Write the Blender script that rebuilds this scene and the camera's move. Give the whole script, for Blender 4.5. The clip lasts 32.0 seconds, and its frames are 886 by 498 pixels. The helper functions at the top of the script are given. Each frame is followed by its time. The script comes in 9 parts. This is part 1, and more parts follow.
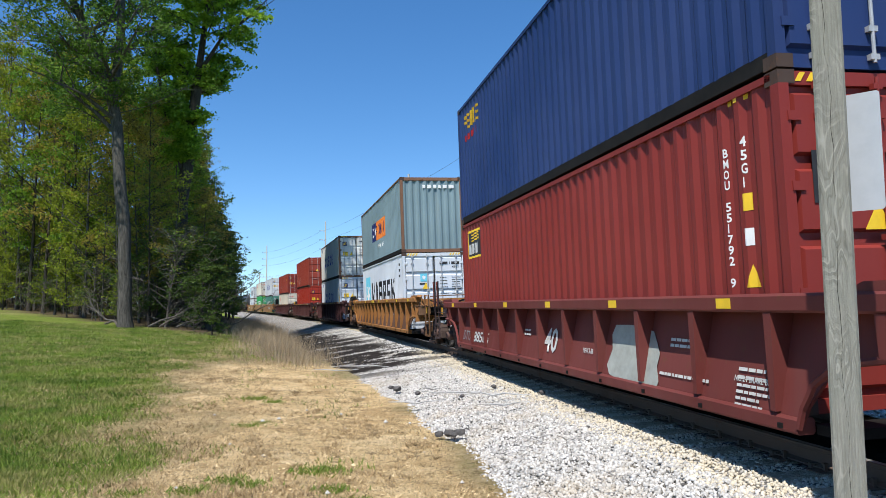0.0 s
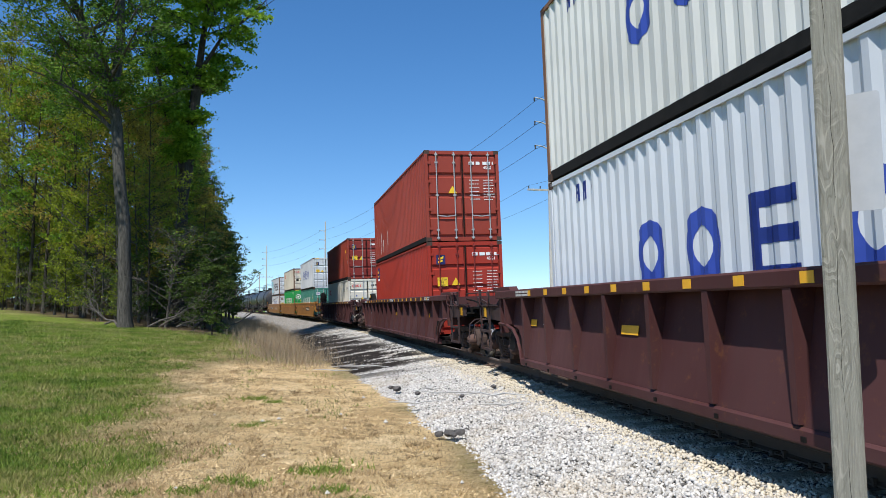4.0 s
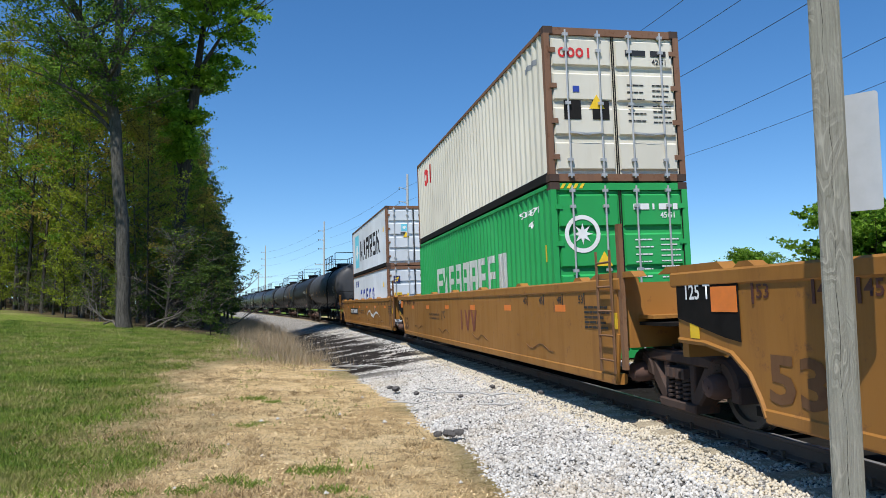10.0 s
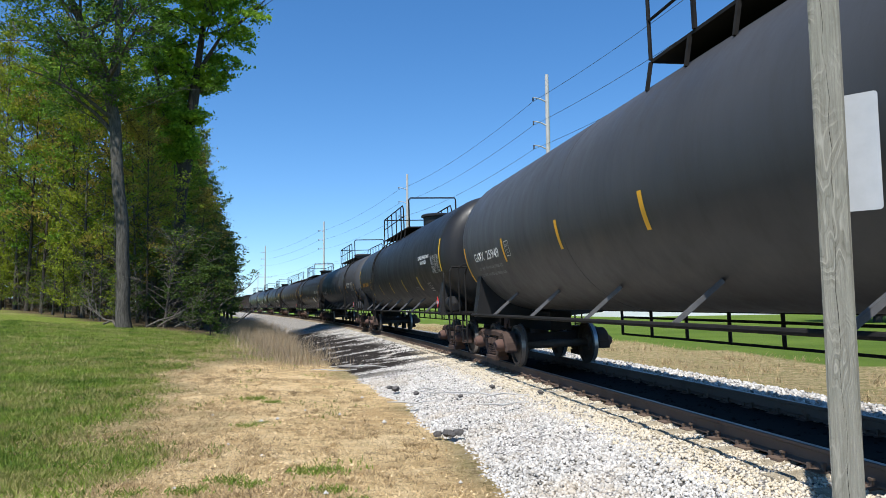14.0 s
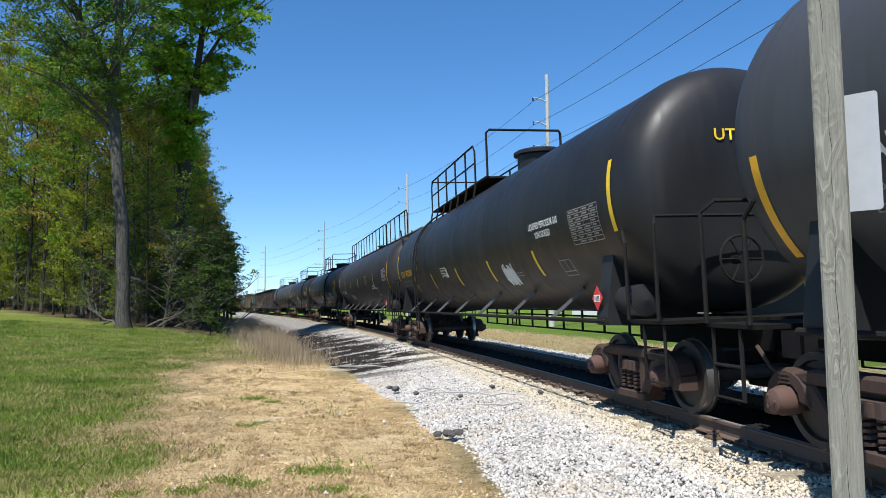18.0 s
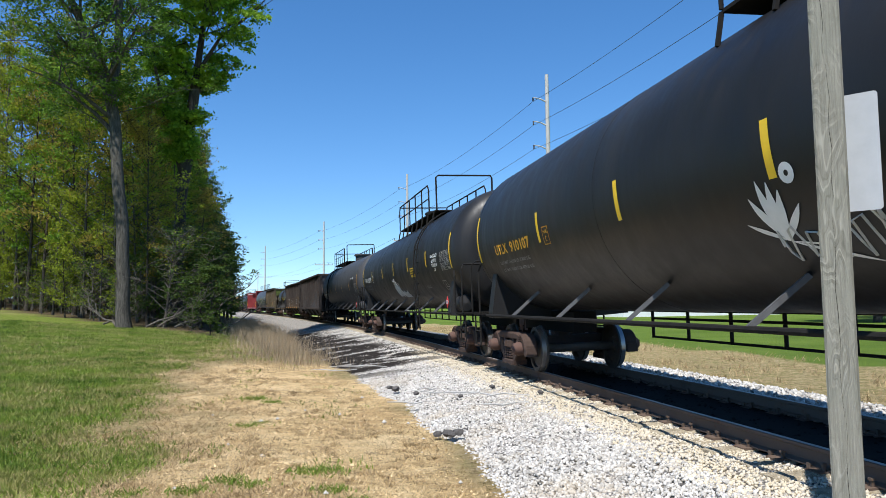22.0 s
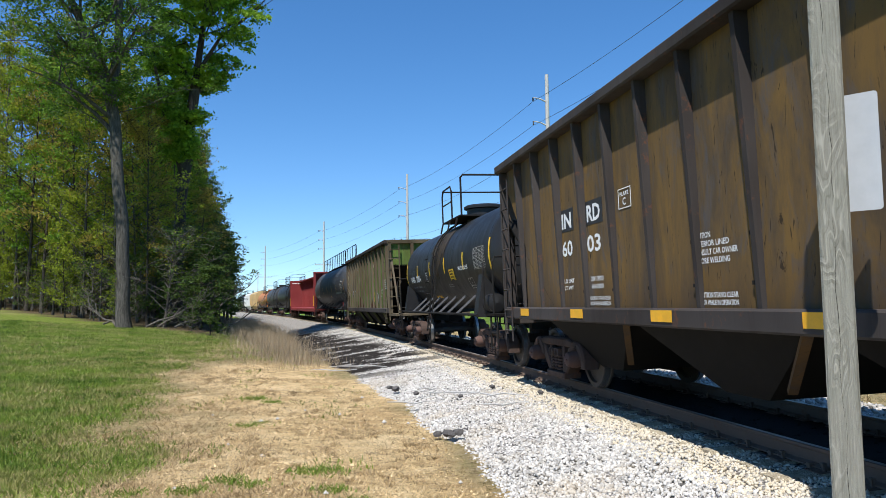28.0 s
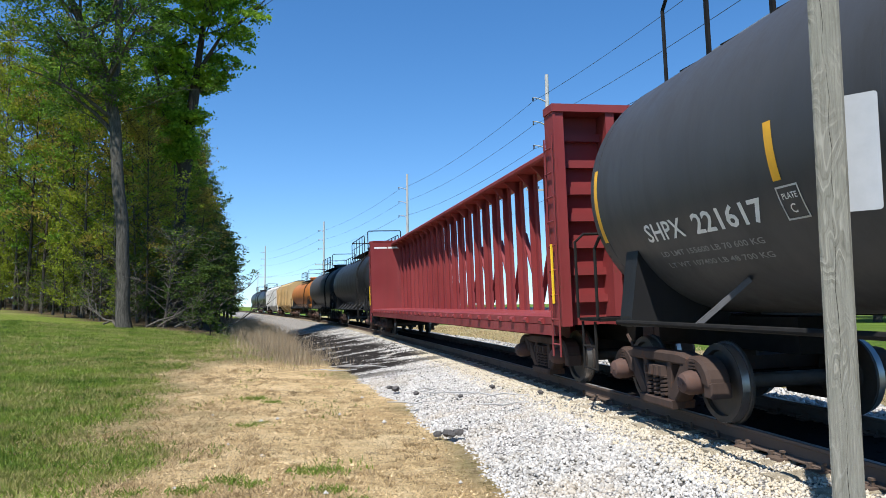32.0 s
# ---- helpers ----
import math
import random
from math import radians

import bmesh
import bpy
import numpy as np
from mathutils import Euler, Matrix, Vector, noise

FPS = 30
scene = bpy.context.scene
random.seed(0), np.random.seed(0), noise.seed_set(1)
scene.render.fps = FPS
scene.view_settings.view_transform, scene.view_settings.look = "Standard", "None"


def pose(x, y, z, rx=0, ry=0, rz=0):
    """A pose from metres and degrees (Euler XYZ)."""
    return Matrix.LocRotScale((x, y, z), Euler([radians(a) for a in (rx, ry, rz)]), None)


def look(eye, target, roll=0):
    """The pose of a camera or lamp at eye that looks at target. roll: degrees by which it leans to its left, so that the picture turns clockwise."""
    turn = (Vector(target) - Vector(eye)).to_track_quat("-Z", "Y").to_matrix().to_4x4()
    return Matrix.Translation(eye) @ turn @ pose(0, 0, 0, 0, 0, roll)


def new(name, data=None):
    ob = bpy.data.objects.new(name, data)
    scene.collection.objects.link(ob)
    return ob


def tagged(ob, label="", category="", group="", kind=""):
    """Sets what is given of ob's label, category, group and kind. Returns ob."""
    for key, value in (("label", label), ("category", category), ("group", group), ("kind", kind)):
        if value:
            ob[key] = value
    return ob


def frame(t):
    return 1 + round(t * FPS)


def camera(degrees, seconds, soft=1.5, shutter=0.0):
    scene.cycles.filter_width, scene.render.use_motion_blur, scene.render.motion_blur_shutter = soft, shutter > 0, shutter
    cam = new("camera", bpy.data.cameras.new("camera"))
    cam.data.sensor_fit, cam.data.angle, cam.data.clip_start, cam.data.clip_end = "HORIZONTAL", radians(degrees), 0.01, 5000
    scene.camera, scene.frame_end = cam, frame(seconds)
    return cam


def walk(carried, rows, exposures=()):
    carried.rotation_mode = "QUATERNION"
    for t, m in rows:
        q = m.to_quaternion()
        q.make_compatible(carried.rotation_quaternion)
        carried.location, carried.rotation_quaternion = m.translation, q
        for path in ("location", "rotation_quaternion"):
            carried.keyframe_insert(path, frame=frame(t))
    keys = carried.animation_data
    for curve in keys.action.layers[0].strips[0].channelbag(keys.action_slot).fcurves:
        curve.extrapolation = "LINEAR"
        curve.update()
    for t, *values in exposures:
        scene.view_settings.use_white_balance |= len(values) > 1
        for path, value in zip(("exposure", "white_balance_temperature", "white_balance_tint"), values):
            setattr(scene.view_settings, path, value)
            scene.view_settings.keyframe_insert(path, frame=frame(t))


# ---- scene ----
TRAVEL = 13.155


def run_of(t):
    """Metres that the train has gone by t seconds, from its place at 8 s."""
    return TRAVEL * (t - 8) + 0.0176 * (t - 8) ** 2


# the track's centre line, by the distance d away from a point beside the camera
STEP = 0.5
D_AXIS = np.arange(-480, 760, STEP)
bend = np.clip(0.001989 - 0.000014 * D_AXIS, 0, 0.0023) * (D_AXIS > -60)
phi = -np.cumsum(bend) * STEP
phi += -0.190838 - np.interp(0, D_AXIS, phi)
mid = (phi[1:] + phi[:-1]) / 2
TX = np.concatenate([[0], np.cumsum(np.sin(mid) * STEP)])
TY = np.concatenate([[0], np.cumsum(np.cos(mid) * STEP)])
TX += 3.396 - np.interp(0, D_AXIS, TX)
TY += 10.0 - np.interp(0, D_AXIS, TY)
CANT = 0.0265


def on_track(d, lat=0.0, z=0.0):
    """The place at d along the track, lat metres to the far side, z above the rails."""
    x, y, a = (float(np.interp(d, D_AXIS, v)) for v in (TX, TY, phi))
    s = lat * math.cos(CANT) - z * math.sin(CANT)
    return Vector((x + math.cos(a) * s, y - math.sin(a) * s, z * math.cos(CANT) + lat * math.sin(CANT)))


def car_pose(d, half):
    """The pose of a car with its trucks half a wheelbase either side of d; x runs the way the train goes, y to the far side."""
    a, b = on_track(d - half), on_track(d + half)
    v = a - b
    return Matrix.Translation((a + b) / 2) @ Matrix.Rotation(math.atan2(v.y, v.x), 4, "Z") @ Matrix.Rotation(CANT, 4, "X")


# ---- camera ----
cam = camera(63.4, 32.0, soft=0.75, shutter=0.0)
EYE = (0.0, 0.0, 1.262)


def aim(yaw):
    p = 0.07722
    return look(EYE, (10 * math.sin(yaw), 10 * math.cos(yaw), EYE[2] + 10 * math.tan(p)), -0.586)


walk(cam, [(0.0, aim(0.0)), (6.0, aim(0.0005)), (11.5, aim(0.002)), (20.0, aim(0.0021)), (32.0, aim(0.0021))], [(0.0, 0.40, 6200, 10), (1.5, 0.40, 6200, 10), (3.0, 0.22, 6200, 10), (4.5, 0.34, 6200, 10), (6.0, 0.40, 6200, 10), (7.0, 0.29, 6200, 10), (8.0, 0.27, 6200, 10), (10.0, 0.22, 6200, 10), (12.0, 0.10, 6200, 10), (13.0, 0.02, 6200, 10), (14.0, 0.44, 6200, 10), (16.5, 0.46, 6200, 10), (32.0, 0.46, 6200, 10)])

# ---- light ----
SUN_AZ, SUN_EL = math.atan2(-0.23, -0.553), radians(59)
world = bpy.data.worlds.new("sky")
scene.world = world
world.use_nodes = True
nt = world.node_tree
bg = nt.nodes["Background"]
sky = nt.nodes.new("ShaderNodeTexSky")
sky.sky_type = "NISHITA"
sky.sun_disc = False
sky.sun_elevation = SUN_EL
sky.sun_rotation = SUN_AZ
sky.air_density, sky.dust_density, sky.ozone_density = 0.85, 0.0, 2.8
vivid = nt.nodes.new("ShaderNodeHueSaturation")
vivid.inputs["Saturation"].default_value = 1.24
way = nt.nodes.new("ShaderNodeTexCoord")
lift = nt.nodes.new("ShaderNodeMapping")
lift.inputs["Location"].default_value = (0.0, 0.0, 0.04)
lift.inputs["Scale"].default_value = (1.0, 1.0, 0.9)
nt.links.new(way.outputs["Generated"], lift.inputs["Vector"])
nt.links.new(lift.outputs[0], sky.inputs["Vector"])
nt.links.new(sky.outputs[0], vivid.inputs["Color"])
nt.links.new(vivid.outputs[0], bg.inputs[0])
bg.inputs[1].default_value = 0.124
sun = new("sun", bpy.data.lights.new("sun", "SUN"))
sun.data.energy, sun.data.angle, sun.data.color = 5.0, radians(0.53), (1.0, 0.95, 0.87)
sun.matrix_world = look((math.sin(SUN_AZ) * math.cos(SUN_EL) * 50, math.cos(SUN_AZ) * math.cos(SUN_EL) * 50, math.sin(SUN_EL) * 50), (0, 0, 0))
scene.view_settings.exposure = 0.0


# ---- mesh and material helpers ----
class Geo:
    """Gathers vertices and faces of one part."""

    def __init__(self):
        self.v, self.f, self.n = [], [], 0

    def add(self, verts, faces):
        k = len(self.v)
        self.v.extend(tuple(p) for p in verts)
        self.f.extend(tuple(i + k for i in f) for f in faces)
        return self

    def box(self, x0, x1, y0, y1, z0, z1):
        c = [(x, y, z) for x in (x0, x1) for y in (y0, y1) for z in (z0, z1)]
        return self.add(c, [(0, 1, 3, 2), (4, 6, 7, 5), (0, 4, 5, 1), (2, 3, 7, 6), (0, 2, 6, 4), (1, 5, 7, 3)])

    def bevel_box(self, x0, x1, y0, y1, z0, z1, b=0.02):
        """A box whose upright and level edges along x are cut off."""
        prof = [(y0 + b, z0), (y1 - b, z0), (y1, z0 + b), (y1, z1 - b), (y1 - b, z1), (y0 + b, z1), (y0, z1 - b), (y0, z0 + b)]
        return self.prism_x(prof, x0, x1)

    def prism_x(self, prof, x0, x1):
        n = len(prof)
        v = [(x0, y, z) for y, z in prof] + [(x1, y, z) for y, z in prof]
        return self.add(v, [(i, (i + 1) % n, n + (i + 1) % n, n + i) for i in range(n)] + [tuple(range(n - 1, -1, -1)), tuple(range(n, 2 * n))])

    def prism_y(self, prof, y0, y1):
        """prof in (x, z)."""
        n = len(prof)
        v = [(x, y0, z) for x, z in prof] + [(x, y1, z) for x, z in prof]
        return self.add(v, [(i, n + i, n + (i + 1) % n, (i + 1) % n) for i in range(n)] + [tuple(range(n)), tuple(range(2 * n - 1, n - 1, -1))])

    def chamfer_y(self, prof, y0, y1, b=0.015):
        """A prism of (x, z) corners, listed round to the left, whose rims are cut off by b."""
        n = len(prof)
        ins = []
        for i in range(n):
            (ax, az), (cx, cz), (ex, ez) = prof[i - 1], prof[i], prof[(i + 1) % n]
            d1, d2 = Vector((cx - ax, cz - az)).normalized(), Vector((ex - cx, ez - cz)).normalized()
            q = Vector((-d1.y - d2.y, d1.x + d2.x))
            q = q.normalized() if q.length > 1e-4 else Vector((-d1.y, d1.x))
            ins.append((cx + q.x * b, cz + q.y * b))
        v = [(x, y0, z) for x, z in ins] + [(x, y0 + b, z) for x, z in prof] + [(x, y1 - b, z) for x, z in prof] + [(x, y1, z) for x, z in ins]
        f = [tuple(range(n)), tuple(range(4 * n - 1, 3 * n - 1, -1))]
        for k in range(3):
            f += [(k * n + i, k * n + n + i, k * n + n + (i + 1) % n, k * n + (i + 1) % n) for i in range(n)]
        return self.add(v, f)

    def prism_z(self, prof, z0, z1):
        n = len(prof)
        v = [(x, y, z0) for x, y in prof] + [(x, y, z1) for x, y in prof]
        return self.add(v, [(i, (i + 1) % n, n + (i + 1) % n, n + i) for i in range(n)] + [tuple(range(n - 1, -1, -1)), tuple(range(n, 2 * n))])

    def bar(self, a, b, r, n=6, r2=None):
        a, b = Vector(a), Vector(b)
        w = (b - a).normalized()
        s = w.orthogonal().normalized()
        u = w.cross(s)
        r2 = r if r2 is None else r2
        ring = [(math.cos(2 * math.pi * i / n), math.sin(2 * math.pi * i / n)) for i in range(n)]
        v = [a + r * (c * s + q * u) for c, q in ring] + [b + r2 * (c * s + q * u) for c, q in ring]
        return self.add(v, [(i, (i + 1) % n, n + (i + 1) % n, n + i) for i in range(n)] + [tuple(range(n - 1, -1, -1)), tuple(range(n, 2 * n))])

    def beam(self, a, b, w, h, up=(0, 0, 1)):
        """A squared bar from a to b, w wide and h high."""
        a, b = Vector(a), Vector(b)
        d = (b - a).normalized()
        s = d.cross(Vector(up))
        s = s.normalized() if s.length > 1e-4 else Vector((1, 0, 0))
        u = s.cross(d)
        c = [(-w / 2, -h / 2), (w / 2, -h / 2), (w / 2, h / 2), (-w / 2, h / 2)]
        v = [p + s * i + u * j for p in (a, b) for i, j in c]
        return self.add(v, [(0, 1, 2, 3), (4, 7, 6, 5), (0, 4, 5, 1), (1, 5, 6, 2), (2, 6, 7, 3), (3, 7, 4, 0)])

    def tube(self, pts, r, n=6):
        pts = [Vector(p) for p in pts]
        rs = r if isinstance(r, (list, tuple)) else [r] * len(pts)
        k = len(self.v)
        s = None
        for i, p in enumerate(pts):
            w = (pts[min(i + 1, len(pts) - 1)] - pts[max(i - 1, 0)]).normalized()
            s = w.orthogonal().normalized() if s is None else (s - w * s.dot(w)).normalized()
            u = w.cross(s)
            self.v.extend(tuple(p + rs[i] * (math.cos(2 * math.pi * j / n) * s + math.sin(2 * math.pi * j / n) * u)) for j in range(n))
        for i in range(len(pts) - 1):
            for j in range(n):
                a, b = k + i * n + j, k + i * n + (j + 1) % n
                self.f.append((a, b, b + n, a + n))
        self.f.append(tuple(k + j for j in range(n - 1, -1, -1)))
        self.f.append(tuple(k + (len(pts) - 1) * n + j for j in range(n)))
        return self

    def lathe(self, prof, axis="x", n=24, at=(0, 0, 0)):
        """prof: (along the axis, radius). Closed where the radius is nought."""
        k = len(self.v)
        for a, r in prof:
            for j in range(n):
                c, s = r * math.cos(2 * math.pi * j / n), r * math.sin(2 * math.pi * j / n)
                p = {"x": (a, c, s), "y": (s, a, c), "z": (c, s, a)}[axis]
                self.v.append((p[0] + at[0], p[1] + at[1], p[2] + at[2]))
        for i in range(len(prof) - 1):
            for j in range(n):
                a, b = k + i * n + j, k + i * n + (j + 1) % n
                self.f.append((a, b, b + n, a + n))
        self.f.append(tuple(k + j for j in range(n - 1, -1, -1)))
        self.f.append(tuple(k + (len(prof) - 1) * n + j for j in range(n)))
        return self

    def mesh(self, name, material, smooth=False, sharp=35):
        me = bpy.data.meshes.new(name)
        me.from_pydata(self.v, [], self.f)
        if material:
            me.materials.append(material)
        if smooth:
            me.polygons.foreach_set("use_smooth", [True] * len(me.polygons))
            me.set_sharp_from_angle(angle=radians(sharp))
        me.validate()
        return me


def put(name, geo, material, parent=None, label="", smooth=False, m=None):
    """Links a Geo, or a mesh, as one object under its parent."""
    me = geo.mesh(name, material, smooth) if isinstance(geo, Geo) else geo
    ob = new(name, me)
    if parent is not None:
        ob.parent = parent
    if m is not None:
        ob.matrix_basis = m
    if label:
        tagged(ob, label)
    return ob


def thing(name, label, category, group="", kind="", m=None):
    ob = new(name)
    ob.empty_display_size = 0.3
    if m is not None:
        ob.matrix_basis = m
    return tagged(ob, label, category, group, kind)


def rgb(h):
    """A colour from its six sRGB digits."""
    c = [int(h[i:i + 2], 16) / 255 for i in (0, 2, 4)]
    return tuple((x / 12.92 if x <= 0.04045 else ((x + 0.055) / 1.055) ** 2.4) for x in c)


class Nodes:
    """Short hand for a material's nodes."""

    def __init__(self, name):
        self.mat = bpy.data.materials.new(name)
        self.mat.use_nodes = True
        self.t = self.mat.node_tree
        self.b = self.t.nodes["Principled BSDF"]
        self.co = self.t.nodes.new("ShaderNodeTexCoord").outputs["Object"]

    def link(self, a, b):
        self.t.links.new(a, b)

    def noise(self, scale, detail=4, rough=0.6, stretch=None, dist=0.0):
        n = self.t.nodes.new("ShaderNodeTexNoise")
        n.inputs["Scale"].default_value, n.inputs["Detail"].default_value, n.inputs["Roughness"].default_value = scale, detail, rough
        n.inputs["Distortion"].default_value = dist
        co = self.co
        if stretch:
            mp = self.t.nodes.new("ShaderNodeMapping")
            mp.inputs["Scale"].default_value = stretch
            self.link(co, mp.inputs["Vector"])
            co = mp.outputs[0]
        self.link(co, n.inputs["Vector"])
        return n.outputs["Fac"]

    def ramp(self, fac, lo, hi, a=0.0, b=1.0):
        m = self.t.nodes.new("ShaderNodeMapRange")
        m.inputs["From Min"].default_value, m.inputs["From Max"].default_value = lo, hi
        m.inputs["To Min"].default_value, m.inputs["To Max"].default_value = a, b
        self.link(fac, m.inputs["Value"])
        return m.outputs[0]

    def mix(self, fac, a, b):
        m = self.t.nodes.new("ShaderNodeMix")
        m.data_type = "RGBA"
        for i, x in ((0, fac), (6, a), (7, b)):
            if isinstance(x, (tuple, list)):
                m.inputs[i].default_value = (*x, 1)
            elif isinstance(x, float):
                m.inputs[i].default_value = x
            else:
                self.link(x, m.inputs[i])
        return m.outputs[2]

    def math(self, op, a, b=0.5):
        m = self.t.nodes.new("ShaderNodeMath")
        m.operation = op
        for i, x in enumerate((a, b)):
            if isinstance(x, (int, float)):
                m.inputs[i].default_value = x
            else:
                self.link(x, m.inputs[i])
        return m.outputs[0]

    def axis(self, k):
        s = self.t.nodes.new("ShaderNodeSeparateXYZ")
        self.link(self.co, s.inputs[0])
        return s.outputs[k]

    def random(self):
        return self.t.nodes.new("ShaderNodeObjectInfo").outputs["Random"]

    def island(self):
        return self.t.nodes.new("ShaderNodeNewGeometry").outputs["Random Per Island"]

    def bump(self, height, strength=0.3, distance=0.01):
        n = self.t.nodes.new("ShaderNodeBump")
        n.inputs["Strength"].default_value, n.inputs["Distance"].default_value = strength, distance
        self.link(height, n.inputs["Height"])
        self.link(n.outputs[0], self.b.inputs["Normal"])

    def color(self, c):
        if isinstance(c, tuple):
            self.b.inputs["Base Color"].default_value = (*c, 1)
        else:
            self.link(c, self.b.inputs["Base Color"])

    def rough(self, r, metal=0.0):
        if isinstance(r, (int, float)):
            self.b.inputs["Roughness"].default_value = r
        else:
            self.link(r, self.b.inputs["Roughness"])
        self.b.inputs["Metallic"].default_value = metal

    def dull(self, s=0.08):
        self.b.inputs["Specular IOR Level"].default_value = s


def paint(name, col, rough=0.5, dirt=(0.10, 0.085, 0.07), amount=0.35, rust=0.0, fade=0.12, streak=True, bump=0.15, metal=0.0, big=0.35):
    """Weathered paint: fading in broad patches, dirt in runs, rust in spots."""
    n = Nodes(name)
    f = n.noise(big, 3)
    lite = tuple(min(1, c * (1 + fade) + fade * 0.12) for c in col)
    dark = tuple(c * (1 - fade) for c in col)
    c = n.mix(n.ramp(f, 0.3, 0.7), dark, lite)
    run = n.noise(1.6, 6, 0.7, (2.2, 2.2, 0.22) if streak else None)
    c = n.mix(n.ramp(run, 0.52, 0.85, 0.0, amount), c, dirt)
    if rust:
        spot = n.noise(5.0, 8, 0.75)
        c = n.mix(n.ramp(spot, 0.60 - rust * 0.12, 0.72 - rust * 0.1, 0, 0.9), c, (0.13, 0.055, 0.028))
    n.color(c)
    fine = n.noise(40, 4)
    n.rough(n.ramp(run, 0.3, 0.8, rough - 0.08, rough + 0.15), metal)
    n.dull(0.12 if rough >= 0.6 else 0.26 if "tank" in name else 0.3)
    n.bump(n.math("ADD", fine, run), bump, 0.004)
    return n.mat


def plain(name, col, rough=0.6, metal=0.0, var=0.15, scale=6.0, bump=0.1):
    n = Nodes(name)
    if rough >= 0.75:
        n.dull()
    f = n.noise(scale, 5, 0.65)
    n.color(n.mix(n.ramp(f, 0.3, 0.7), tuple(c * (1 - var) for c in col), tuple(min(1, c * (1 + var)) for c in col)))
    n.rough(n.ramp(f, 0.2, 0.8, max(0.05, rough - 0.1), min(1, rough + 0.1)), metal)
    n.bump(n.noise(scale * 12, 3), bump, 0.003)
    return n.mat


TEXTS = {}


def text_mesh(body, bold=0.0):
    """The letters of the built-in font as a mesh, one unit high, from the left end of its base line in the xz plane facing -y."""
    key = (body, bold)
    if key not in TEXTS:
        cu = bpy.data.curves.new("letters", "FONT")
        cu.body, cu.size, cu.offset, cu.resolution_u = body, 1.38, bold, 2
        ob = bpy.data.objects.new("letters", cu)
        me = bpy.data.meshes.new_from_object(ob)
        me.transform(Matrix.Rotation(math.pi / 2, 4, "X"))
        xs = [v.co.x for v in me.vertices] or [0]
        bpy.data.objects.remove(ob)
        bpy.data.curves.remove(cu)
        TEXTS[key] = (me, max(xs))
    return TEXTS[key]


def letter(parent, body, x, y, z, h, material, w=None, bold=0.02, turn=None, name="lettering"):
    """Writes body on a face that looks to -y, from x, with letters h high; w squeezes it to a width. turn: a pose put before it."""
    me, full = text_mesh(body, bold)
    me = me.copy()
    s = h if w is None else w / max(full, 0.01)
    me.transform(Matrix.Diagonal((s, 1, h, 1)))
    me.materials.clear()
    me.materials.append(material)
    m = Matrix.Translation((x, y, z))
    return put(name, me, None, parent, m=m if turn is None else m @ turn)


def bars(parent, x, y, z, w, rows, h, gap, material, name="lettering", ragged=0.25, seed=1, words=3):
    """Rows of small plain bars for writing too small to read, on a face to -y; z is the top."""
    rnd = random.Random(seed)
    g = Geo()
    for r in range(rows):
        a, end = x, x + w * (1 - ragged * rnd.random())
        while a < end - 0.02:
            b = min(end, a + w / words * rnd.uniform(0.45, 1.1))
            z0 = z - r * (h + gap) - h
            g.box(a, b, y - 0.002, y, z0, z0 + h)
            a = b + h * 0.6
    return put(name, g, material, parent)


def ring(g, x, y, z, w, h, t, n=18):
    """A flat oval ring on a face to -y, centred at x, z."""
    k = len(g.v)
    for j in range(n):
        c, s = math.cos(2 * math.pi * j / n), math.sin(2 * math.pi * j / n)
        g.v.append((x + c * w / 2, y, z + s * h / 2))
        g.v.append((x + c * (w / 2 - t), y, z + s * (h / 2 - t)))
    for j in range(n):
        a, b = k + 2 * j, k + 2 * ((j + 1) % n)
        g.f.append((a, b, b + 1, a + 1))
    return g


def blocks(parent, x, y, z, w, h, shapes, material, name="logo", fill=0.82):
    """A wide mark as plain shapes, one for each letter of shapes: o a ring, b a block, h a hollow block, i a narrow bar."""
    g = Geo()
    step = w / len(shapes)
    for i, c in enumerate(shapes):
        a, b = x + i * step, x + (i + fill) * step
        t = 0.26 * (b - a)
        if c == "o":
            ring(g, (a + b) / 2, y, z + h / 2, b - a, h, t)
        elif c == "h":
            g.box(a, a + t, y - 0.002, y, z, z + h).box(b - t, b, y - 0.002, y, z, z + h)
            g.box(a + t, b - t, y - 0.002, y, z + h - t, z + h).box(a + t, b - t, y - 0.002, y, z + h * 0.42, z + h * 0.42 + t * 0.8)
        elif c == "e":
            g.box(a, a + t, y - 0.002, y, z, z + h)
            for q in (0, 0.42, 0.82):
                g.box(a + t, b, y - 0.002, y, z + h * q, z + h * (q + 0.18))
        elif c == "v":
            g.prism_y([(a, z + h), (a + t, z + h), ((a + b) / 2 + t / 2, z), ((a + b) / 2 - t / 2, z)], y - 0.002, y)
            g.prism_y([(b - t, z + h), (b, z + h), ((a + b) / 2 + t / 2, z), ((a + b) / 2 - t / 2, z)], y - 0.002, y)
        elif c == "i":
            g.box((a + b) / 2 - t / 2, (a + b) / 2 + t / 2, y - 0.002, y, z, z + h)
        elif c == "b":
            g.box(a, b, y - 0.002, y, z, z + h)
    return put(name, g, material, parent)


def star(g, x, y, z, r, n=7, inner=0.42):
    pts = []
    for i in range(2 * n):
        q = r if i % 2 == 0 else r * inner
        a = math.pi / 2 + math.pi * i / n
        pts.append((x + q * math.cos(a), z + q * math.sin(a)))
    k = len(g.v)
    g.v.append((x, y, z))
    g.v.extend((px, y, pz) for px, pz in pts)
    for i in range(2 * n):
        g.f.append((k, k + 1 + i, k + 1 + (i + 1) % (2 * n)))
    return g


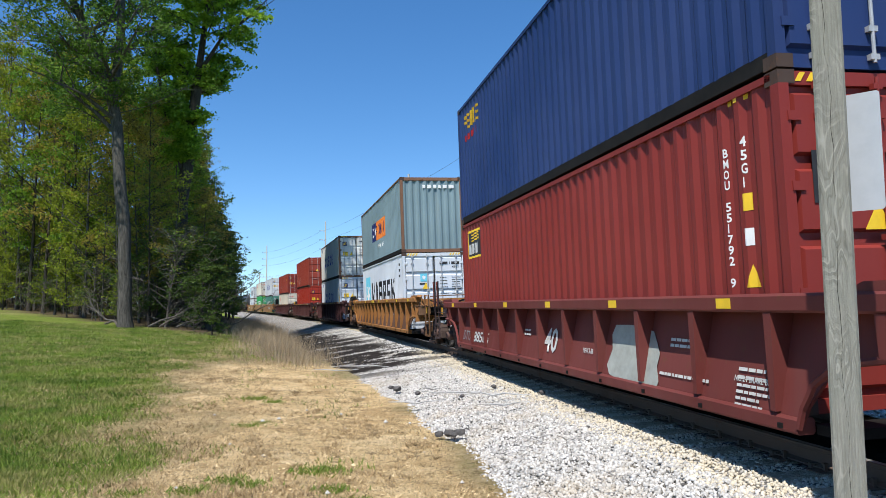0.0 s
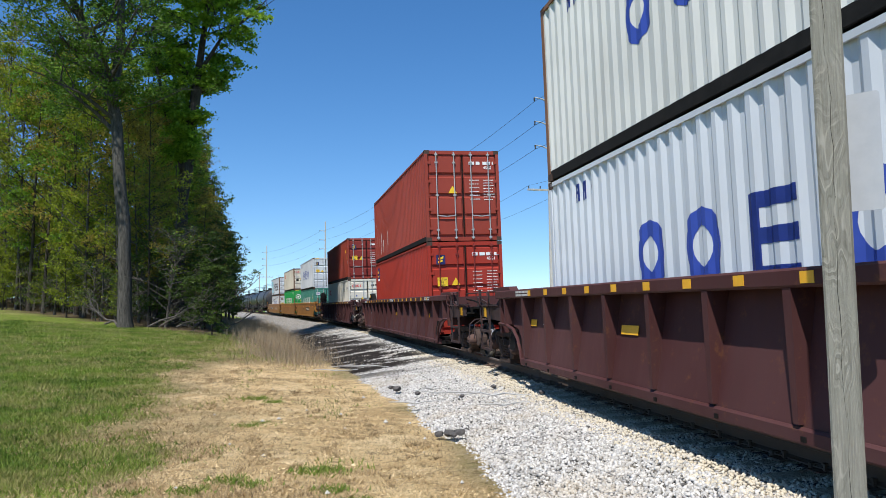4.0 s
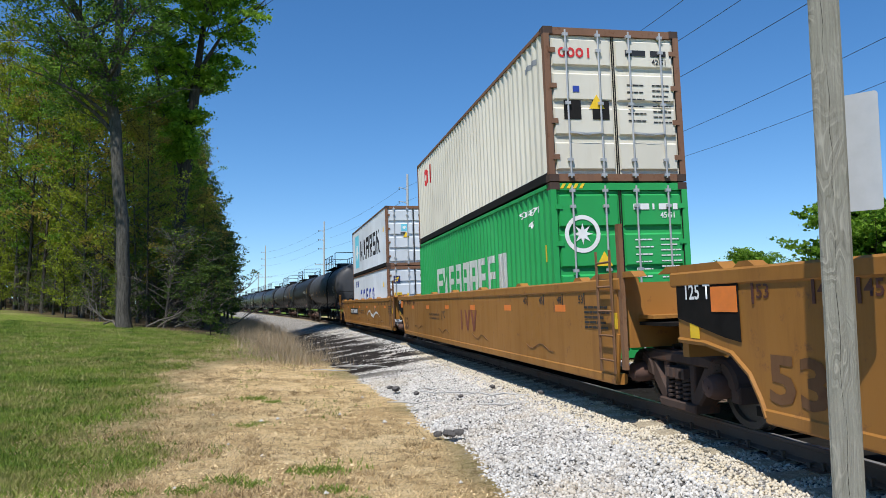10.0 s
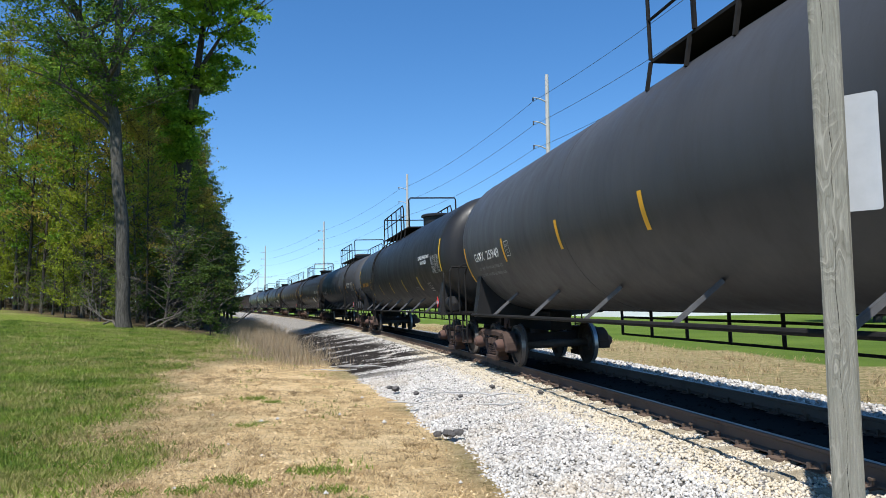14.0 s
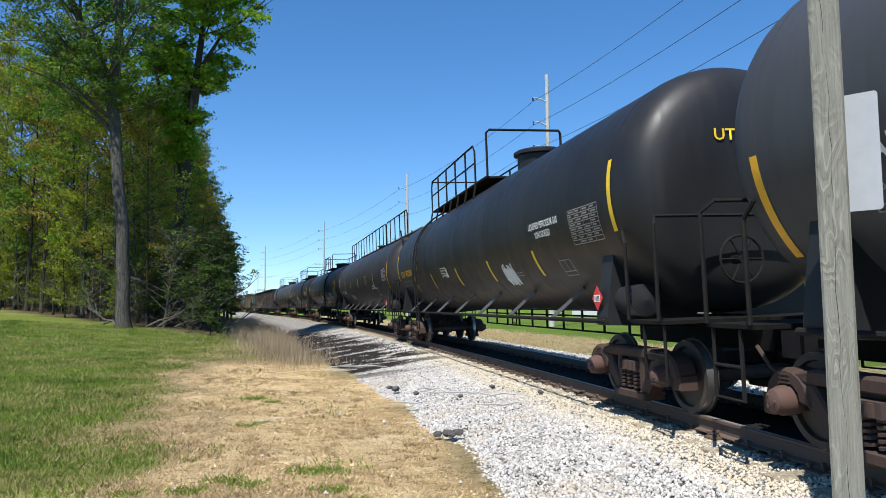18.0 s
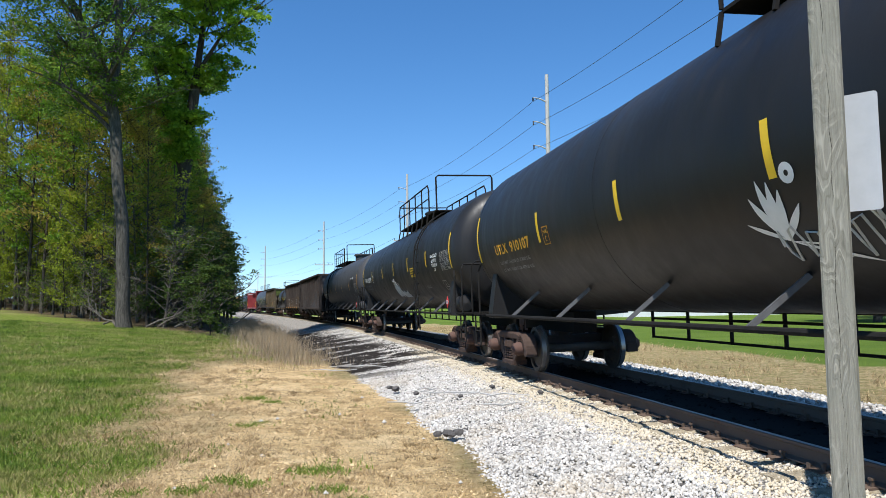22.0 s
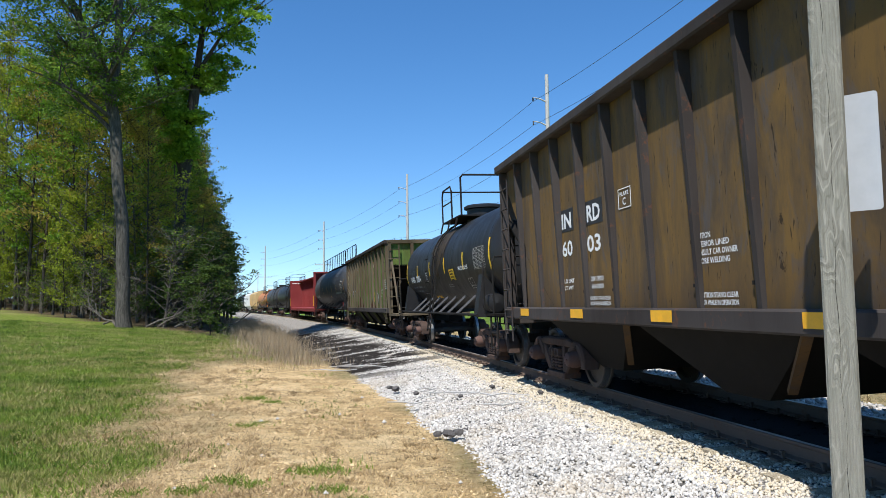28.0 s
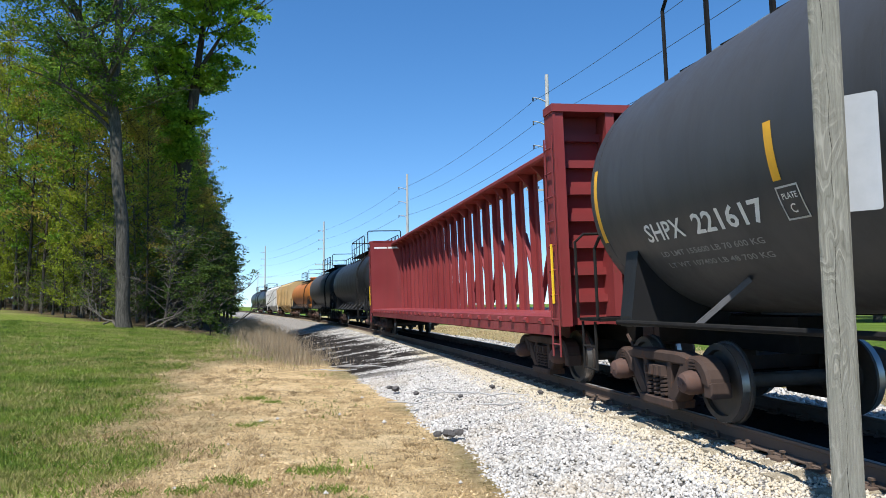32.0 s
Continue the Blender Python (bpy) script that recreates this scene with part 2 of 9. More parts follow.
# ---- materials ----
M = {}
M["steel_dark"] = plain("dark_steel", (0.018, 0.017, 0.016), 0.75, 0.0, 0.3)
M["truck_rust"] = paint("truck_rust", (0.066, 0.043, 0.034), 0.75, (0.030, 0.023, 0.019), 0.6, 0.3)
M["wheel"] = plain("wheel_steel", (0.050, 0.040, 0.033), 0.65, 0.0, 0.4)
M["cap_rust"] = paint("bearing_cap_rust", (0.10, 0.058, 0.046), 0.7, (0.05, 0.035, 0.03), 0.5, 0.2)
M["bracket"] = plain("grey_bracket_steel", (0.085, 0.085, 0.088), 0.6, 0.0, 0.25)
M["galvanised"] = plain("galvanised_steel", (0.36, 0.37, 0.37), 0.5, 0.3, 0.12)
M["tread"] = plain("wheel_tread", (0.42, 0.40, 0.38), 0.35, 0.9, 0.15)
M["rail_side"] = paint("rail_rust", (0.115, 0.080, 0.060), 0.75, (0.05, 0.034, 0.026), 0.6, 0.25, streak=False)
M["rail_top"] = plain("rail_top", (0.32, 0.30, 0.28), 0.45, 0.5, 0.2)
M["white"] = plain("white_letters", (0.75, 0.75, 0.73), 0.6, 0, 0.08)
M["offwhite"] = plain("worn_white_letters", (0.5, 0.49, 0.46), 0.65, 0, 0.2)
M["black"] = plain("black_letters", (0.02, 0.02, 0.022), 0.6, 0, 0.1)
M["blue_l"] = plain("blue_letters", (0.03, 0.06, 0.32), 0.5, 0, 0.1)
M["red_l"] = plain("red_letters", (0.6, 0.03, 0.03), 0.5, 0, 0.1)
M["yellow"] = plain("yellow_decal", (0.80, 0.52, 0.02), 0.5, 0, 0.1)
M["stripe"] = plain("amber_reflector", (0.78, 0.40, 0.02), 0.45, 0, 0.12)
M["orange"] = plain("orange_decal", (0.75, 0.20, 0.03), 0.5, 0, 0.1)
M["cyan"] = plain("sky_blue_decal", (0.16, 0.55, 0.68), 0.5, 0, 0.06)
M["navy"] = plain("navy_decal", (0.015, 0.02, 0.10), 0.5, 0, 0.1)
M["grey_l"] = plain("grey_letters", (0.22, 0.23, 0.24), 0.6, 0, 0.1)
M["aluminium"] = plain("aluminium", (0.42, 0.42, 0.42), 0.5, 0.3, 0.15)


def ground_mat():
    """Lawn, dry turf, bare tan soil and woodland litter, mixed by the ground's own cover map."""
    n = Nodes("ground")
    at = n.t.nodes.new("ShaderNodeAttribute")
    at.attribute_name = "cover"
    sp = n.t.nodes.new("ShaderNodeSeparateColor")
    n.link(at.outputs["Color"], sp.inputs[0])
    big = n.noise(0.22, 4, 0.6, None, 0.4)
    fine = n.noise(7.0, 8, 0.8, None, 0.6)
    mid_n = n.noise(1.1, 7, 0.75, None, 0.8)
    grit = n.noise(26.0, 6, 0.75)
    mat_n = n.noise(3.2, 9, 0.82, None, 1.2)
    soil = n.mix(n.ramp(grit, 0.3, 0.7), (0.60, 0.42, 0.20), (0.88, 0.67, 0.37))
    soil = n.mix(n.ramp(mid_n, 0.36, 0.46, 0.5, 0.0), soil, (0.93, 0.74, 0.45))
    soil = n.mix(n.ramp(mid_n, 0.50, 0.58, 0, 0.65), soil, (0.46, 0.30, 0.14))
    soil = n.mix(n.ramp(mat_n, 0.56, 0.64, 0, 0.7), soil, (0.30, 0.20, 0.10))
    soil = n.mix(n.ramp(fine, 0.55, 0.61, 0, 0.85), soil, (0.14, 0.095, 0.05))
    straw = n.mix(n.ramp(fine, 0.38, 0.62), (0.20, 0.15, 0.07), (0.56, 0.44, 0.24))
    straw = n.mix(n.ramp(mat_n, 0.48, 0.58, 0, 0.75), straw, (0.17, 0.18, 0.05))
    grass = n.mix(n.ramp(fine, 0.34, 0.66), (0.035, 0.068, 0.010), (0.25, 0.32, 0.048))
    grass = n.mix(n.ramp(mat_n, 0.50, 0.64, 0, 0.65), grass, (0.27, 0.24, 0.095))
    grass = n.mix(n.ramp(mid_n, 0.50, 0.70, 0, 0.55), grass, (0.22, 0.22, 0.06))
    litter = n.mix(n.ramp(fine, 0.3, 0.7), (0.05, 0.04, 0.025), (0.17, 0.125, 0.07))
    field = n.mix(n.ramp(big, 0.3, 0.7), (0.085, 0.14, 0.02), (0.14, 0.20, 0.035))
    def jag(ch, k=1.3):
        f = n.math("ADD", sp.outputs[ch], n.math("ADD", n.math("MULTIPLY", n.math("SUBTRACT", mat_n, 0.5), k), n.math("MULTIPLY", n.math("SUBTRACT", fine, 0.5), 0.6)))
        return n.ramp(f, 0.30, 0.70)
    c = n.mix(jag(0), grass, straw)
    c = n.mix(jag(1), c, soil)
    c = n.mix(jag(2), c, litter)
    c = n.mix(n.ramp(at.outputs["Alpha"], 0.4, 0.6), c, field)
    n.color(c)
    n.rough(0.95)
    n.dull(0.05)
    n.bump(n.math("ADD", n.math("ADD", fine, grit), n.math("MULTIPLY", mat_n, 1.5)), 1.0, 0.05)
    return n.mat


def cinder_shadow(n, c):
    """Dark streaks down one stretch of bank: cinder, with tree shadow painted in."""
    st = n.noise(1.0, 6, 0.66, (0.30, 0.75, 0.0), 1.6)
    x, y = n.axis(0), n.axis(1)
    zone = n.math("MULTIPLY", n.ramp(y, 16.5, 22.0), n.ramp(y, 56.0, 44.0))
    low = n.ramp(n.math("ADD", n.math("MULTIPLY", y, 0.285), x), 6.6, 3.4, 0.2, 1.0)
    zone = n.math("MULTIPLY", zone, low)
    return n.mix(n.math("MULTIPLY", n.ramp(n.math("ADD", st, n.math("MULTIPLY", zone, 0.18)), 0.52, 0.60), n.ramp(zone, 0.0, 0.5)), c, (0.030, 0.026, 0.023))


def ballast_mat(name="ballast_bed"):
    n = Nodes(name)
    v = n.t.nodes.new("ShaderNodeTexVoronoi")
    v.inputs["Scale"].default_value = 20.0
    n.link(n.co, v.inputs["Vector"])
    f = n.noise(3.0, 5, 0.7)
    c = n.mix(v.outputs["Color"], (0.25, 0.235, 0.215), (0.56, 0.535, 0.50))
    c = n.mix(n.ramp(v.outputs["Distance"], 0.35, 0.7, 0, 0.85), c, (0.06, 0.055, 0.05))
    c = n.mix(n.ramp(f, 0.50, 0.75, 0, 0.5), c, (0.36, 0.28, 0.18))
    c = cinder_shadow(n, c)
    n.color(c)
    n.rough(0.9)
    n.dull(0.06)
    n.bump(v.outputs["Distance"], 1.0, -0.04)
    return n.mat


def stone_mat(name="ballast_stone", tan=(0.46, 0.37, 0.25), dust=0.0):
    """Pale limestone, stone by stone, with dark ones between and tan dust in patches."""
    n = Nodes(name)
    r = n.island()
    c = n.mix(n.ramp(r, 0, 1), (0.31, 0.295, 0.27), (0.65, 0.62, 0.575))
    c = n.mix(n.ramp(r, 0.955, 0.96), c, (0.10, 0.095, 0.09))
    c = n.mix(n.ramp(n.noise(9.0, 4), 0.5, 0.8, 0, 0.4), c, (0.34, 0.28, 0.20))
    c = n.mix(n.ramp(n.noise(0.8, 5, 0.7), 0.50, 0.72, 0, 0.5), c, tan)
    if dust:
        c = n.mix(n.ramp(n.noise(2.5, 5, 0.7), 0.25, 0.55, 0.2, dust), c, tan)
    n.color(cinder_shadow(n, c))
    n.rough(0.9)
    n.dull(0.06)
    n.bump(n.noise(60.0, 4), 0.5, 0.004)
    return n.mat


def leaf_mat(name, a, b, glow=0.4, patch=None):
    """Leaves from colour a to b, leaf by leaf, and in broader drifts; light shines through them."""
    n = Nodes(name)
    f = n.math("ADD", n.math("MULTIPLY", n.island(), 0.6), n.ramp(n.noise(0.5, 4, 0.7), 0.35, 0.65, 0.0, 0.4))
    k = n.mix(f, a, b)
    if patch:
        k = n.mix(n.ramp(n.noise(0.9, 7, 0.75, None, 0.6), 0.46, 0.58, 0, 0.8), k, patch)
    n.color(k)
    n.rough(0.55)
    n.dull(0.15)
    tr = n.t.nodes.new("ShaderNodeBsdfTranslucent")
    c = n.mix(f, tuple(x * 1.5 for x in a), tuple(min(1, x * 1.7) for x in b))
    n.link(c, tr.inputs["Color"])
    mx = n.t.nodes.new("ShaderNodeMixShader")
    mx.inputs[0].default_value = glow
    n.link(n.b.outputs[0], mx.inputs[1])
    n.link(tr.outputs[0], mx.inputs[2])
    n.link(mx.outputs[0], n.t.nodes["Material Output"].inputs["Surface"])
    return n.mat


def bark_mat(name, a, b):
    n = Nodes(name)
    f = n.noise(4.0, 8, 0.75, (3.0, 3.0, 0.5))
    n.color(n.mix(n.ramp(f, 0.3, 0.7), a, b))
    n.rough(0.95)
    n.dull(0.05)
    n.bump(f, 1.0, 0.05)
    return n.mat


def wood_post_mat():
    """Grey weathered timber: grain that runs round knots in contour lines, with pale raised rings."""
    n = Nodes("weathered_post")
    field = n.noise(1.0, 3, 0.5, (3.4, 3.4, 0.75), 0.35)
    rings = n.math("SINE", n.math("MULTIPLY", field, 190.0), 0.0)
    knots = n.ramp(n.noise(1.0, 3, 0.6, (5.0, 5.0, 2.0)), 0.44, 0.60)
    fib = n.noise(14.0, 9, 0.78, (5, 5, 0.16))
    fine = n.noise(60.0, 6, 0.7, (3, 3, 0.5))
    blot = n.noise(2.2, 6, 0.7)
    c = n.mix(n.ramp(fib, 0.30, 0.70), (0.150, 0.142, 0.115), (0.315, 0.305, 0.255))
    c = n.mix(n.ramp(blot, 0.45, 0.70, 0, 0.55), c, (0.20, 0.205, 0.165))
    c = n.mix(n.ramp(fine, 0.55, 0.75, 0, 0.5), c, (0.40, 0.385, 0.32))
    c = n.mix(n.math("MULTIPLY", n.ramp(rings, 0.75, 1.0, 0.0, 0.40), knots), c, (0.46, 0.44, 0.37))
    c = n.mix(n.math("MULTIPLY", n.ramp(rings, -0.85, -1.0, 0.0, 0.40), knots), c, (0.095, 0.088, 0.07))
    n.color(c)
    n.rough(0.9)
    n.dull(0.1)
    n.bump(n.math("ADD", n.math("MULTIPLY", n.math("MULTIPLY", rings, knots), 0.3), fib), 0.7, 0.007)
    return n.mat


M["ground"] = ground_mat()
M["ballast"] = ballast_mat()
M["stone"] = stone_mat()
M["tan_stone"] = stone_mat("dusty_ballast_stone", (0.60, 0.51, 0.36), 0.75)
M["dark_stone"] = plain("dark_grey_stone", (0.10, 0.093, 0.088), 0.85, 0, 0.4, 12, 0.6)
# near-black, so that the train's shade between the rails is in the colour
M["shade_stone"] = plain("shade_black_stone", (0.013, 0.012, 0.011), 0.9, 0, 0.5, 14)
M["tie"] = bark_mat("tie_wood", (0.26, 0.215, 0.15), (0.56, 0.48, 0.35))
M["leaf_spring"] = leaf_mat("spring_leaf", (0.075, 0.115, 0.010), (0.29, 0.33, 0.026), 0.33)
M["leaf_mid"] = leaf_mat("mid_leaf", (0.045, 0.105, 0.009), (0.20, 0.32, 0.028), 0.36)
M["leaf_fresh"] = leaf_mat("fresh_leaf", (0.075, 0.16, 0.012), (0.29, 0.44, 0.040), 0.42)
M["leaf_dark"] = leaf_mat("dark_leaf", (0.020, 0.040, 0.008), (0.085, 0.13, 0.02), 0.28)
M["leaf_gold"] = leaf_mat("young_gold_leaf", (0.15, 0.12, 0.018), (0.32, 0.26, 0.045), 0.42)
M["bark"] = bark_mat("grey_bark", (0.022, 0.020, 0.017), (0.145, 0.135, 0.115))
M["twig"] = bark_mat("pale_twig", (0.06, 0.052, 0.042), (0.19, 0.17, 0.145))
M["bark_dark"] = bark_mat("dark_bark", (0.028, 0.024, 0.02), (0.095, 0.082, 0.066))
M["post"] = wood_post_mat()
M["clod"] = leaf_mat("earth_clod", (0.36, 0.25, 0.12), (0.86, 0.66, 0.38), 0.0)
M["straw"] = leaf_mat("dead_grass", (0.17, 0.125, 0.075), (0.48, 0.38, 0.25), 0.2)
M["blade"] = leaf_mat("grass_blade", (0.032, 0.075, 0.009), (0.24, 0.32, 0.046), 0.3, (0.33, 0.28, 0.11))
M["pole"] = bark_mat("grey_pole", (0.40, 0.385, 0.36), (0.58, 0.56, 0.53))
M["wire"] = plain("wire", (0.06, 0.06, 0.06), 0.5, 0.5)
M["sign"] = plain("sign_back", (0.44, 0.455, 0.47), 0.5, 0.1, 0.06)
M["debris"] = leaf_mat("dead_stems", (0.085, 0.052, 0.024), (0.68, 0.50, 0.27), 0.12)
# darker, duller leaf for one tall tree: its crown's shade is in the colour
M["leaf_shaded"] = leaf_mat("shaded_leaf", (0.032, 0.070, 0.010), (0.11, 0.19, 0.025), 0.33)


# ---- land ----
PICK = [i for i in range(0, len(D_AXIS), 16) if -80 < D_AXIS[i] < 420]
PX, PY = TX[PICK], TY[PICK]


def lat_of(x, y):
    """About how far a place on the plan lies to the far side of the track, and its d."""
    i = PICK[int(np.argmin((PX - x) ** 2 + (PY - y) ** 2))]
    along = (x - TX[i]) * math.sin(phi[i]) + (y - TY[i]) * math.cos(phi[i])
    i = min(max(i + int(round(along / STEP)), 0), len(D_AXIS) - 1)
    return (x - TX[i]) * math.cos(phi[i]) - (y - TY[i]) * math.sin(phi[i]), float(D_AXIS[i])


def toe(d):
    """How far the foot of the ballast lies from the track's centre."""
    return 3.45 + 0.065 * min(max(d, 0), 32)


def land_height(x, y):
    lat, d = lat_of(x, y)
    r = math.hypot(x, y)
    k = min(1.0, max(0.0, (-x / max(r, 1) - 0.3) / 0.22))
    left = -0.5 + (0.0205 + 0.017 * k) * max(0.0, min(r, 90) - 10)
    right = -0.62
    near_track = -0.55 - 0.012 * min(max(d - 8, 0), 40)
    if lat < 0:
        k = min(1, max(0, (-lat - toe(d)) / (3.0 + 0.06 * max(0, d))))
        k = k * k * (3 - 2 * k)
        return near_track * (1 - k) + left * k
    k = min(1, max(0, (lat - 4) / 4))
    return -0.55 * (1 - k) + right * k


SOIL = [(-6.2, 20.6), (-3.9, 23.5), (-1.2, 15), (0.2, 9), (1.2, 6.2), (1.0, 0.0), (-2.0, 0.0), (-2.3, 6.6), (-3.5, 8.7), (-4.7, 12.6)]
DRY = [(-9.9, 33), (-7.0, 34), (-3.9, 24), (-1.2, 15), (0.2, 9), (1.2, 6.0), (1.0, -2.0), (-3.2, -2.0), (-3.3, 6.6), (-5.7, 12.6), (-8.4, 22.9)]


def inside(x, y, poly):
    """Metres that a place lies within a polygon, below nought outside it."""
    best, odd = 1e9, False
    for (ax, ay), (bx, by) in zip(poly, poly[1:] + poly[:1]):
        t = max(0, min(1, ((x - ax) * (bx - ax) + (y - ay) * (by - ay)) / ((bx - ax) ** 2 + (by - ay) ** 2)))
        best = min(best, math.hypot(x - ax - t * (bx - ax), y - ay - t * (by - ay)))
        if (ay > y) != (by > y) and x < ax + (y - ay) * (bx - ax) / (by - ay):
            odd = not odd
    return best if odd else -best


def wood_edge(x, y):
    """Metres into the wood, which begins behind the lawn and follows the track on its near side."""
    lat, d = lat_of(x, y)
    a = -lat - (8.5 - 0.035 * max(0, min(d - 50, 90)))
    b = (y + 0.833 * x - 23.3) * 0.77
    return min(a, b) if y > 20 else -9.0


def cover(x, y):
    """How much of a place is dry turf, bare soil, woodland litter and far field."""
    lat, d = lat_of(x, y)
    w = 1.3 * noise.noise(Vector((x * 0.45, y * 0.45, 1))) + 0.6 * noise.noise(Vector((x * 1.3, y * 1.3, 5)))
    def soft(v, k=1.2):
        return min(1.0, max(0.0, 0.5 + v / k))
    if abs(x) > 70 or y > 130 or y < -40:
        return (0.0, 0.0, 0.0, 1.0 if lat > 0 else 0.0)
    strip = min(1.0, max(0.0, 1.0 - (-lat - toe(d)) / 2.2)) if lat < 0 else 0.0
    far_verge = soft(10.5 - lat + w, 1.5) if lat > 0 else 0.0
    dry = max(soft(inside(x, y, DRY) + w, 2.0) * 0.85, strip * 0.95, far_verge)
    patch = noise.noise(Vector((x * 0.5, y * 0.5, 31))) + 0.6 * noise.noise(Vector((x * 1.7, y * 1.7, 37)))
    dry = max(dry, min(0.62, max(0.0, 0.22 + 0.75 * patch))) if lat < 0 else dry
    return (dry, soft(inside(x, y, SOIL) + w, 1.6), soft(wood_edge(x, y) + w * 0.5), 1.0 if lat > 9 and far_verge < 0.5 else 0.0)


def ground():
    n = 230
    t = np.linspace(-1, 1, n)
    ax = np.sign(t) * (np.abs(t) ** 3.4 * 2380 + np.abs(t) * 20) - 3
    ay = np.sign(t) * (np.abs(t) ** 3.4 * 2380 + np.abs(t) * 20) + 14
    v, f, col = [], [], []
    for y in ay:
        for x in ax:
            h = land_height(x, y)
            h += 0.035 * noise.noise(Vector((x * 0.6, y * 0.6, 0))) + 0.02 * noise.noise(Vector((x * 2.1, y * 2.1, 3)))
            v.append((x, y, h))
            col.extend(cover(x, y))
    for j in range(n - 1):
        for i in range(n - 1):
            a = j * n + i
            f.append((a, a + 1, a + n + 1, a + n))
    me = bpy.data.meshes.new("ground")
    me.from_pydata(v, [], f)
    me.materials.append(M["ground"])
    me.polygons.foreach_set("use_smooth", [True] * len(me.polygons))
    me.color_attributes.new("cover", "FLOAT_COLOR", "POINT").data.foreach_set("color", col)
    return tagged(new("ground", me), "lawn, thin dry turf and bare tan soil beside the railway", "ground", kind="structure")


ground()


def ballast_profile(d):
    t = toe(d)
    low = -0.50 - 0.012 * min(max(d - 8, 0), 40)
    return [(-t - 0.5, low - 0.25), (-t, low), (-t * 0.72, low * 0.6 - 0.06), (-1.75, -0.25), (-1.35, -0.205), (-1.28, -0.212), (1.3, -0.212), (1.75, -0.27), (2.8, -0.38), (4.2, -0.60), (4.8, -0.9)]


def ballast_bed():
    v, f = [], []
    ds = np.concatenate([np.arange(-40, 60, 0.5), np.arange(60, 520, 8)])
    for i, d in enumerate(ds):
        pr = ballast_profile(d)
        for k, (lat, z) in enumerate(pr):
            p = on_track(d, lat, z)
            j = noise.noise(Vector((d * 0.7, lat * 0.9, 0)))
            w = 0.035 if 0 < k < 4 else 0.0
            v.append((p.x, p.y, p.z + w * j))
        if i:
            m = len(pr)
            for k in range(m - 1):
                a = (i - 1) * m + k
                f.append((a, a + 1, a + m + 1, a + m))
    me = bpy.data.meshes.new("ballast")
    me.from_pydata(v, [], f)
    me.materials.append(M["ballast"])
    me.polygons.foreach_set("use_smooth", [True] * len(me.polygons))
    return tagged(new("ballast_bed", me), "pale crushed limestone ballast bank under the track", "ballast", kind="structure")


BALLAST = ballast_bed()


def shade_strip():
    """A near-black sheet over cribs and ties, the train's shade put into its colour."""
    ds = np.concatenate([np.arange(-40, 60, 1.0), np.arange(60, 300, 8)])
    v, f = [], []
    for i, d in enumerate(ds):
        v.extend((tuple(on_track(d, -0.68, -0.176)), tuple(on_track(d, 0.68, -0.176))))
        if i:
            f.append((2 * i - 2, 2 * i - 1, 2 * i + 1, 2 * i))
    put("oily_crib", Geo().add(v, f), M["shade_stone"], BALLAST, "near-black sheet between the rails with the train's shade in its colour")


shade_strip()


def rail(lat):
    """A flat-bottomed rail along the whole curve, with its bright running band as a part."""
    prof = [(-0.07, -0.172), (0.07, -0.172), (0.07, -0.160), (0.012, -0.142), (0.012, -0.045), (0.036, -0.034), (0.036, -0.006), (0.030, -0.002), (-0.030, -0.002), (-0.036, -0.006), (-0.036, -0.034), (-0.012, -0.045), (-0.012, -0.142), (-0.07, -0.160)]
    ds = np.concatenate([np.arange(-40, 60, 1.0), np.arange(60, 520, 6)])
    top = [(-0.026, 0.0), (0.026, 0.0)]
    meshes = []
    for pr, closed in ((prof, True), (top, False)):
        v, f = [], []
        m = len(pr)
        for i, d in enumerate(ds):
            v.extend(tuple(on_track(d, lat + a, z)) for a, z in pr)
            if i:
                for k in range(m if closed else m - 1):
                    a, b = (i - 1) * m + k, (i - 1) * m + (k + 1) % m
                    f.append((a, b, b + m, a + m))
        me = bpy.data.meshes.new("rail")
        me.from_pydata(v, [], f)
        meshes.append(me)
    meshes[0].materials.append(M["rail_side"])
    meshes[1].materials.append(M["rail_top"])
    ob = tagged(new("rail", meshes[0]), "rusty steel rail with a bright worn top", "rail", "track rails", "structure")
    put("running_band", meshes[1], None, ob, "bright polished running surface")
    return ob


RAILS = [rail(-0.7525), rail(0.7525)]


# ---- the train ----
MOVING = []  # (thing, its place u in the train, half the distance between its pivots, its height above the rails)


def moving(ob, u, half=6.0, z=0.0):
    MOVING.append((ob, u, half, z))
    return ob


WHEEL_R = 0.42
AXLE = 0.89


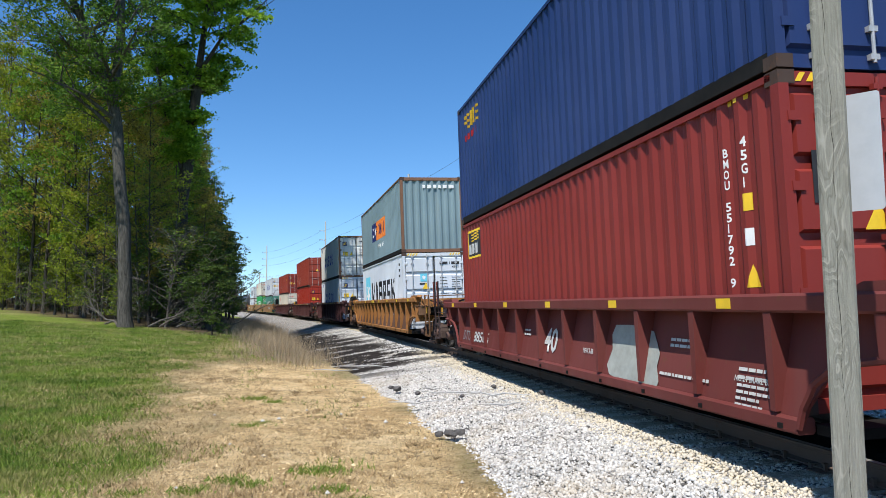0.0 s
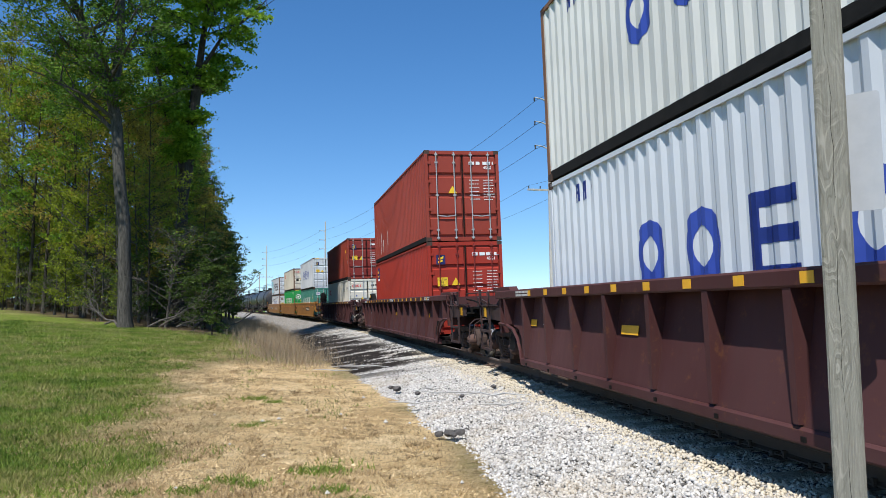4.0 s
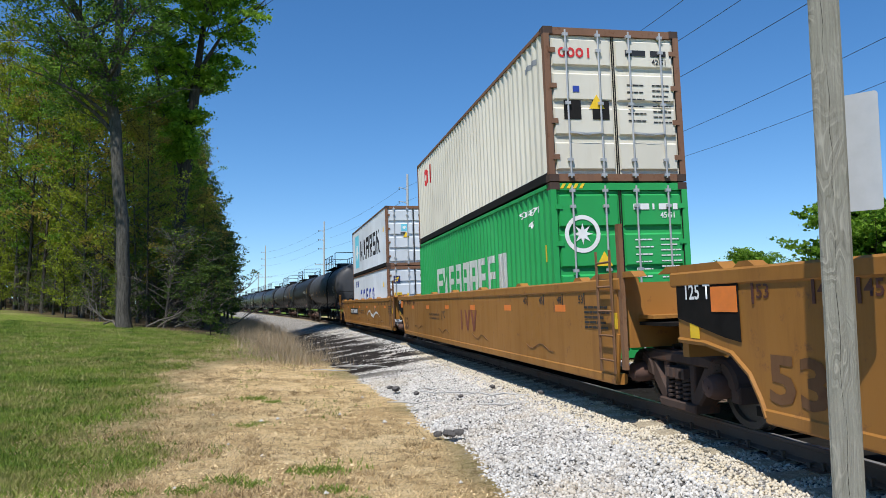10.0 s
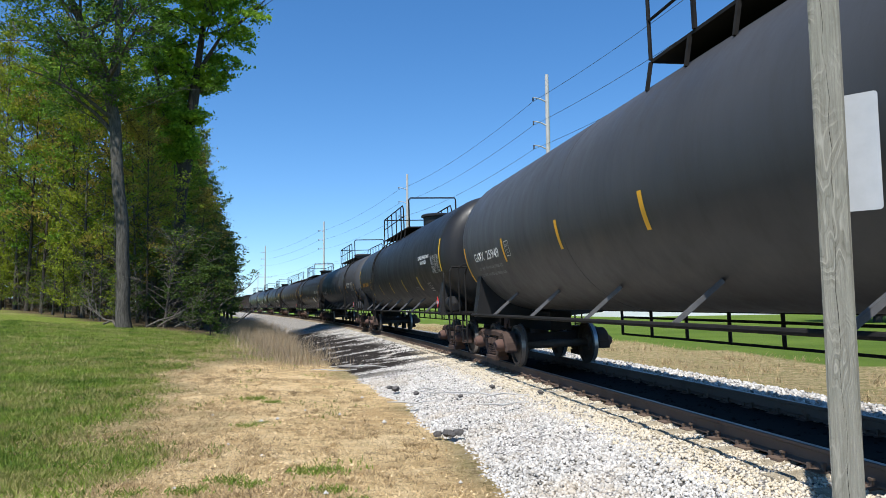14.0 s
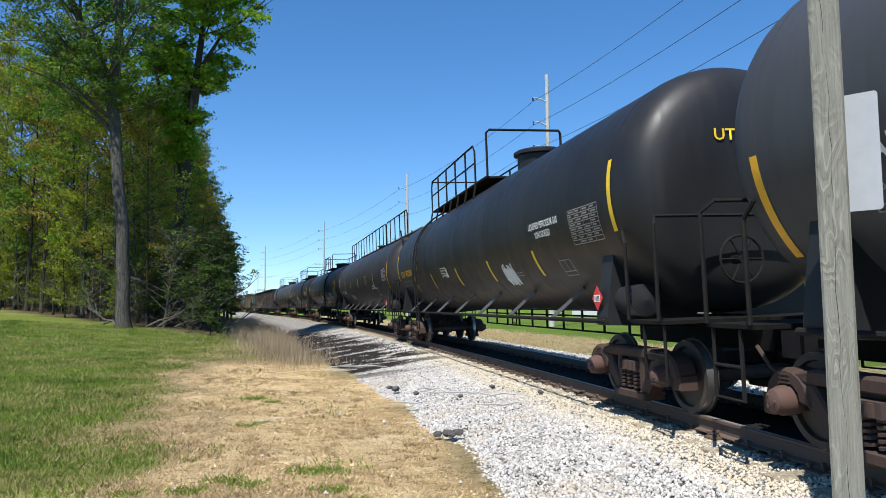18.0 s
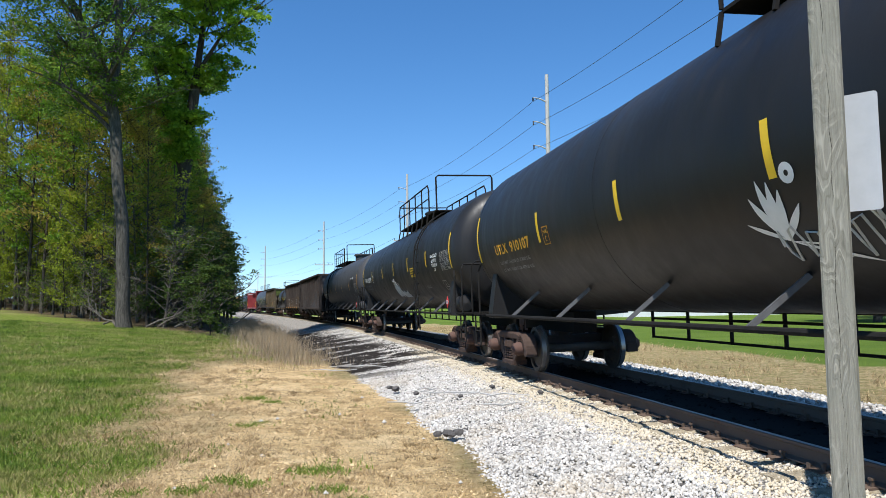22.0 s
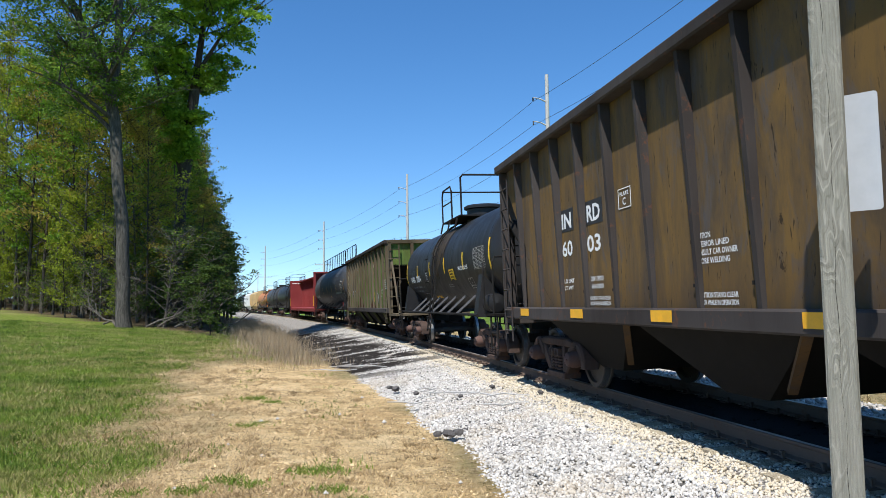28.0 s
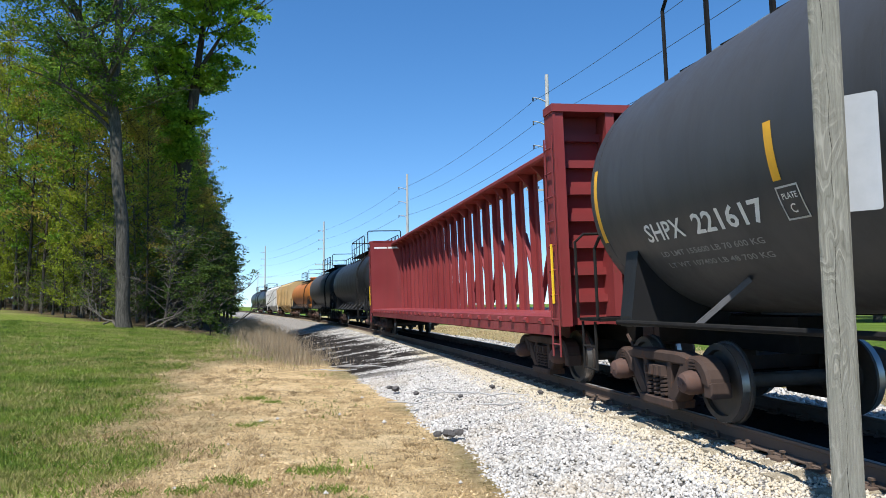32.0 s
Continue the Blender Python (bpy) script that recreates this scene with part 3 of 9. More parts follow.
def truck_meshes():
    """The meshes of a freight truck: side frame, bolster, springs, wheelset."""
    fr = Geo()
    for q in (-1, 1):
        c = (q * AXLE, 0.43)
        hood = [(c[0] + 0.31 * math.cos(radians(a)), c[1] + 0.29 * math.sin(radians(a))) for a in range(-5, 186, 19)]
        inner = [(c[0] + 0.15 * math.cos(radians(a)), c[1] + 0.14 * math.sin(radians(a))) for a in range(180, -1, -30)]
        fr.chamfer_y(hood + inner, -0.13, 0.13, 0.03)
        fr.chamfer_y([(c[0] + q * 0.18, 0.30), (c[0] + q * 0.33, 0.30), (c[0] + q * 0.33, 0.46), (c[0] + q * 0.18, 0.46)], -0.12, 0.12, 0.02)
        fr.chamfer_y([(q * 0.36, 0.12), (q * 0.70, 0.44), (q * 0.76, 0.58), (q * 0.58, 0.62), (q * 0.26, 0.24)][::q], -0.11, 0.11, 0.025)
        fr.chamfer_y([(q * 0.24, 0.18), (q * 0.32, 0.18), (q * 0.36, 0.64), (q * 0.24, 0.64)][::q], -0.10, 0.10, 0.015)
        for k in range(3):
            fr.box(c[0] - 0.06, c[0] + 0.06, -0.145, -0.13, 0.585 + 0.035 * k, 0.60 + 0.035 * k)
    fr.chamfer_y([(-0.75, 0.60), (0.75, 0.60), (0.80, 0.68), (0.55, 0.73), (-0.55, 0.73), (-0.80, 0.68)], -0.12, 0.12, 0.025)
    fr.chamfer_y([(-0.40, 0.09), (0.40, 0.09), (0.42, 0.19), (-0.42, 0.19)], -0.15, 0.15, 0.02)
    bo = Geo().box(-0.20, 0.20, -1.02, 1.02, 0.46, 0.62).lathe([(0.60, 0.0), (0.60, 0.2), (0.76, 0.2), (0.76, 0.0)], "z", 14)
    for q in (-1, 1):
        bo.box(-0.22, 0.22, *((-1.16, -1.0) if q < 0 else (1.0, 1.16)), 0.44, 0.56)
        for x in (-0.14, 0.0, 0.14):
            bo.box(x - 0.02, x + 0.02, *((-1.19, -1.16) if q < 0 else (1.16, 1.19)), 0.45, 0.55)
    sp = Geo().tube([(0.07 * math.cos(a * 0.9), 0.07 * math.sin(a * 0.9), 0.195 + 0.0070 * a) for a in range(36)], 0.020, 5)
    wh = Geo()
    for s in (-1, 1):
        y = 0.7525 * s
        wh.lathe([(y - 0.03 * s, 0.0), (y - 0.03 * s, 0.15), (y + 0.02 * s, 0.17), (y + 0.01 * s, 0.34), (y - 0.055 * s, 0.36), (y - 0.055 * s, WHEEL_R + 0.025), (y - 0.025 * s, WHEEL_R + 0.025), (y - 0.015 * s, WHEEL_R), (y + 0.075 * s, WHEEL_R - 0.004), (y + 0.075 * s, 0.35), (y + 0.03 * s, 0.34), (y + 0.035 * s, 0.16), (y + 0.11 * s, 0.14), (y + 0.11 * s, 0.0)], "y", 32)
    wh.bar((0, -1.05, 0), (0, 1.05, 0), 0.085, 12)
    rim = Geo().lathe([(-0.012, WHEEL_R + 0.002), (0.070, WHEEL_R - 0.002), (0.070, WHEEL_R - 0.010)], "y", 32)
    rim.f = rim.f[:-2]
    cap = Geo().lathe([(-0.20, 0.0), (-0.20, 0.05), (-0.17, 0.10), (-0.09, 0.13), (0.0, 0.13), (0.05, 0.12), (0.05, 0.0)], "y", 16)
    for k in range(3):
        a = 2 * math.pi * k / 3
        cap.bar((0.055 * math.cos(a), -0.205, 0.055 * math.sin(a)), (0.055 * math.cos(a), -0.19, 0.055 * math.sin(a)), 0.016, 6)
    brake = Geo().box(-0.02, 0.02, -0.9, 0.9, 0.36, 0.46)
    return {"side_frame": fr.mesh("side_frame", M["truck_rust"]), "bolster": bo.mesh("bolster", M["truck_rust"]), "spring": sp.mesh("spring", M["truck_rust"], True), "wheelset": wh.mesh("wheelset", M["wheel"], True, 30), "wheel_tread": rim.mesh("wheel_tread", M["tread"], True, 30), "bearing_cap": cap.mesh("bearing_cap", M["cap_rust"], True), "brake_beam": brake.mesh("brake_beam", M["steel_dark"])}


TRUCK = truck_meshes()


def truck(car, x, u):
    """A four-wheel truck under a car at x of the car."""
    t = put("truck", TRUCK["bolster"], None, car, "rust-brown cast steel truck", m=pose(x, 0, 0))
    for s in (-1, 1):
        put("side_frame", TRUCK["side_frame"], None, t, m=pose(0, 1.0 * s, 0))
        for a in (-0.17, 0.0, 0.17):
            put("spring", TRUCK["spring"], None, t, m=pose(a, 1.06 * s, 0))
        for a in (-AXLE, AXLE):
            put("bearing_cap", TRUCK["bearing_cap"], None, t, m=pose(a, 1.09 * s, WHEEL_R + 0.02, 0, 0, 0 if s < 0 else 180))
    for a in (-AXLE, AXLE):
        put("wheelset", TRUCK["wheelset"], None, t, m=pose(a, 0, WHEEL_R))
        put("brake_beam", TRUCK["brake_beam"], None, t, m=pose(a * 0.45, 0, 0))
        for s in (-1, 1):
            put("wheel_tread", TRUCK["wheel_tread"], None, t, "bright worn wheel rim", m=pose(a, 0.7525 * s, WHEEL_R, 0, 0, 0 if s > 0 else 180))
    return t


def coupler(car, x, s, mat):
    """A knuckle coupler with its shank and an air hose, at the end x, that points to s."""
    g = Geo().box(min(x, x - 0.8 * s), max(x, x - 0.8 * s), -0.09, 0.09, 0.72, 0.90)
    g.prism_z([(x - 0.05 * s, -0.16), (x + 0.22 * s, -0.14), (x + 0.26 * s, 0.02), (x + 0.12 * s, 0.05), (x + 0.12 * s, 0.16), (x - 0.05 * s, 0.16)], 0.66, 0.95)
    g.tube([(x - 0.25 * s, -0.32, 0.78), (x - 0.05 * s, -0.30, 0.55), (x + 0.12 * s, -0.2, 0.42), (x + 0.28 * s, -0.12, 0.5)], 0.025, 6)
    put("coupler", g, mat, car, "rusty knuckle coupler with air hose")


def grab(g, pts, r=0.013):
    g.tube(pts, r, 5)


def ladder(car, x0, x1, y, z0, z1, rungs, mat, name="ladder", side=True):
    """A ladder on a side (rungs along x) at y, or on an end (rungs along y from x0 to x1 at x = y)."""
    g = Geo()
    def P(a, z):
        return (a, y, z) if side else (y, a, z)
    for a in (x0, x1):
        g.beam(P(a, z0), P(a, z1), 0.05, 0.012, (1, 0, 0) if not side else (0, 1, 0))
    for i in range(rungs):
        z = z0 + (z1 - z0) * (i + 0.5) / rungs
        g.bar(P(x0, z), P(x1, z), 0.014, 6)
    return put(name, g, mat, car)


def brake_wheel(car, x, y, z, mat, r=0.28, face="x"):
    g = Geo()
    def P(a, b, c=0.0):
        return (x + c, y + a, z + b) if face == "x" else (x + a, y + c, z + b)
    pts = [P(r * math.cos(2 * math.pi * i / 20), r * math.sin(2 * math.pi * i / 20)) for i in range(21)]
    g.tube(pts, 0.016, 6)
    for i in range(6):
        a = math.pi * i / 3
        g.bar(P(0, 0), P(r * math.cos(a), r * math.sin(a)), 0.012, 5)
    g.bar(P(0, 0, -0.15), P(0, 0, 0.03), 0.05, 10)
    return put("brake_wheel", g, mat, car, "round hand brake wheel")


# ---- containers ----
CL, CW = 12.192, 2.438


def corrugated(x0, x1, z0, z1, y, depth, pitch, g):
    """A wall in the xz plane at y, pressed in trapezoid waves of that depth towards +y * sign(depth)."""
    xs = []
    n = max(1, round((x1 - x0) / pitch))
    p = (x1 - x0) / n
    for i in range(n):
        a = x0 + i * p
        xs += [(a, 0), (a + 0.25 * p, 0), (a + 0.5 * p, depth), (a + 0.75 * p, depth)]
    xs.append((x1, 0))
    v = []
    for x, d in xs:
        v += [(x, y + d, z0), (x, y + d, z1)]
    g.add(v, [(2 * i, 2 * i + 2, 2 * i + 3, 2 * i + 1) for i in range(len(xs) - 1)])
    return g


CAST = Geo()
CAST.box(-0.089, 0.089, -0.081, 0.081, 0, 0.118)


def container(label, H, mat, frame_mat=None, door_mat=None, bar_mat=None, group="containers", doors=True, z=0.35, u=0.0, ruled=True):
    """A forty-foot box: pressed side walls, roof, posts, rails, eight corner castings, and doors or a blank end towards the way it goes."""
    frame_mat, door_mat, bar_mat = frame_mat or mat, door_mat or mat, bar_mat or M["aluminium"]
    ob = thing("shipping_container", label, "container", group)
    x0, x1, w = -CL / 2, CL / 2, CW / 2
    for s in (-1, 1):
        g = Geo()
        corrugated(x0 + 0.10, x1 - 0.10, 0.16, H - 0.06, s * (w - 0.012), -s * 0.036, 0.278, g)
        put("side_wall", g, mat, ob)
        put("top_rail", Geo().box(x0 + 0.1, x1 - 0.1, s * w - 0.03 * (s > 0), s * w + 0.03 * (s < 0), H - 0.075, H - 0.012), frame_mat, ob)
        # the near-black bottom rail has the shade between stacked boxes painted into it
        put("bottom_rail", Geo().box(x0 + 0.1, x1 - 0.1, s * (w - 0.035) - 0.022, s * (w - 0.035) + 0.022, 0.02, 0.165), M["steel_dark"] if ruled else frame_mat, ob)
    g = Geo()
    corrugated(x0 + 0.1, x1 - 0.1, -w + 0.05, w - 0.05, 0, 0.02, 0.278, g)
    g.v = [(x, zz, H - 0.02 - y) for x, y, zz in g.v]
    put("roof", g, mat, ob)
    put("floor", Geo().box(x0 + 0.1, x1 - 0.1, -w + 0.06, w - 0.06, 0.10, 0.15), M["steel_dark"], ob)
    for sx in (x0, x1):
        for sy in (-w, w):
            i = 1 if sx < 0 else -1
            j = 1 if sy < 0 else -1
            put("corner_post", Geo().box(min(sx, sx + i * 0.11), max(sx, sx + i * 0.11), min(sy, sy + j * 0.10), max(sy, sy + j * 0.10), 0.118, H - 0.118), frame_mat, ob)
            for zz in (0.0, H - 0.118):
                put("corner_casting", CAST_MESH, None, ob, m=pose(sx + i * 0.089, sy + j * 0.081, zz))
        k = 1 if sx < 0 else -1
        for nm, za, zb in (("end_sill", 0.0, 0.12), ("end_header", H - 0.13, H - 0.01)):
            put(nm, Geo().box(min(sx + k * 0.01, sx + k * 0.09), max(sx + k * 0.01, sx + k * 0.09), -w + 0.1, w - 0.1, za, zb), frame_mat, ob)
    # blind end
    for sx in ((x0,) if doors else (x0, x1)):
        g = Geo()
        corrugated(-w + 0.1, w - 0.1, 0.12, H - 0.12, 0, 0.045, 0.27, g)
        k = 1 if sx < 0 else -1
        g.v = [(sx + k * (0.02 + yy), xx, zz) for xx, yy, zz in g.v]
        put("end_wall", g, mat, ob)
    if doors:
        for s in (-1, 1):
            y0, y1 = (-w + 0.10, -0.012) if s < 0 else (0.012, w - 0.10)
            g = Geo().box(x1 - 0.085, x1 - 0.05, y0, y1, 0.125, H - 0.135)
            d = put("door", g, door_mat, ob)
            rows = 4
            hh = (H - 0.26) / rows
            for r in range(rows):
                pr = Geo()
                za, zb = 0.125 + r * hh + 0.055, 0.125 + (r + 1) * hh - 0.055
                pr.add([(x1 - 0.05, y0 + 0.03, za), (x1 - 0.05, y1 - 0.03, za), (x1 - 0.05, y1 - 0.03, zb), (x1 - 0.05, y0 + 0.03, zb), (x1 - 0.005, y0 + 0.05, za + 0.03), (x1 - 0.005, y1 - 0.05, za + 0.03), (x1 - 0.005, y1 - 0.05, zb - 0.03), (x1 - 0.005, y0 + 0.05, zb - 0.03)], [(0, 1, 5, 4), (1, 2, 6, 5), (2, 3, 7, 6), (3, 0, 4, 7), (4, 5, 6, 7)])
                put("door_pressing", pr, door_mat, d)
            for ya, yb in ((y0 - 0.004, y0 + 0.012), (y1 - 0.012, y1 + 0.004)):
                put("door_seal", Geo().box(x1 - 0.03, x1 - 0.018, ya, yb, 0.12, H - 0.13), M["steel_dark"], d)
            for q in (0.24, 0.76):
                y = y0 + (y1 - y0) * q
                lb = Geo().bar((x1 + 0.03, y, 0.05), (x1 + 0.03, y, H - 0.06), 0.017, 8)
                for zz in (0.10, 0.35, H / 2, H - 0.40, H - 0.14):
                    lb.box(x1 - 0.005, x1 + 0.045, y - 0.045, y + 0.045, zz - 0.025, zz + 0.025)
                put("locking_bar", lb, bar_mat, d)
                put("door_handle", Geo().beam((x1 + 0.05, y, 0.80), (x1 + 0.05, y + (0.36 if q < 0.5 else -0.36), 0.77), 0.03, 0.03), bar_mat, d)
            for zz in (0.4, 1.0, H - 1.0, H - 0.4):
                put("hinge", Geo().box(x1 - 0.01, x1 + 0.012, s * (w - 0.13) - 0.06, s * (w - 0.13) + 0.06, zz - 0.04, zz + 0.04), frame_mat, d)
    moving(ob, u, 6.0, z)
    return ob


CAST_MESH = CAST.mesh("corner_casting", M["truck_rust"])


# ---- cars ----
def patched(name, a, b, c, rough):
    """Old paint worn through in upright smears of two other colours, with thin dark scratches."""
    n = Nodes(name)
    s1 = n.noise(1.1, 6, 0.7, (1.5, 1.5, 0.35), 0.6)
    s2 = n.noise(2.3, 7, 0.72, (1.4, 1.4, 0.4), 1.2)
    s3 = n.noise(5.0, 5, 0.7, (2.0, 2.0, 0.30), 2.5)
    k = n.mix(n.ramp(s1, 0.40, 0.60, 0, 0.9), a, b)
    k = n.mix(n.ramp(s2, 0.52, 0.66, 0, 0.7), k, c)
    k = n.mix(n.ramp(s3, 0.62, 0.66, 0, 0.85), k, (0.022, 0.017, 0.012))
    k = n.mix(n.ramp(n.axis(2), 1.75, 1.05, 0, 0.55), k, (0.05, 0.03, 0.02))
    n.color(k)
    n.rough(rough)
    n.dull(0.12)
    n.bump(s2, 0.25, 0.01)
    return n.mat


PAINT = {
    "red": paint("red_oxide_car", (0.13, 0.028, 0.023), 0.6, (0.10, 0.06, 0.05), 0.4, 0.1),
    "brown": paint("rusted_yellow_car", (0.30, 0.13, 0.035), 0.65, (0.10, 0.05, 0.03), 0.7, 0.5),
    "brown_wall": paint("rust_brown_sheet", (0.105, 0.050, 0.028), 0.7, (0.05, 0.028, 0.02), 0.7, 0.4, 0.15),
    "maroon": paint("maroon_car", (0.068, 0.024, 0.023), 0.6, (0.07, 0.05, 0.045), 0.5, 0.2),
    "yellow": paint("yellow_car", (0.285, 0.122, 0.017), 0.55, (0.12, 0.055, 0.02), 0.6, 0.15),
    "tank": paint("black_tank", (0.012, 0.012, 0.013), 0.44, (0.045, 0.040, 0.034), 0.35, 0.0, 0.1),
    "tank_grey": paint("grey_tank", (0.050, 0.051, 0.055), 0.50, (0.036, 0.031, 0.027), 0.4, 0.0, 0.1),
    "tank_brown": paint("sooty_tank", (0.022, 0.019, 0.018), 0.46, (0.055, 0.042, 0.033), 0.5, 0.0, 0.1),
    "tank_orange": paint("orange_tank", (0.45, 0.16, 0.03), 0.5, (0.1, 0.06, 0.04), 0.5, 0.2),
    "hop_grey": paint("slate_hopper", (0.040, 0.044, 0.052), 0.65, (0.016, 0.015, 0.015), 0.8, 0.1, 0.3),
    "hop_brown": patched("weathered_brown_hopper", (0.165, 0.100, 0.034), (0.075, 0.056, 0.038), (0.085, 0.080, 0.080), 0.7),
    "hop_green": patched("faded_green_hopper", (0.105, 0.165, 0.036), (0.080, 0.105, 0.026), (0.19, 0.165, 0.055), 0.7),
    "rib_brown": paint("rusted_olive_rib", (0.090, 0.070, 0.040), 0.75, (0.035, 0.025, 0.018), 0.8, 0.4, 0.25),
    "rib_dark": paint("sooty_rib", (0.040, 0.033, 0.030), 0.75, (0.018, 0.015, 0.013), 0.6, 0.2, 0.2),
    "beam_red": paint("oxide_red_flat_car", (0.22, 0.03, 0.03), 0.55, (0.10, 0.04, 0.035), 0.35, 0.05),
    "tan": paint("tan_covered_hopper", (0.52, 0.36, 0.17), 0.6, (0.2, 0.15, 0.1), 0.4, 0.1),
    "pale": paint("pale_covered_hopper", (0.62, 0.62, 0.60), 0.6, (0.25, 0.22, 0.18), 0.4, 0.05),
    "end_tan": paint("rusted_end_steel", (0.15, 0.070, 0.026), 0.72, (0.045, 0.028, 0.02), 0.8, 0.5, 0.3),
    "end_maroon": paint("sooty_maroon_steel", (0.036, 0.018, 0.017), 0.72, (0.016, 0.013, 0.012), 0.7, 0.3, 0.3),
    "under": plain("underframe", (0.012, 0.011, 0.010), 0.8, 0, 0.4),
}


def span(a, b):
    return min(a, b), max(a, b)


def well_end(car, s, x, e, top, W, mat, brake, drum):
    """One end of a well car beyond its well: bulkhead, stub sill, side beams, stanchions with steps and grab irons."""
    out = e - s * 0.35
    under = PAINT["under"]
    worn = PAINT["end_" + ("tan" if mat == PAINT["brown"] or mat == PAINT["yellow"] and s < 0 else "maroon")]
    # each stanchion's distance from the end and its height over the side's top
    if mat == PAINT["yellow"]:
        posts = ((0.60, 0.40), (1.08, 0.40))
    elif mat == PAINT["red"]:
        posts = ((0.26, 0.59), (0.76, 0.59))
    elif mat == PAINT["brown"]:
        posts = ((0.10, 0.06), (0.62, 0.06))
    else:
        posts = ((0.78, 0.06), (1.50, 0.0))
    put("well_bulkhead", Geo().box(*span(x, x - s * 0.12), -W + 0.05, W - 0.05, 0.75, top - 0.06), mat, car)
    if abs(out - x) < 0.3:
        return
    put("stub_sill", Geo().box(*span(x - s * 0.1, out), -0.36, 0.36, 0.74, 1.08), under, car)
    if abs(out - x) < 1.6:
        put("end_deck", Geo().box(*span(x - s * 0.1, out), -1.2, 1.2, 1.10, 1.14), mat, car)
        return
    put("end_deck", Geo().box(*span(x - s * 0.1, out - s * 0.5), -1.33, 1.33, 1.06, 1.10), under, car)
    put("crossover_grating", Geo().box(*span(out - s * 0.55, out + s * 0.02), -1.15, 1.15, 1.20, 1.235), under, car)
    put("cross_beam", Geo().box(*span(out - s * 0.75, out - s * 0.58), -1.30, 1.30, 0.98, 1.22), under, car)
    for q in (-1, 1):
        y = q * 1.36
        # the side beam drops in two steps towards the end
        prof = [(x, 0.96), (x, top - 0.16), (x + s * 0.35, top - 0.16), (x + s * 0.55, 1.30), (out - s * 0.50, 1.26), (out - s * 0.50, 1.02), (x + s * 0.5, 0.96)]
        put("side_beam", Geo().prism_y(prof, *span(y, y - q * 0.05)), mat if mat == PAINT["yellow"] and s < 0 else worn, car)
        put("beam_flange", Geo().box(*span(x + s * 0.55, out - s * 0.45), *span(y + q * 0.03, y - q * 0.12), 1.27, 1.30), worn, car)
        put("end_brace", Geo().prism_y([(x, top - 0.08), (x + s * 1.0, 1.30), (x + s * 1.0, 1.12), (x, 1.12)], *span(q * 0.62, q * 0.66)), worn, car)
        yy = q * 1.45
        for back, over in posts:
            xa, hi = out - s * back, top + over
            st = put("stanchion", Geo().beam((xa, yy, 0.36), (xa, yy, hi), 0.025, 0.115, (1, 0, 0)), mat if mat == PAINT["yellow"] and s < 0 else worn, car)
            if q < 0:
                put("grab_iron", Geo().tube([(xa, yy - 0.02, hi - 0.04), (xa - s * 0.15, yy - 0.07, hi - 0.02), (xa - s * 0.19, yy - 0.07, hi - 0.10), (xa - s * 0.19, yy - 0.07, 1.32), (xa, yy - 0.02, 1.26)], 0.014, 5), mat, st)
                for zz in (0.55, 0.9, 1.25, hi - 0.1):
                    put("bolt", Geo().bar((xa, yy - 0.012, zz), (xa, yy - 0.03, zz), 0.022, 6), under, st)
        for zz in (0.37, 0.74):
            put("step_tread", Geo().beam((out - s * (posts[1][0] + 0.04), yy, zz), (out - s * (posts[0][0] - 0.04), yy, zz), 0.06, 0.045), worn, car)
        put("hand_hold", Geo().tube([(x + s * 0.1, q * 1.42, top - 0.28), (x + s * 0.12, q * 1.47, top - 0.28), (out - s * 0.62, q * 1.47, top - 0.28)], 0.016, 5), worn, car)
        put("brake_rod", Geo().bar((x - s * 0.2, q * 0.8, 0.68), (out - s * 0.3, q * 0.75, 0.62), 0.02, 5), under, car)
    put("reflector", Geo().box(*span(out - s * 0.92, out - s * 0.70), -1.372, -1.365, 1.03, 1.23), M["stripe"], car, "amber reflector plate")
    put("cut_lever", Geo().tube([(e - s * 0.2, -0.1, 0.98), (out + s * 0.06, -0.3, 0.94), (out + s * 0.06, -1.25, 0.94), (out + s * 0.10, -1.40, 0.84), (out + s * 0.10, -1.42, 0.52)], 0.014, 5), worn, car)
    put("air_hose", Geo().tube([(out, -0.45, 0.95), (out + s * 0.15, -0.42, 0.66), (out + s * 0.3, -0.25, 0.45), (e + s * 0.05, -0.1, 0.40)], 0.03, 6), under, car)
    put("brake_cylinder", Geo().lathe([(-0.35, 0), (-0.35, 0.13), (0.25, 0.13), (0.35, 0.05), (0.35, 0)], "x", 12, (out - s * 1.1, -0.72, 0.93)), under, car, smooth=True)
    put("air_pipe", Geo().tube([(x + s * 0.05, -0.95, 1.42), (x + s * 0.7, -0.95, 1.38), (out - s * 0.7, -0.55, 1.16), (out, -0.45, 1.0)], 0.022, 5), under, car)
    put("end_handrail", Geo().tube([(out - s * 0.05, -1.42, top + 0.0), (out - s * 0.03, -0.9, top + 0.02), (out - s * 0.03, -0.35, top + 0.02)], 0.016, 5), worn, car)
    if brake:
        bx, by, bz = out - s * 0.72, -1.0, top + (0.55 if drum else 0.03)
        put("brake_stand", Geo().prism_x([(by - 0.24, 1.0), (by + 0.24, 1.0), (by + 0.22, bz + 0.10), (by + 0.12, bz + 0.24), (by - 0.12, bz + 0.24), (by - 0.20, bz + 0.08)], *span(bx - s * 0.30, bx - s * 0.18)), under, car)
        put("brake_gear", Geo().lathe([(bx - s * 0.18, 0.0), (bx - s * 0.18, 0.21), (bx - s * 0.06, 0.18), (bx - s * 0.04, 0.0)], "x", 14, (0, by, bz)), M["steel_dark"], car, smooth=True)
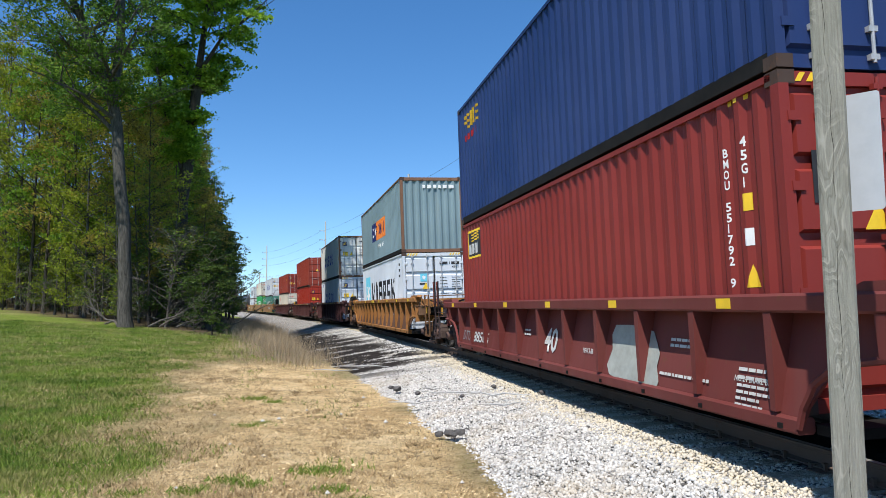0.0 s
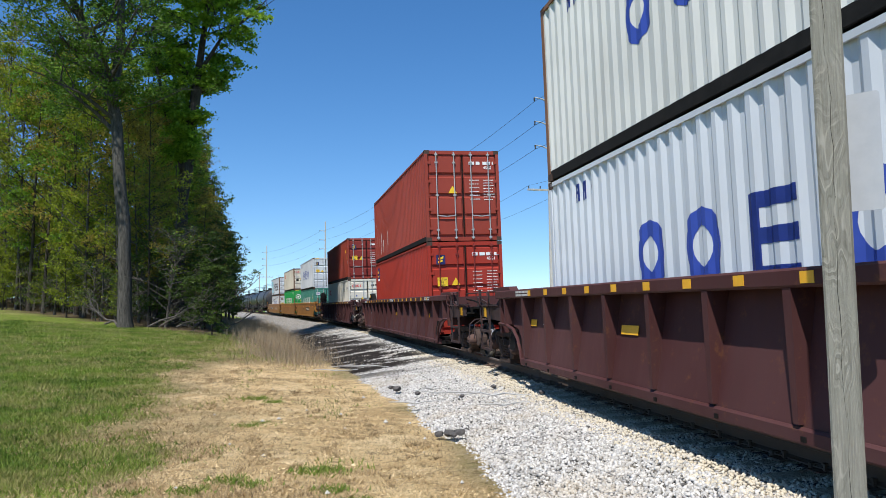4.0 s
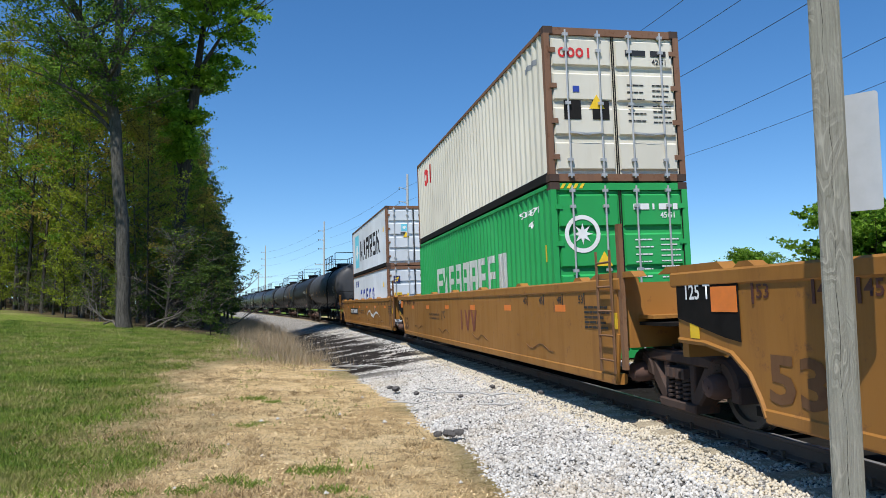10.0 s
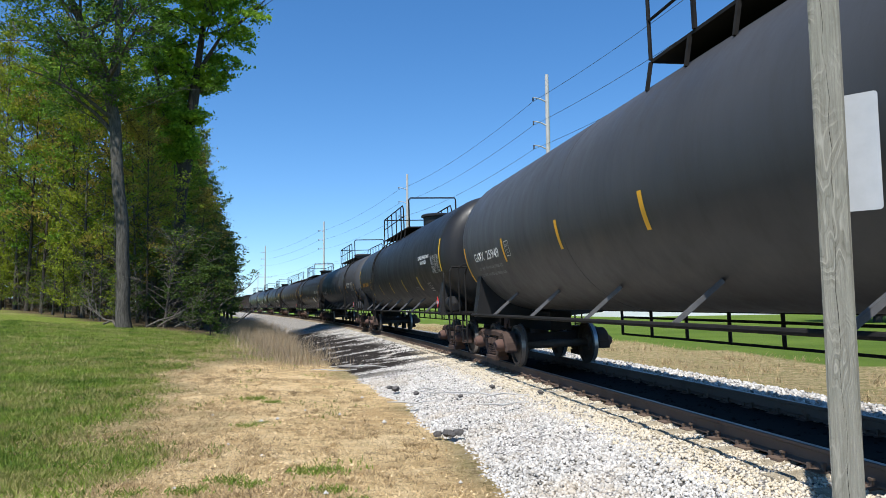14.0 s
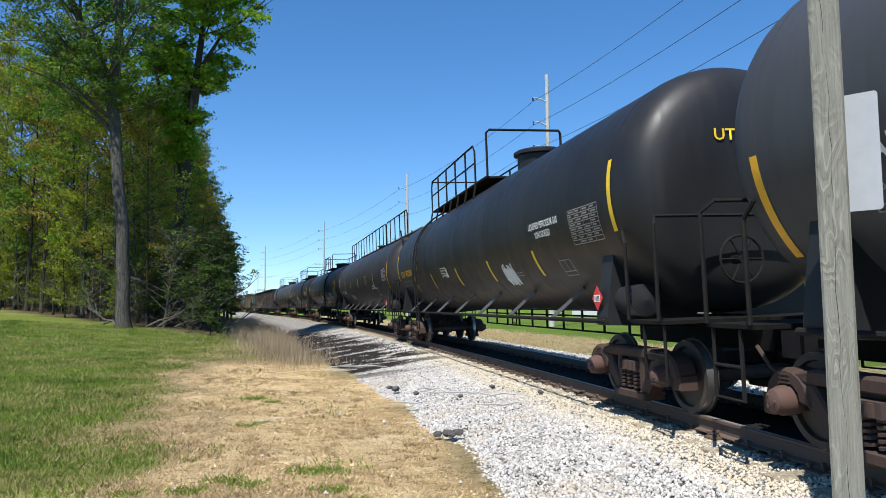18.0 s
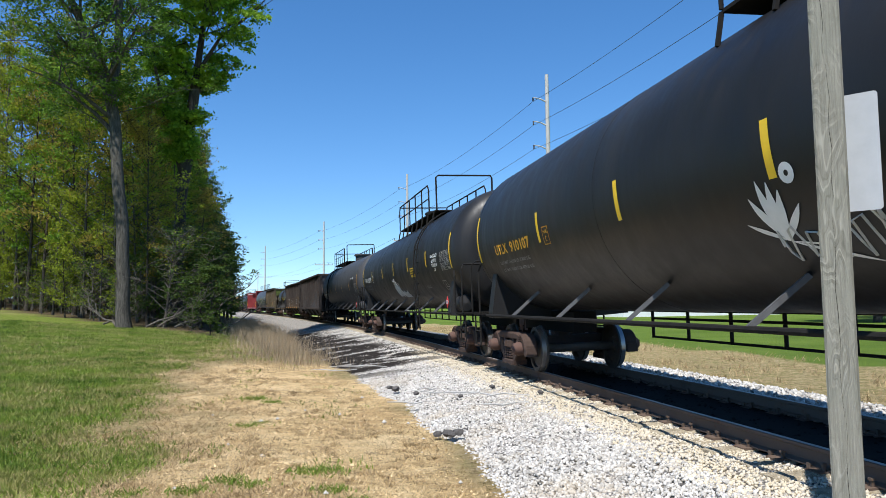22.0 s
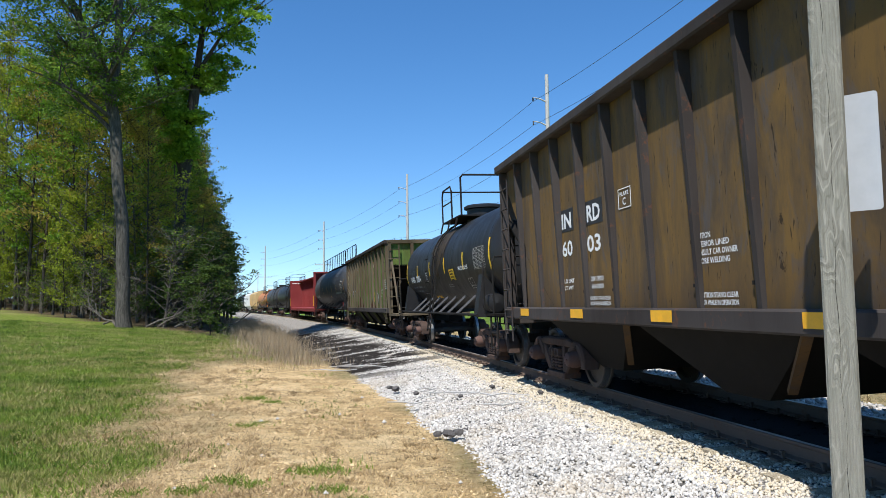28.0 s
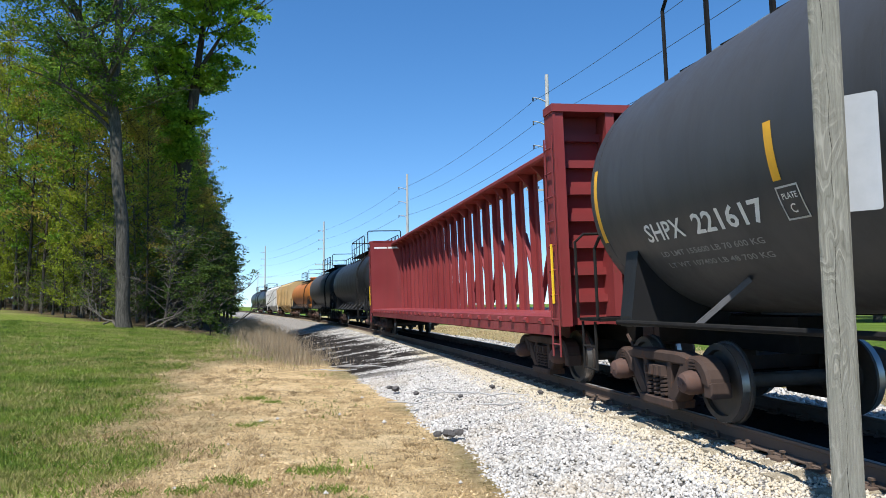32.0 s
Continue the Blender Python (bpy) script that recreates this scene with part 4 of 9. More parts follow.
        brake_wheel(car, bx + s * 0.04, by, bz, M["steel_dark"], 0.28)
        put("brake_chain", Geo().tube([(bx, by, bz - 0.16), (bx + 0.02, by - 0.04, bz - 0.45), (bx - 0.02, by, bz - 0.62), (bx, by + 0.02, 0.75)], 0.018, 4), under, car)
        put("bell_crank", Geo().box(*span(bx - s * 0.1, bx + s * 0.1), by - 0.12, by + 0.12, 0.72, 0.98), under, car)
    if drum:
        put("air_reservoir", Geo().lathe([(-0.52, 0), (-0.50, 0.10), (-0.42, 0.19), (0.42, 0.19), (0.50, 0.10), (0.52, 0)], "x", 18, (x + s * 1.35, -0.95, top + 0.28)), worn, car, smooth=True)
        for q in (-0.42, 0.36):
            put("reservoir_bracket", Geo().box(x + s * 1.35 + q, x + s * 1.35 + q + 0.06, -1.1, -0.8, 1.10, top + 0.16), worn, car)


def well_car(label, ua, ub, pa, pb, col, top=1.58, bottom=0.36, ribs=0, trucks=(), ends=(True, True), group="well cars", brake=False, drum=False, snug=(False, False)):
    """A double-stack car from ua (leading) to ub: the deep well between pa and pb, its end platforms, trucks and couplers."""
    uc = (ua + ub) / 2
    car = thing("well_car", label, "well car", group)
    mat = PAINT[col]
    xa, xb = uc - pb, uc - pa  # well from xa to xb, xb leads
    W = 1.50
    for s in (-1, 1):
        side = Geo()
        cut = 1.4
        arch = [(0.0, 0.92), (0.5, 0.91), (0.95, 0.84), (1.2, 0.68), (1.34, 0.48), (cut, bottom)]
        steep = [(0.0, 0.92), (0.06, 0.60), (0.12, bottom)]
        lead, tail = steep if snug[0] else arch, steep if snug[1] else arch
        prof = [(xa, top - 0.14), (xb, top - 0.14)] + [(xb - a, z) for a, z in lead] + [(xa + a, z) for a, z in reversed(tail)]
        y = s * (W - 0.24) if ribs else s * (W - 0.02)
        side.prism_y(prof, min(y, y - s * 0.03), max(y, y - s * 0.03))
        if ribs:
            side.v = [(x, yy + s * 0.20 * (top - 0.15 - z) / (top - 0.15 - bottom), z) for x, yy, z in side.v]
        wall = put("side_sill", side, PAINT["brown_wall"] if col == "brown" else mat, car)
        put("top_chord", Geo().bevel_box(xa - 0.1, xb + 0.1, min(s * W, s * (W - 0.27)), max(s * W, s * (W - 0.27)), top - 0.15, top, 0.02), mat, wall)
        o = W - 0.02 if ribs else W - 0.005
        put("bottom_chord", Geo().bevel_box(xa + tail[-1][0], xb - lead[-1][0], min(s * o, s * (o - 0.16)), max(s * o, s * (o - 0.16)), bottom - 0.03, bottom + 0.10, 0.02), mat, wall)
        for e, q, edge in ((xa, 1, tail), (xb, -1, lead)):
            lip = [(e + q * a, s * (o - 0.02), max(z, bottom + 0.02)) for a, z in edge]
            put("wheel_arch", Geo().tube(lip, 0.03, 6), mat, wall)
        for i in range(ribs):
            x = xa + 0.5 + (xb - xa - 1.0) * i / (ribs - 1)
            lo = bottom + 0.1 if xa + cut < x < xb - cut else 0.92
            r = Geo()
            a, b = s * (W - 0.24), s * (W - 0.01)
            lo = max(lo, bottom + 0.12)
            c = s * (W - 0.012)
            d = s * (W - 0.24 + 0.20 * (top - 0.15 - lo) / (top - 0.15 - bottom))
            p = [(x - 0.03, d, lo), (x + 0.03, d, lo), (x + 0.032, c, lo), (x - 0.032, c, lo), (x - 0.035, a, top - 0.15), (x + 0.035, a, top - 0.15), (x + 0.05, b, top - 0.15), (x - 0.05, b, top - 0.15)]
            r.add(p, [(0, 1, 2, 3), (4, 7, 6, 5), (0, 4, 5, 1), (1, 5, 6, 2), (2, 6, 7, 3), (3, 7, 4, 0)])
            put("rib", r, mat, wall)
            if s < 0 and lo < 0.6:
                put("drain_lug", Geo().box(x + 0.05, x + 0.10, -o - 0.015, -o, bottom + 0.0, bottom + 0.04), PAINT["under"], wall)
        if ribs and s < 0 and col in ("red", "brown"):
            for i in range(0, ribs - 1, 2):
                x = xa + 0.5 + (xb - xa - 1.0) * (i + 0.5) / (ribs - 1)
                put("reflector", Geo().box(x - 0.11, x + 0.11, -W - 0.004, -W, top - 0.12, top - 0.03), M["yellow"], wall, "worn yellow reflector")
        if not ribs and s < 0:
            for i in range(7):
                x = xa + 1.2 + (xb - xa - 2.4) * i / 6
                put("chord_lug", Geo().prism_y([(x - 0.16, top), (x + 0.16, top), (x + 0.07, top + 0.05), (x - 0.07, top + 0.05)], -W + 0.02, -W + 0.16), mat, wall)
                if i == 0:
                    continue
                put("reflector", Geo().box(x - 0.9, x - 0.5, -W - 0.004 + 0.02, -W + 0.02, top - 0.42, top - 0.32), M["orange"], wall, "faded orange reflector")
    for i in range(9):
        x = xa + 1.2 + (xb - xa - 2.4) * i / 8
        put("cross_bearer", Geo().box(x - 0.15, x + 0.15, -W + 0.15, W - 0.15, bottom - 0.02, bottom + 0.06), PAINT["under"], car)
    for s, x, e in ((1, xb, uc - ua), (-1, xa, uc - ub)):
        well_end(car, s, x, e, top, W, mat, brake and s > 0, drum and s > 0)
        if ends[0 if s > 0 else 1]:
            coupler(car, e - s * 0.25, s, M["truck_rust"])
    for x in (xb - 0.35, xa + 0.05):
        put("container_guide", Geo().prism_y([(x - 0.5, top), (x + 0.8, top), (x + 0.7, top + 0.07), (x - 0.3, top + 0.07)], -W + 0.04, -W + 0.2), mat, car)
    for tu in trucks:
        truck(car, uc - tu, uc)
    moving(car, uc, max(3.0, (ub - ua) / 2 - 2.2))
    return car, uc


def tank_car(label, ua, ub, col, r=1.53, zc=2.665, tank=(0.82, 0.82), walk_long=False, stripe="stripe", head=0.66, plat=(-1.2, 5.1), dome=2.6, lad=5.1, group="tank cars", marks=(5.7, 2.85, 0.0, -2.85, -5.7), short=(0.03, -0.28), long=(0.27, -0.36), tail_mark=True):
    """A tank car: the long drum with dished heads on its stub sills, top platform, ladders, side tubes, trucks and couplers."""
    uc, L = (ua + ub) / 2, ub - ua
    car = thing("tank_car", label, "tank car", group)
    mat = PAINT[col]
    x0, x1 = -L / 2 + tank[1], L / 2 - tank[0]
    prof = [(x0 + head - head * math.sin(math.pi / 2 * (1 - i / 8)), r * math.sqrt(max(0.0, 1 - (1 - i / 8) ** 2.4))) for i in range(9)]
    far = [(x0 + x1 - a, q) for a, q in reversed(prof)]
    drum = Geo().lathe(prof + far, "x", 64, (0, 0, zc))
    d = put("drum", drum, mat, car, smooth=True)
    for x in np.linspace(x0 + head + 0.02, x1 - head - 0.02, 5 if walk_long else 4):
        put("weld_seam", Geo().lathe([(x - 0.02, r - 0.01), (x - 0.02, r + 0.003), (x + 0.02, r + 0.003), (x + 0.02, r - 0.01)], "x", 64, (0, 0, zc)), mat, d, smooth=True)
    # stub sills, bolsters and saddles
    for s, e in ((1, L / 2), (-1, -L / 2)):
        t = e - s * 2.0
        sill = Geo().box(min(e - s * 0.35, e - s * 3.4), max(e - s * 0.35, e - s * 3.4), -0.22, 0.22, 0.72, 1.10)
        put("stub_sill", sill, PAINT["under"], car)
        bol = Geo()
        for q in (-1, 1):
            bol.prism_x([(q * 0.2, 0.95), (q * 1.45, 1.02), (q * 1.45, 1.14), (q * 1.32, 1.95), (q * 0.9, 1.5), (q * 0.2, 1.22)], t - 0.16, t + 0.16)
        put("saddle", bol, PAINT["tank"], car)
        dk = Geo().box(min(e - s * 0.45, e - s * 1.25), max(e - s * 0.45, e - s * 1.25), -1.45, 1.45, 1.06, 1.10)
        put("end_deck", dk, PAINT["under"], car)
        hr = Geo().tube([(e - s * 0.5, -1.48, 1.1), (e - s * 0.5, -1.48, 2.15), (e - s * 0.62, -1.40, 2.25), (e - s * 0.62, 1.40, 2.25), (e - s * 0.5, 1.48, 2.15), (e - s * 0.5, 1.48, 1.1)], 0.022, 6)
        hr.tube([(e - s * 1.2, -1.48, 1.1), (e - s * 1.2, -1.48, 2.0), (e - s * 1.32, -1.45, 2.15)], 0.022, 6)
        put("end_handrail", hr, M["steel_dark"], car)
        for y in (-1.42, 1.42):
            st = Geo().tube([(e - s * 0.5, y, 1.05), (e - s * 0.5, y, 0.42), (e - s * 0.95, y, 0.42), (e - s * 0.95, y, 1.05)], 0.02, 5).bar((e - s * 0.5, y, 0.72), (e - s * 0.95, y, 0.72), 0.018, 5)
            put("sill_step", st, M["steel_dark"], car)
        coupler(car, e - s * 0.25, s, M["truck_rust"])
        truck(car, t, uc)
    rnd = random.Random(int(ua))
    put("air_reservoir", Geo().lathe([(-0.55, 0), (-0.5, 0.2), (0.5, 0.2), (0.55, 0)], "x", 14, (L / 2 - 1.9, -1.15, 1.32)), mat, car, smooth=True)
    brake_wheel(car, L / 2 - 0.62, -0.35, 1.75, M["steel_dark"], 0.27)
    # side tubes on slanted brackets
    for s in (-1, 1):
        put("side_tube", Geo().bar((x0 + 1.0, s * 1.48, 1.07), (x1 - 1.0, s * 1.48, 1.07), 0.03, 8), M["steel_dark"], car)
        n = 7
        for i in range(n):
            x = x0 + 2.9 + (x1 - x0 - 5.8) * i / (n - 1)
            put("tube_bracket", Geo().beam((x - 0.08, s * 1.46, 1.08), (x + 0.14, s * 1.02, 1.50), 0.09, 0.05), M["bracket"], car)
    low = Geo()
    y = 1.05
    for z in (0.95, 0.62):
        low.bar((x0 + 3.2, y, z), (x1 - 3.2, y, z), 0.022, 5)
    for i in range(12):
        x = x0 + 3.2 + (x1 - x0 - 6.4) * i / 11
        low.bar((x, y, 1.1), (x, y, 0.60), 0.03, 5)
    put("brake_pipe_frame", low, M["steel_dark"], car)
    # top platform
    a, b = (x0 + 1.0, x1 - 0.35) if walk_long else plat
    z = zc + r
    h = z + 0.92
    if walk_long:
        put("walkway_grating", Geo().box(a, b, -0.05, 0.75, z + 0.20, z + 0.24), M["galvanised"], car, "pale galvanised walkway grating")
        for k, x in enumerate(np.arange(a + 0.3, b, 0.9)):
            put("walkway_bracket", Geo().beam((x, 0.0, z + 0.20), (x, -0.62, zc + r * 0.92), 0.05, 0.04).beam((x, 0.7, z + 0.20), (x, 0.7, zc + r * 0.88), 0.05, 0.04), M["steel_dark"], car)
    for s in () if walk_long else (-1, 1):
        pl = Geo().box(a, b, min(s * 0.35, s * 0.95), max(s * 0.35, s * 0.95), z - 0.04, z)
        for x in np.arange(a, b, 0.9):
            pl.beam((x, s * 0.95, z - 0.03), (x, s * 1.02, zc + r * 0.75), 0.04, 0.04)
        put("platform_grating", pl, M["steel_dark"], car)
    for s in ((-1,) if walk_long else (-1, 1)):
        hr = Geo()
        runs = ((a, b - 5.2), (b - 5.0, b)) if walk_long else ((a, b - 0.9),)
        for p, q in runs:
            yr = s * (0.66 if walk_long else 0.95)
            foot = zc + r * 0.88 if walk_long else z
            hr.tube([(p, yr, foot), (p, yr, h - 0.16), (p + 0.16, yr, h), (q - 0.16, yr, h), (q, yr, h - 0.16), (q, yr, foot)], 0.025, 6)
            if not walk_long:
                hr.bar((p, s * 0.95, z + 0.48), (q, s * 0.95, z + 0.48), 0.02, 6)
            for x in np.arange(p + 1.0, q - 0.3, 1.15):
                hr.beam((x, yr, foot), (x, yr, h), 0.055, 0.035)
        put("platform_railing", hr, M["steel_dark"], car)
    if not walk_long:
        g = Geo().tube([(b, -0.9, z), (b, -0.9, z + 1.0), (b + 0.06, -0.84, z + 1.06), (b + 0.06, 0.84, z + 1.06), (b, 0.9, z + 1.0), (b, 0.9, z)], 0.03, 6)
        put("end_loop", g, M["steel_dark"], car)
        put("end_loop", Geo().tube([(a, -0.95, h), (a, 0.95, h)], 0.025, 6), M["steel_dark"], car)
    k = 0.4 if walk_long else 1.0
    dm = Geo().lathe([(zc + r - 0.15, 0.0), (zc + r - 0.15, 0.48), (z + 0.25 * k, 0.48), (z + 0.27 * k, 0.56), (z + 0.33 * k, 0.56), (z + 0.37 * k, 0.50), (z + 0.39 * k, 0.0)], "z", 28, (dome, 0, 0))
    put("dome_housing", dm, mat, car, smooth=True)
    # ladders up both sides bend round the drum; the long-walkway cars have one on the head instead
    for s in (-1, 1):
        lg = Geo()
        if walk_long:
            for y in (-0.95, -0.5):
                lg.tube([(x1 + 0.25, y, 1.1), (x1 + 0.25, y, 3.3), (x1 - 0.3, y, z + 0.05), (b, y, z + 0.05)], 0.028, 5)
            for i in range(9):
                zz = 1.35 + 0.33 * i
                xx = x1 + 0.25 if zz < 3.3 else x1 + 0.25 - 0.55 * (zz - 3.3) / (z + 0.05 - 3.3)
                lg.beam((xx, -0.95, zz), (xx, -0.5, zz), 0.05, 0.03)
            put("end_ladder", lg, M["steel_dark"], car)
            break
        for x in (lad, lad + 0.42):
            pts = [(x, s * 1.54, 0.55), (x, s * (r + 0.07), zc - 0.5), (x, s * (r + 0.07), zc)]
            for i in range(1, 8):
                q = math.radians(8 + 9 * i)
                pts.append((x, s * (r + 0.07) * math.cos(q), zc + (r + 0.07) * math.sin(q)))
            pts.append((x, s * 0.6, z + 0.02))
            lg.tube(pts, 0.022, 5)
        for i in range(7):
            zz = 0.62 + 0.33 * i
            lg.bar((lad, s * 1.54, zz), (lad + 0.42, s * 1.54, zz), 0.018, 5)
        for i in range(5):
            q = math.radians(12 + 13 * i)
            lg.bar((lad, s * (r + 0.07) * math.cos(q), zc + (r + 0.07) * math.sin(q)), (lad + 0.42, s * (r + 0.07) * math.cos(q), zc + (r + 0.07) * math.sin(q)), 0.018, 5)
        put("ladder", lg, M["steel_dark"], car)
    # upright reflector stripes follow the curve of the drum
    if stripe:
        ends = [x1 - head + 0.02] + ([x0 + head - 0.02] if tail_mark else [])
        for x in ends + list(marks):
            g = Geo()
            hi, lo = long if x in ends else short
            wdt = 0.05
            v = []
            for i in range(9):
                q = lo + (hi - lo) * i / 8
                v += [(x - wdt, -(r + 0.004) * math.cos(q), zc + (r + 0.004) * math.sin(q)), (x + wdt, -(r + 0.004) * math.cos(q), zc + (r + 0.004) * math.sin(q))]
            g.add(v, [(2 * i, 2 * i + 1, 2 * i + 3, 2 * i + 2) for i in range(8)])
            put("reflector_stripe", g, M[stripe], car, "amber reflective stripe")
    moving(car, uc, L / 2 - 2.0)
    return car, x0, x1, r, zc


def wrap(me, r, zc, z_mid):
    """Bends flat writing round the drum: heights above z_mid become angles."""
    for v in me.vertices:
        q = (v.co.z - zc) / r
        v.co.y, v.co.z = -(r + 0.006) * math.cos(q), zc + (r + 0.006) * math.sin(q)


def drum_text(car, body, x, z, h, mat, r, zc, w=None, bold=0.02):
    me, full = text_mesh(body, bold)
    me = me.copy()
    s = h if w is None else w / max(full, 0.01)
    me.transform(Matrix.Translation((x, 0, z)) @ Matrix.Diagonal((s, 1, h, 1)))
    me.materials.clear()
    me.materials.append(mat)
    wrap(me, r, zc, z)
    return put("lettering", me, None, car)


def drum_marks(car, x, z, w, h, rows, mat, r, zc, seed=1, cols=4, frame_line=False):
    """Small rows of plain bars on the drum; with a frame it is a test table."""
    rnd = random.Random(seed)
    g = Geo()
    def quad(a, b, za, zb):
        v = []
        for i in range(3):
            q = (za + (zb - za) * i / 2 - zc) / r
            v += [(a, -(r + 0.006) * math.cos(q), zc + (r + 0.006) * math.sin(q)), (b, -(r + 0.006) * math.cos(q), zc + (r + 0.006) * math.sin(q))]
        g.add(v, [(2 * i, 2 * i + 1, 2 * i + 3, 2 * i + 2) for i in range(2)])
    rh = h / rows
    for k in range(rows):
        zt = z + h - k * rh
        for c in range(cols):
            a = x + w * c / cols + 0.015
            b = a + w / cols * rnd.uniform(0.35, 0.85)
            quad(a, b, zt - rh * 0.72, zt - rh * 0.28)
        if frame_line:
            quad(x, x + w, zt - 0.008, zt)
    if frame_line:
        quad(x, x + w, z - 0.008, z)
        for c in (0, 0.45, 0.72, 1):
            quad(x + w * c - 0.006, x + w * c + 0.006, z, z + h)
    return put("lettering", g, mat, car)


def placard(car, x, y, z, s=0.16):
    """A red hazard diamond on a white-edged plate, with its number."""
    g = Geo().prism_y([(x, z - s), (x + s, z), (x, z + s), (x - s, z)], y - 0.006, y)
    p = put("hazard_placard", g, M["red_l"], car, "red hazard diamond placard")
    put("number_band", Geo().box(x - 0.09, x + 0.09, y - 0.009, y - 0.006, z - 0.045, z + 0.045), M["white"], p)
    letter(p, "1075", x - 0.08, y - 0.012, z - 0.03, 0.06, M["black"], 0.16)
    return p


def hopper(label, ua, ub, col, top=3.9, bottom=1.08, ribs=14, group="hopper cars", trim=None, deep=(0.05, 0.10), half=0.05, cut=(1.1, 0.25, 1.5), inset=(0.65, 0.65)):
    """An open-topped hopper: ribbed sides, slope sheets, outlet bays, end cages with ladders, trucks."""
    uc, L = (ua + ub) / 2, ub - ua
    car = thing("hopper_car", label, "hopper car", group)
    mat = PAINT[col]
    trim = PAINT[trim] if trim else mat
    x0, x1 = -L / 2 + inset[1], L / 2 - inset[0]
    W = 1.42
    for s in (-1, 1):
        cx, ca, cb = cut
        prof = [(x0, top), (x1, top), (x1, top - ca), (x1 - cx, top - cb), (x1 - cx, bottom), (x0 + cx, bottom), (x0 + cx, top - cb), (x0, top - ca)]
        wall = put("side_sheet", Geo().prism_y(prof, *span(s * W, s * (W - 0.03))), mat, car)
        put("top_chord", Geo().bevel_box(x0 - 0.05, x1 + 0.05, *span(s * (W - 0.05), s * (W + deep[1] + 0.06)), top - 0.04, top + 0.10, 0.02), PAINT["rib_dark"], wall)
        put("side_sill", Geo().bevel_box(x0, x1, min(s * (W - 0.06), s * (W + 0.10)), max(s * (W - 0.06), s * (W + 0.10)), bottom - 0.10, bottom + 0.10, 0.02), PAINT["rib_dark"], wall)
        for i in range(ribs):
            x = x0 + 0.06 + (x1 - x0 - 0.12) * i / (ribs - 1)
            r = Geo()
            a, b, c = s * W, s * (W + deep[1]), s * (W + deep[0])
            near = x - x0 < cx - 0.1 or x1 - x < cx - 0.1
            lo = bottom + 0.1
            if near and 0.3 < min(x - x0, x1 - x):
                lo = top - ca - (cb - ca) * min(x - x0, x1 - x) / cx
            h = half
            r.add([(x - h, a, lo), (x + h, a, lo), (x + h * 0.8, c, lo), (x - h * 0.8, c, lo), (x - h, a, top - 0.04), (x + h, a, top - 0.04), (x + h * 0.8, b, top - 0.04), (x - h * 0.8, b, top - 0.04)], [(0, 1, 2, 3), (4, 7, 6, 5), (0, 4, 5, 1), (1, 5, 6, 2), (2, 6, 7, 3), (3, 7, 4, 0)])
            put("rib", r, trim, wall)
        bolts = Geo()
        for i in range(ribs - 1):
            x = x0 + 0.06 + (x1 - x0 - 0.12) * (i + 1) / (ribs - 1) - half - 0.04
            for z in np.arange(bottom + 0.3, top - 0.1, 0.42):
                bolts.box(x - 0.02, x + 0.02, min(s * W, s * (W + 0.03)), max(s * W, s * (W + 0.03)), z, z + 0.035)
        put("bolt_row", bolts, M["steel_dark"], wall)
    for s, e, x in ((1, L / 2, x1), (-1, -L / 2, x0)):
        slope = Geo().add([(x, -W, top - 0.9), (x, W, top - 0.9), (x - s * 2.4, W, bottom + 0.15), (x - s * 2.4, -W, bottom + 0.15), (x, -W, top - 0.95), (x, W, top - 0.95), (x - s * 2.45, W, bottom + 0.1), (x - s * 2.45, -W, bottom + 0.1)], [(0, 1, 2, 3), (4, 7, 6, 5), (0, 4, 5, 1), (2, 6, 7, 3), (1, 5, 6, 2), (0, 3, 7, 4)])
        # near-black instead of the car's paint: the end cage's shade is in the colour
        put("slope_sheet", slope, PAINT["under"], car)
        g = Geo().box(min(x, x - s * 0.04), max(x, x - s * 0.04), -W, W, top - 0.95, top)
        put("end_sheet", g, mat, car)
        fr = Geo()
        for y in (-W + 0.05, -0.45, 0.45, W - 0.05):
            fr.box(min(x, x + s * 0.12), max(x, x + s * 0.12), y - 0.06, y + 0.06, bottom - 0.1, top)
        fr.box(min(x, x + s * 0.12), max(x, x + s * 0.12), -W - 0.05, W + 0.05, top - 0.05, top + 0.1)
        fr.box(*span(x - s * 0.1, e - s * 0.25), -1.45, 1.45, bottom - 0.2, bottom - 0.12)
        for y in (-1.30, 1.30):
            fr.beam((x + s * 0.06, y, top - 0.75), (e - s * 0.35, y, bottom - 0.1), 0.07, 0.07)
        put("end_frame", fr, trim, car)
        ladder(car, -W - 0.02, -W + 0.42, x + s * 0.16, bottom - 0.4, top - 0.1, 8, trim, "end_ladder", False)
        ladder(car, x - s * 0.05, x - s * 0.5, -W - 0.12, bottom - 0.5, top - 0.2, 8, trim, "side_ladder")
        sill = Geo().box(min(e - s * 0.35, e - s * 3.2), max(e - s * 0.35, e - s * 3.2), -0.25, 0.25, 0.74, 1.08)
        put("draft_sill", sill, PAINT["under"], car)
        coupler(car, e - s * 0.25, s, M["truck_rust"])
        truck(car, e - s * 2.0, uc)
    brake_wheel(car, L / 2 - 0.42, -0.35, bottom + 1.1, M["truck_rust"], 0.27)
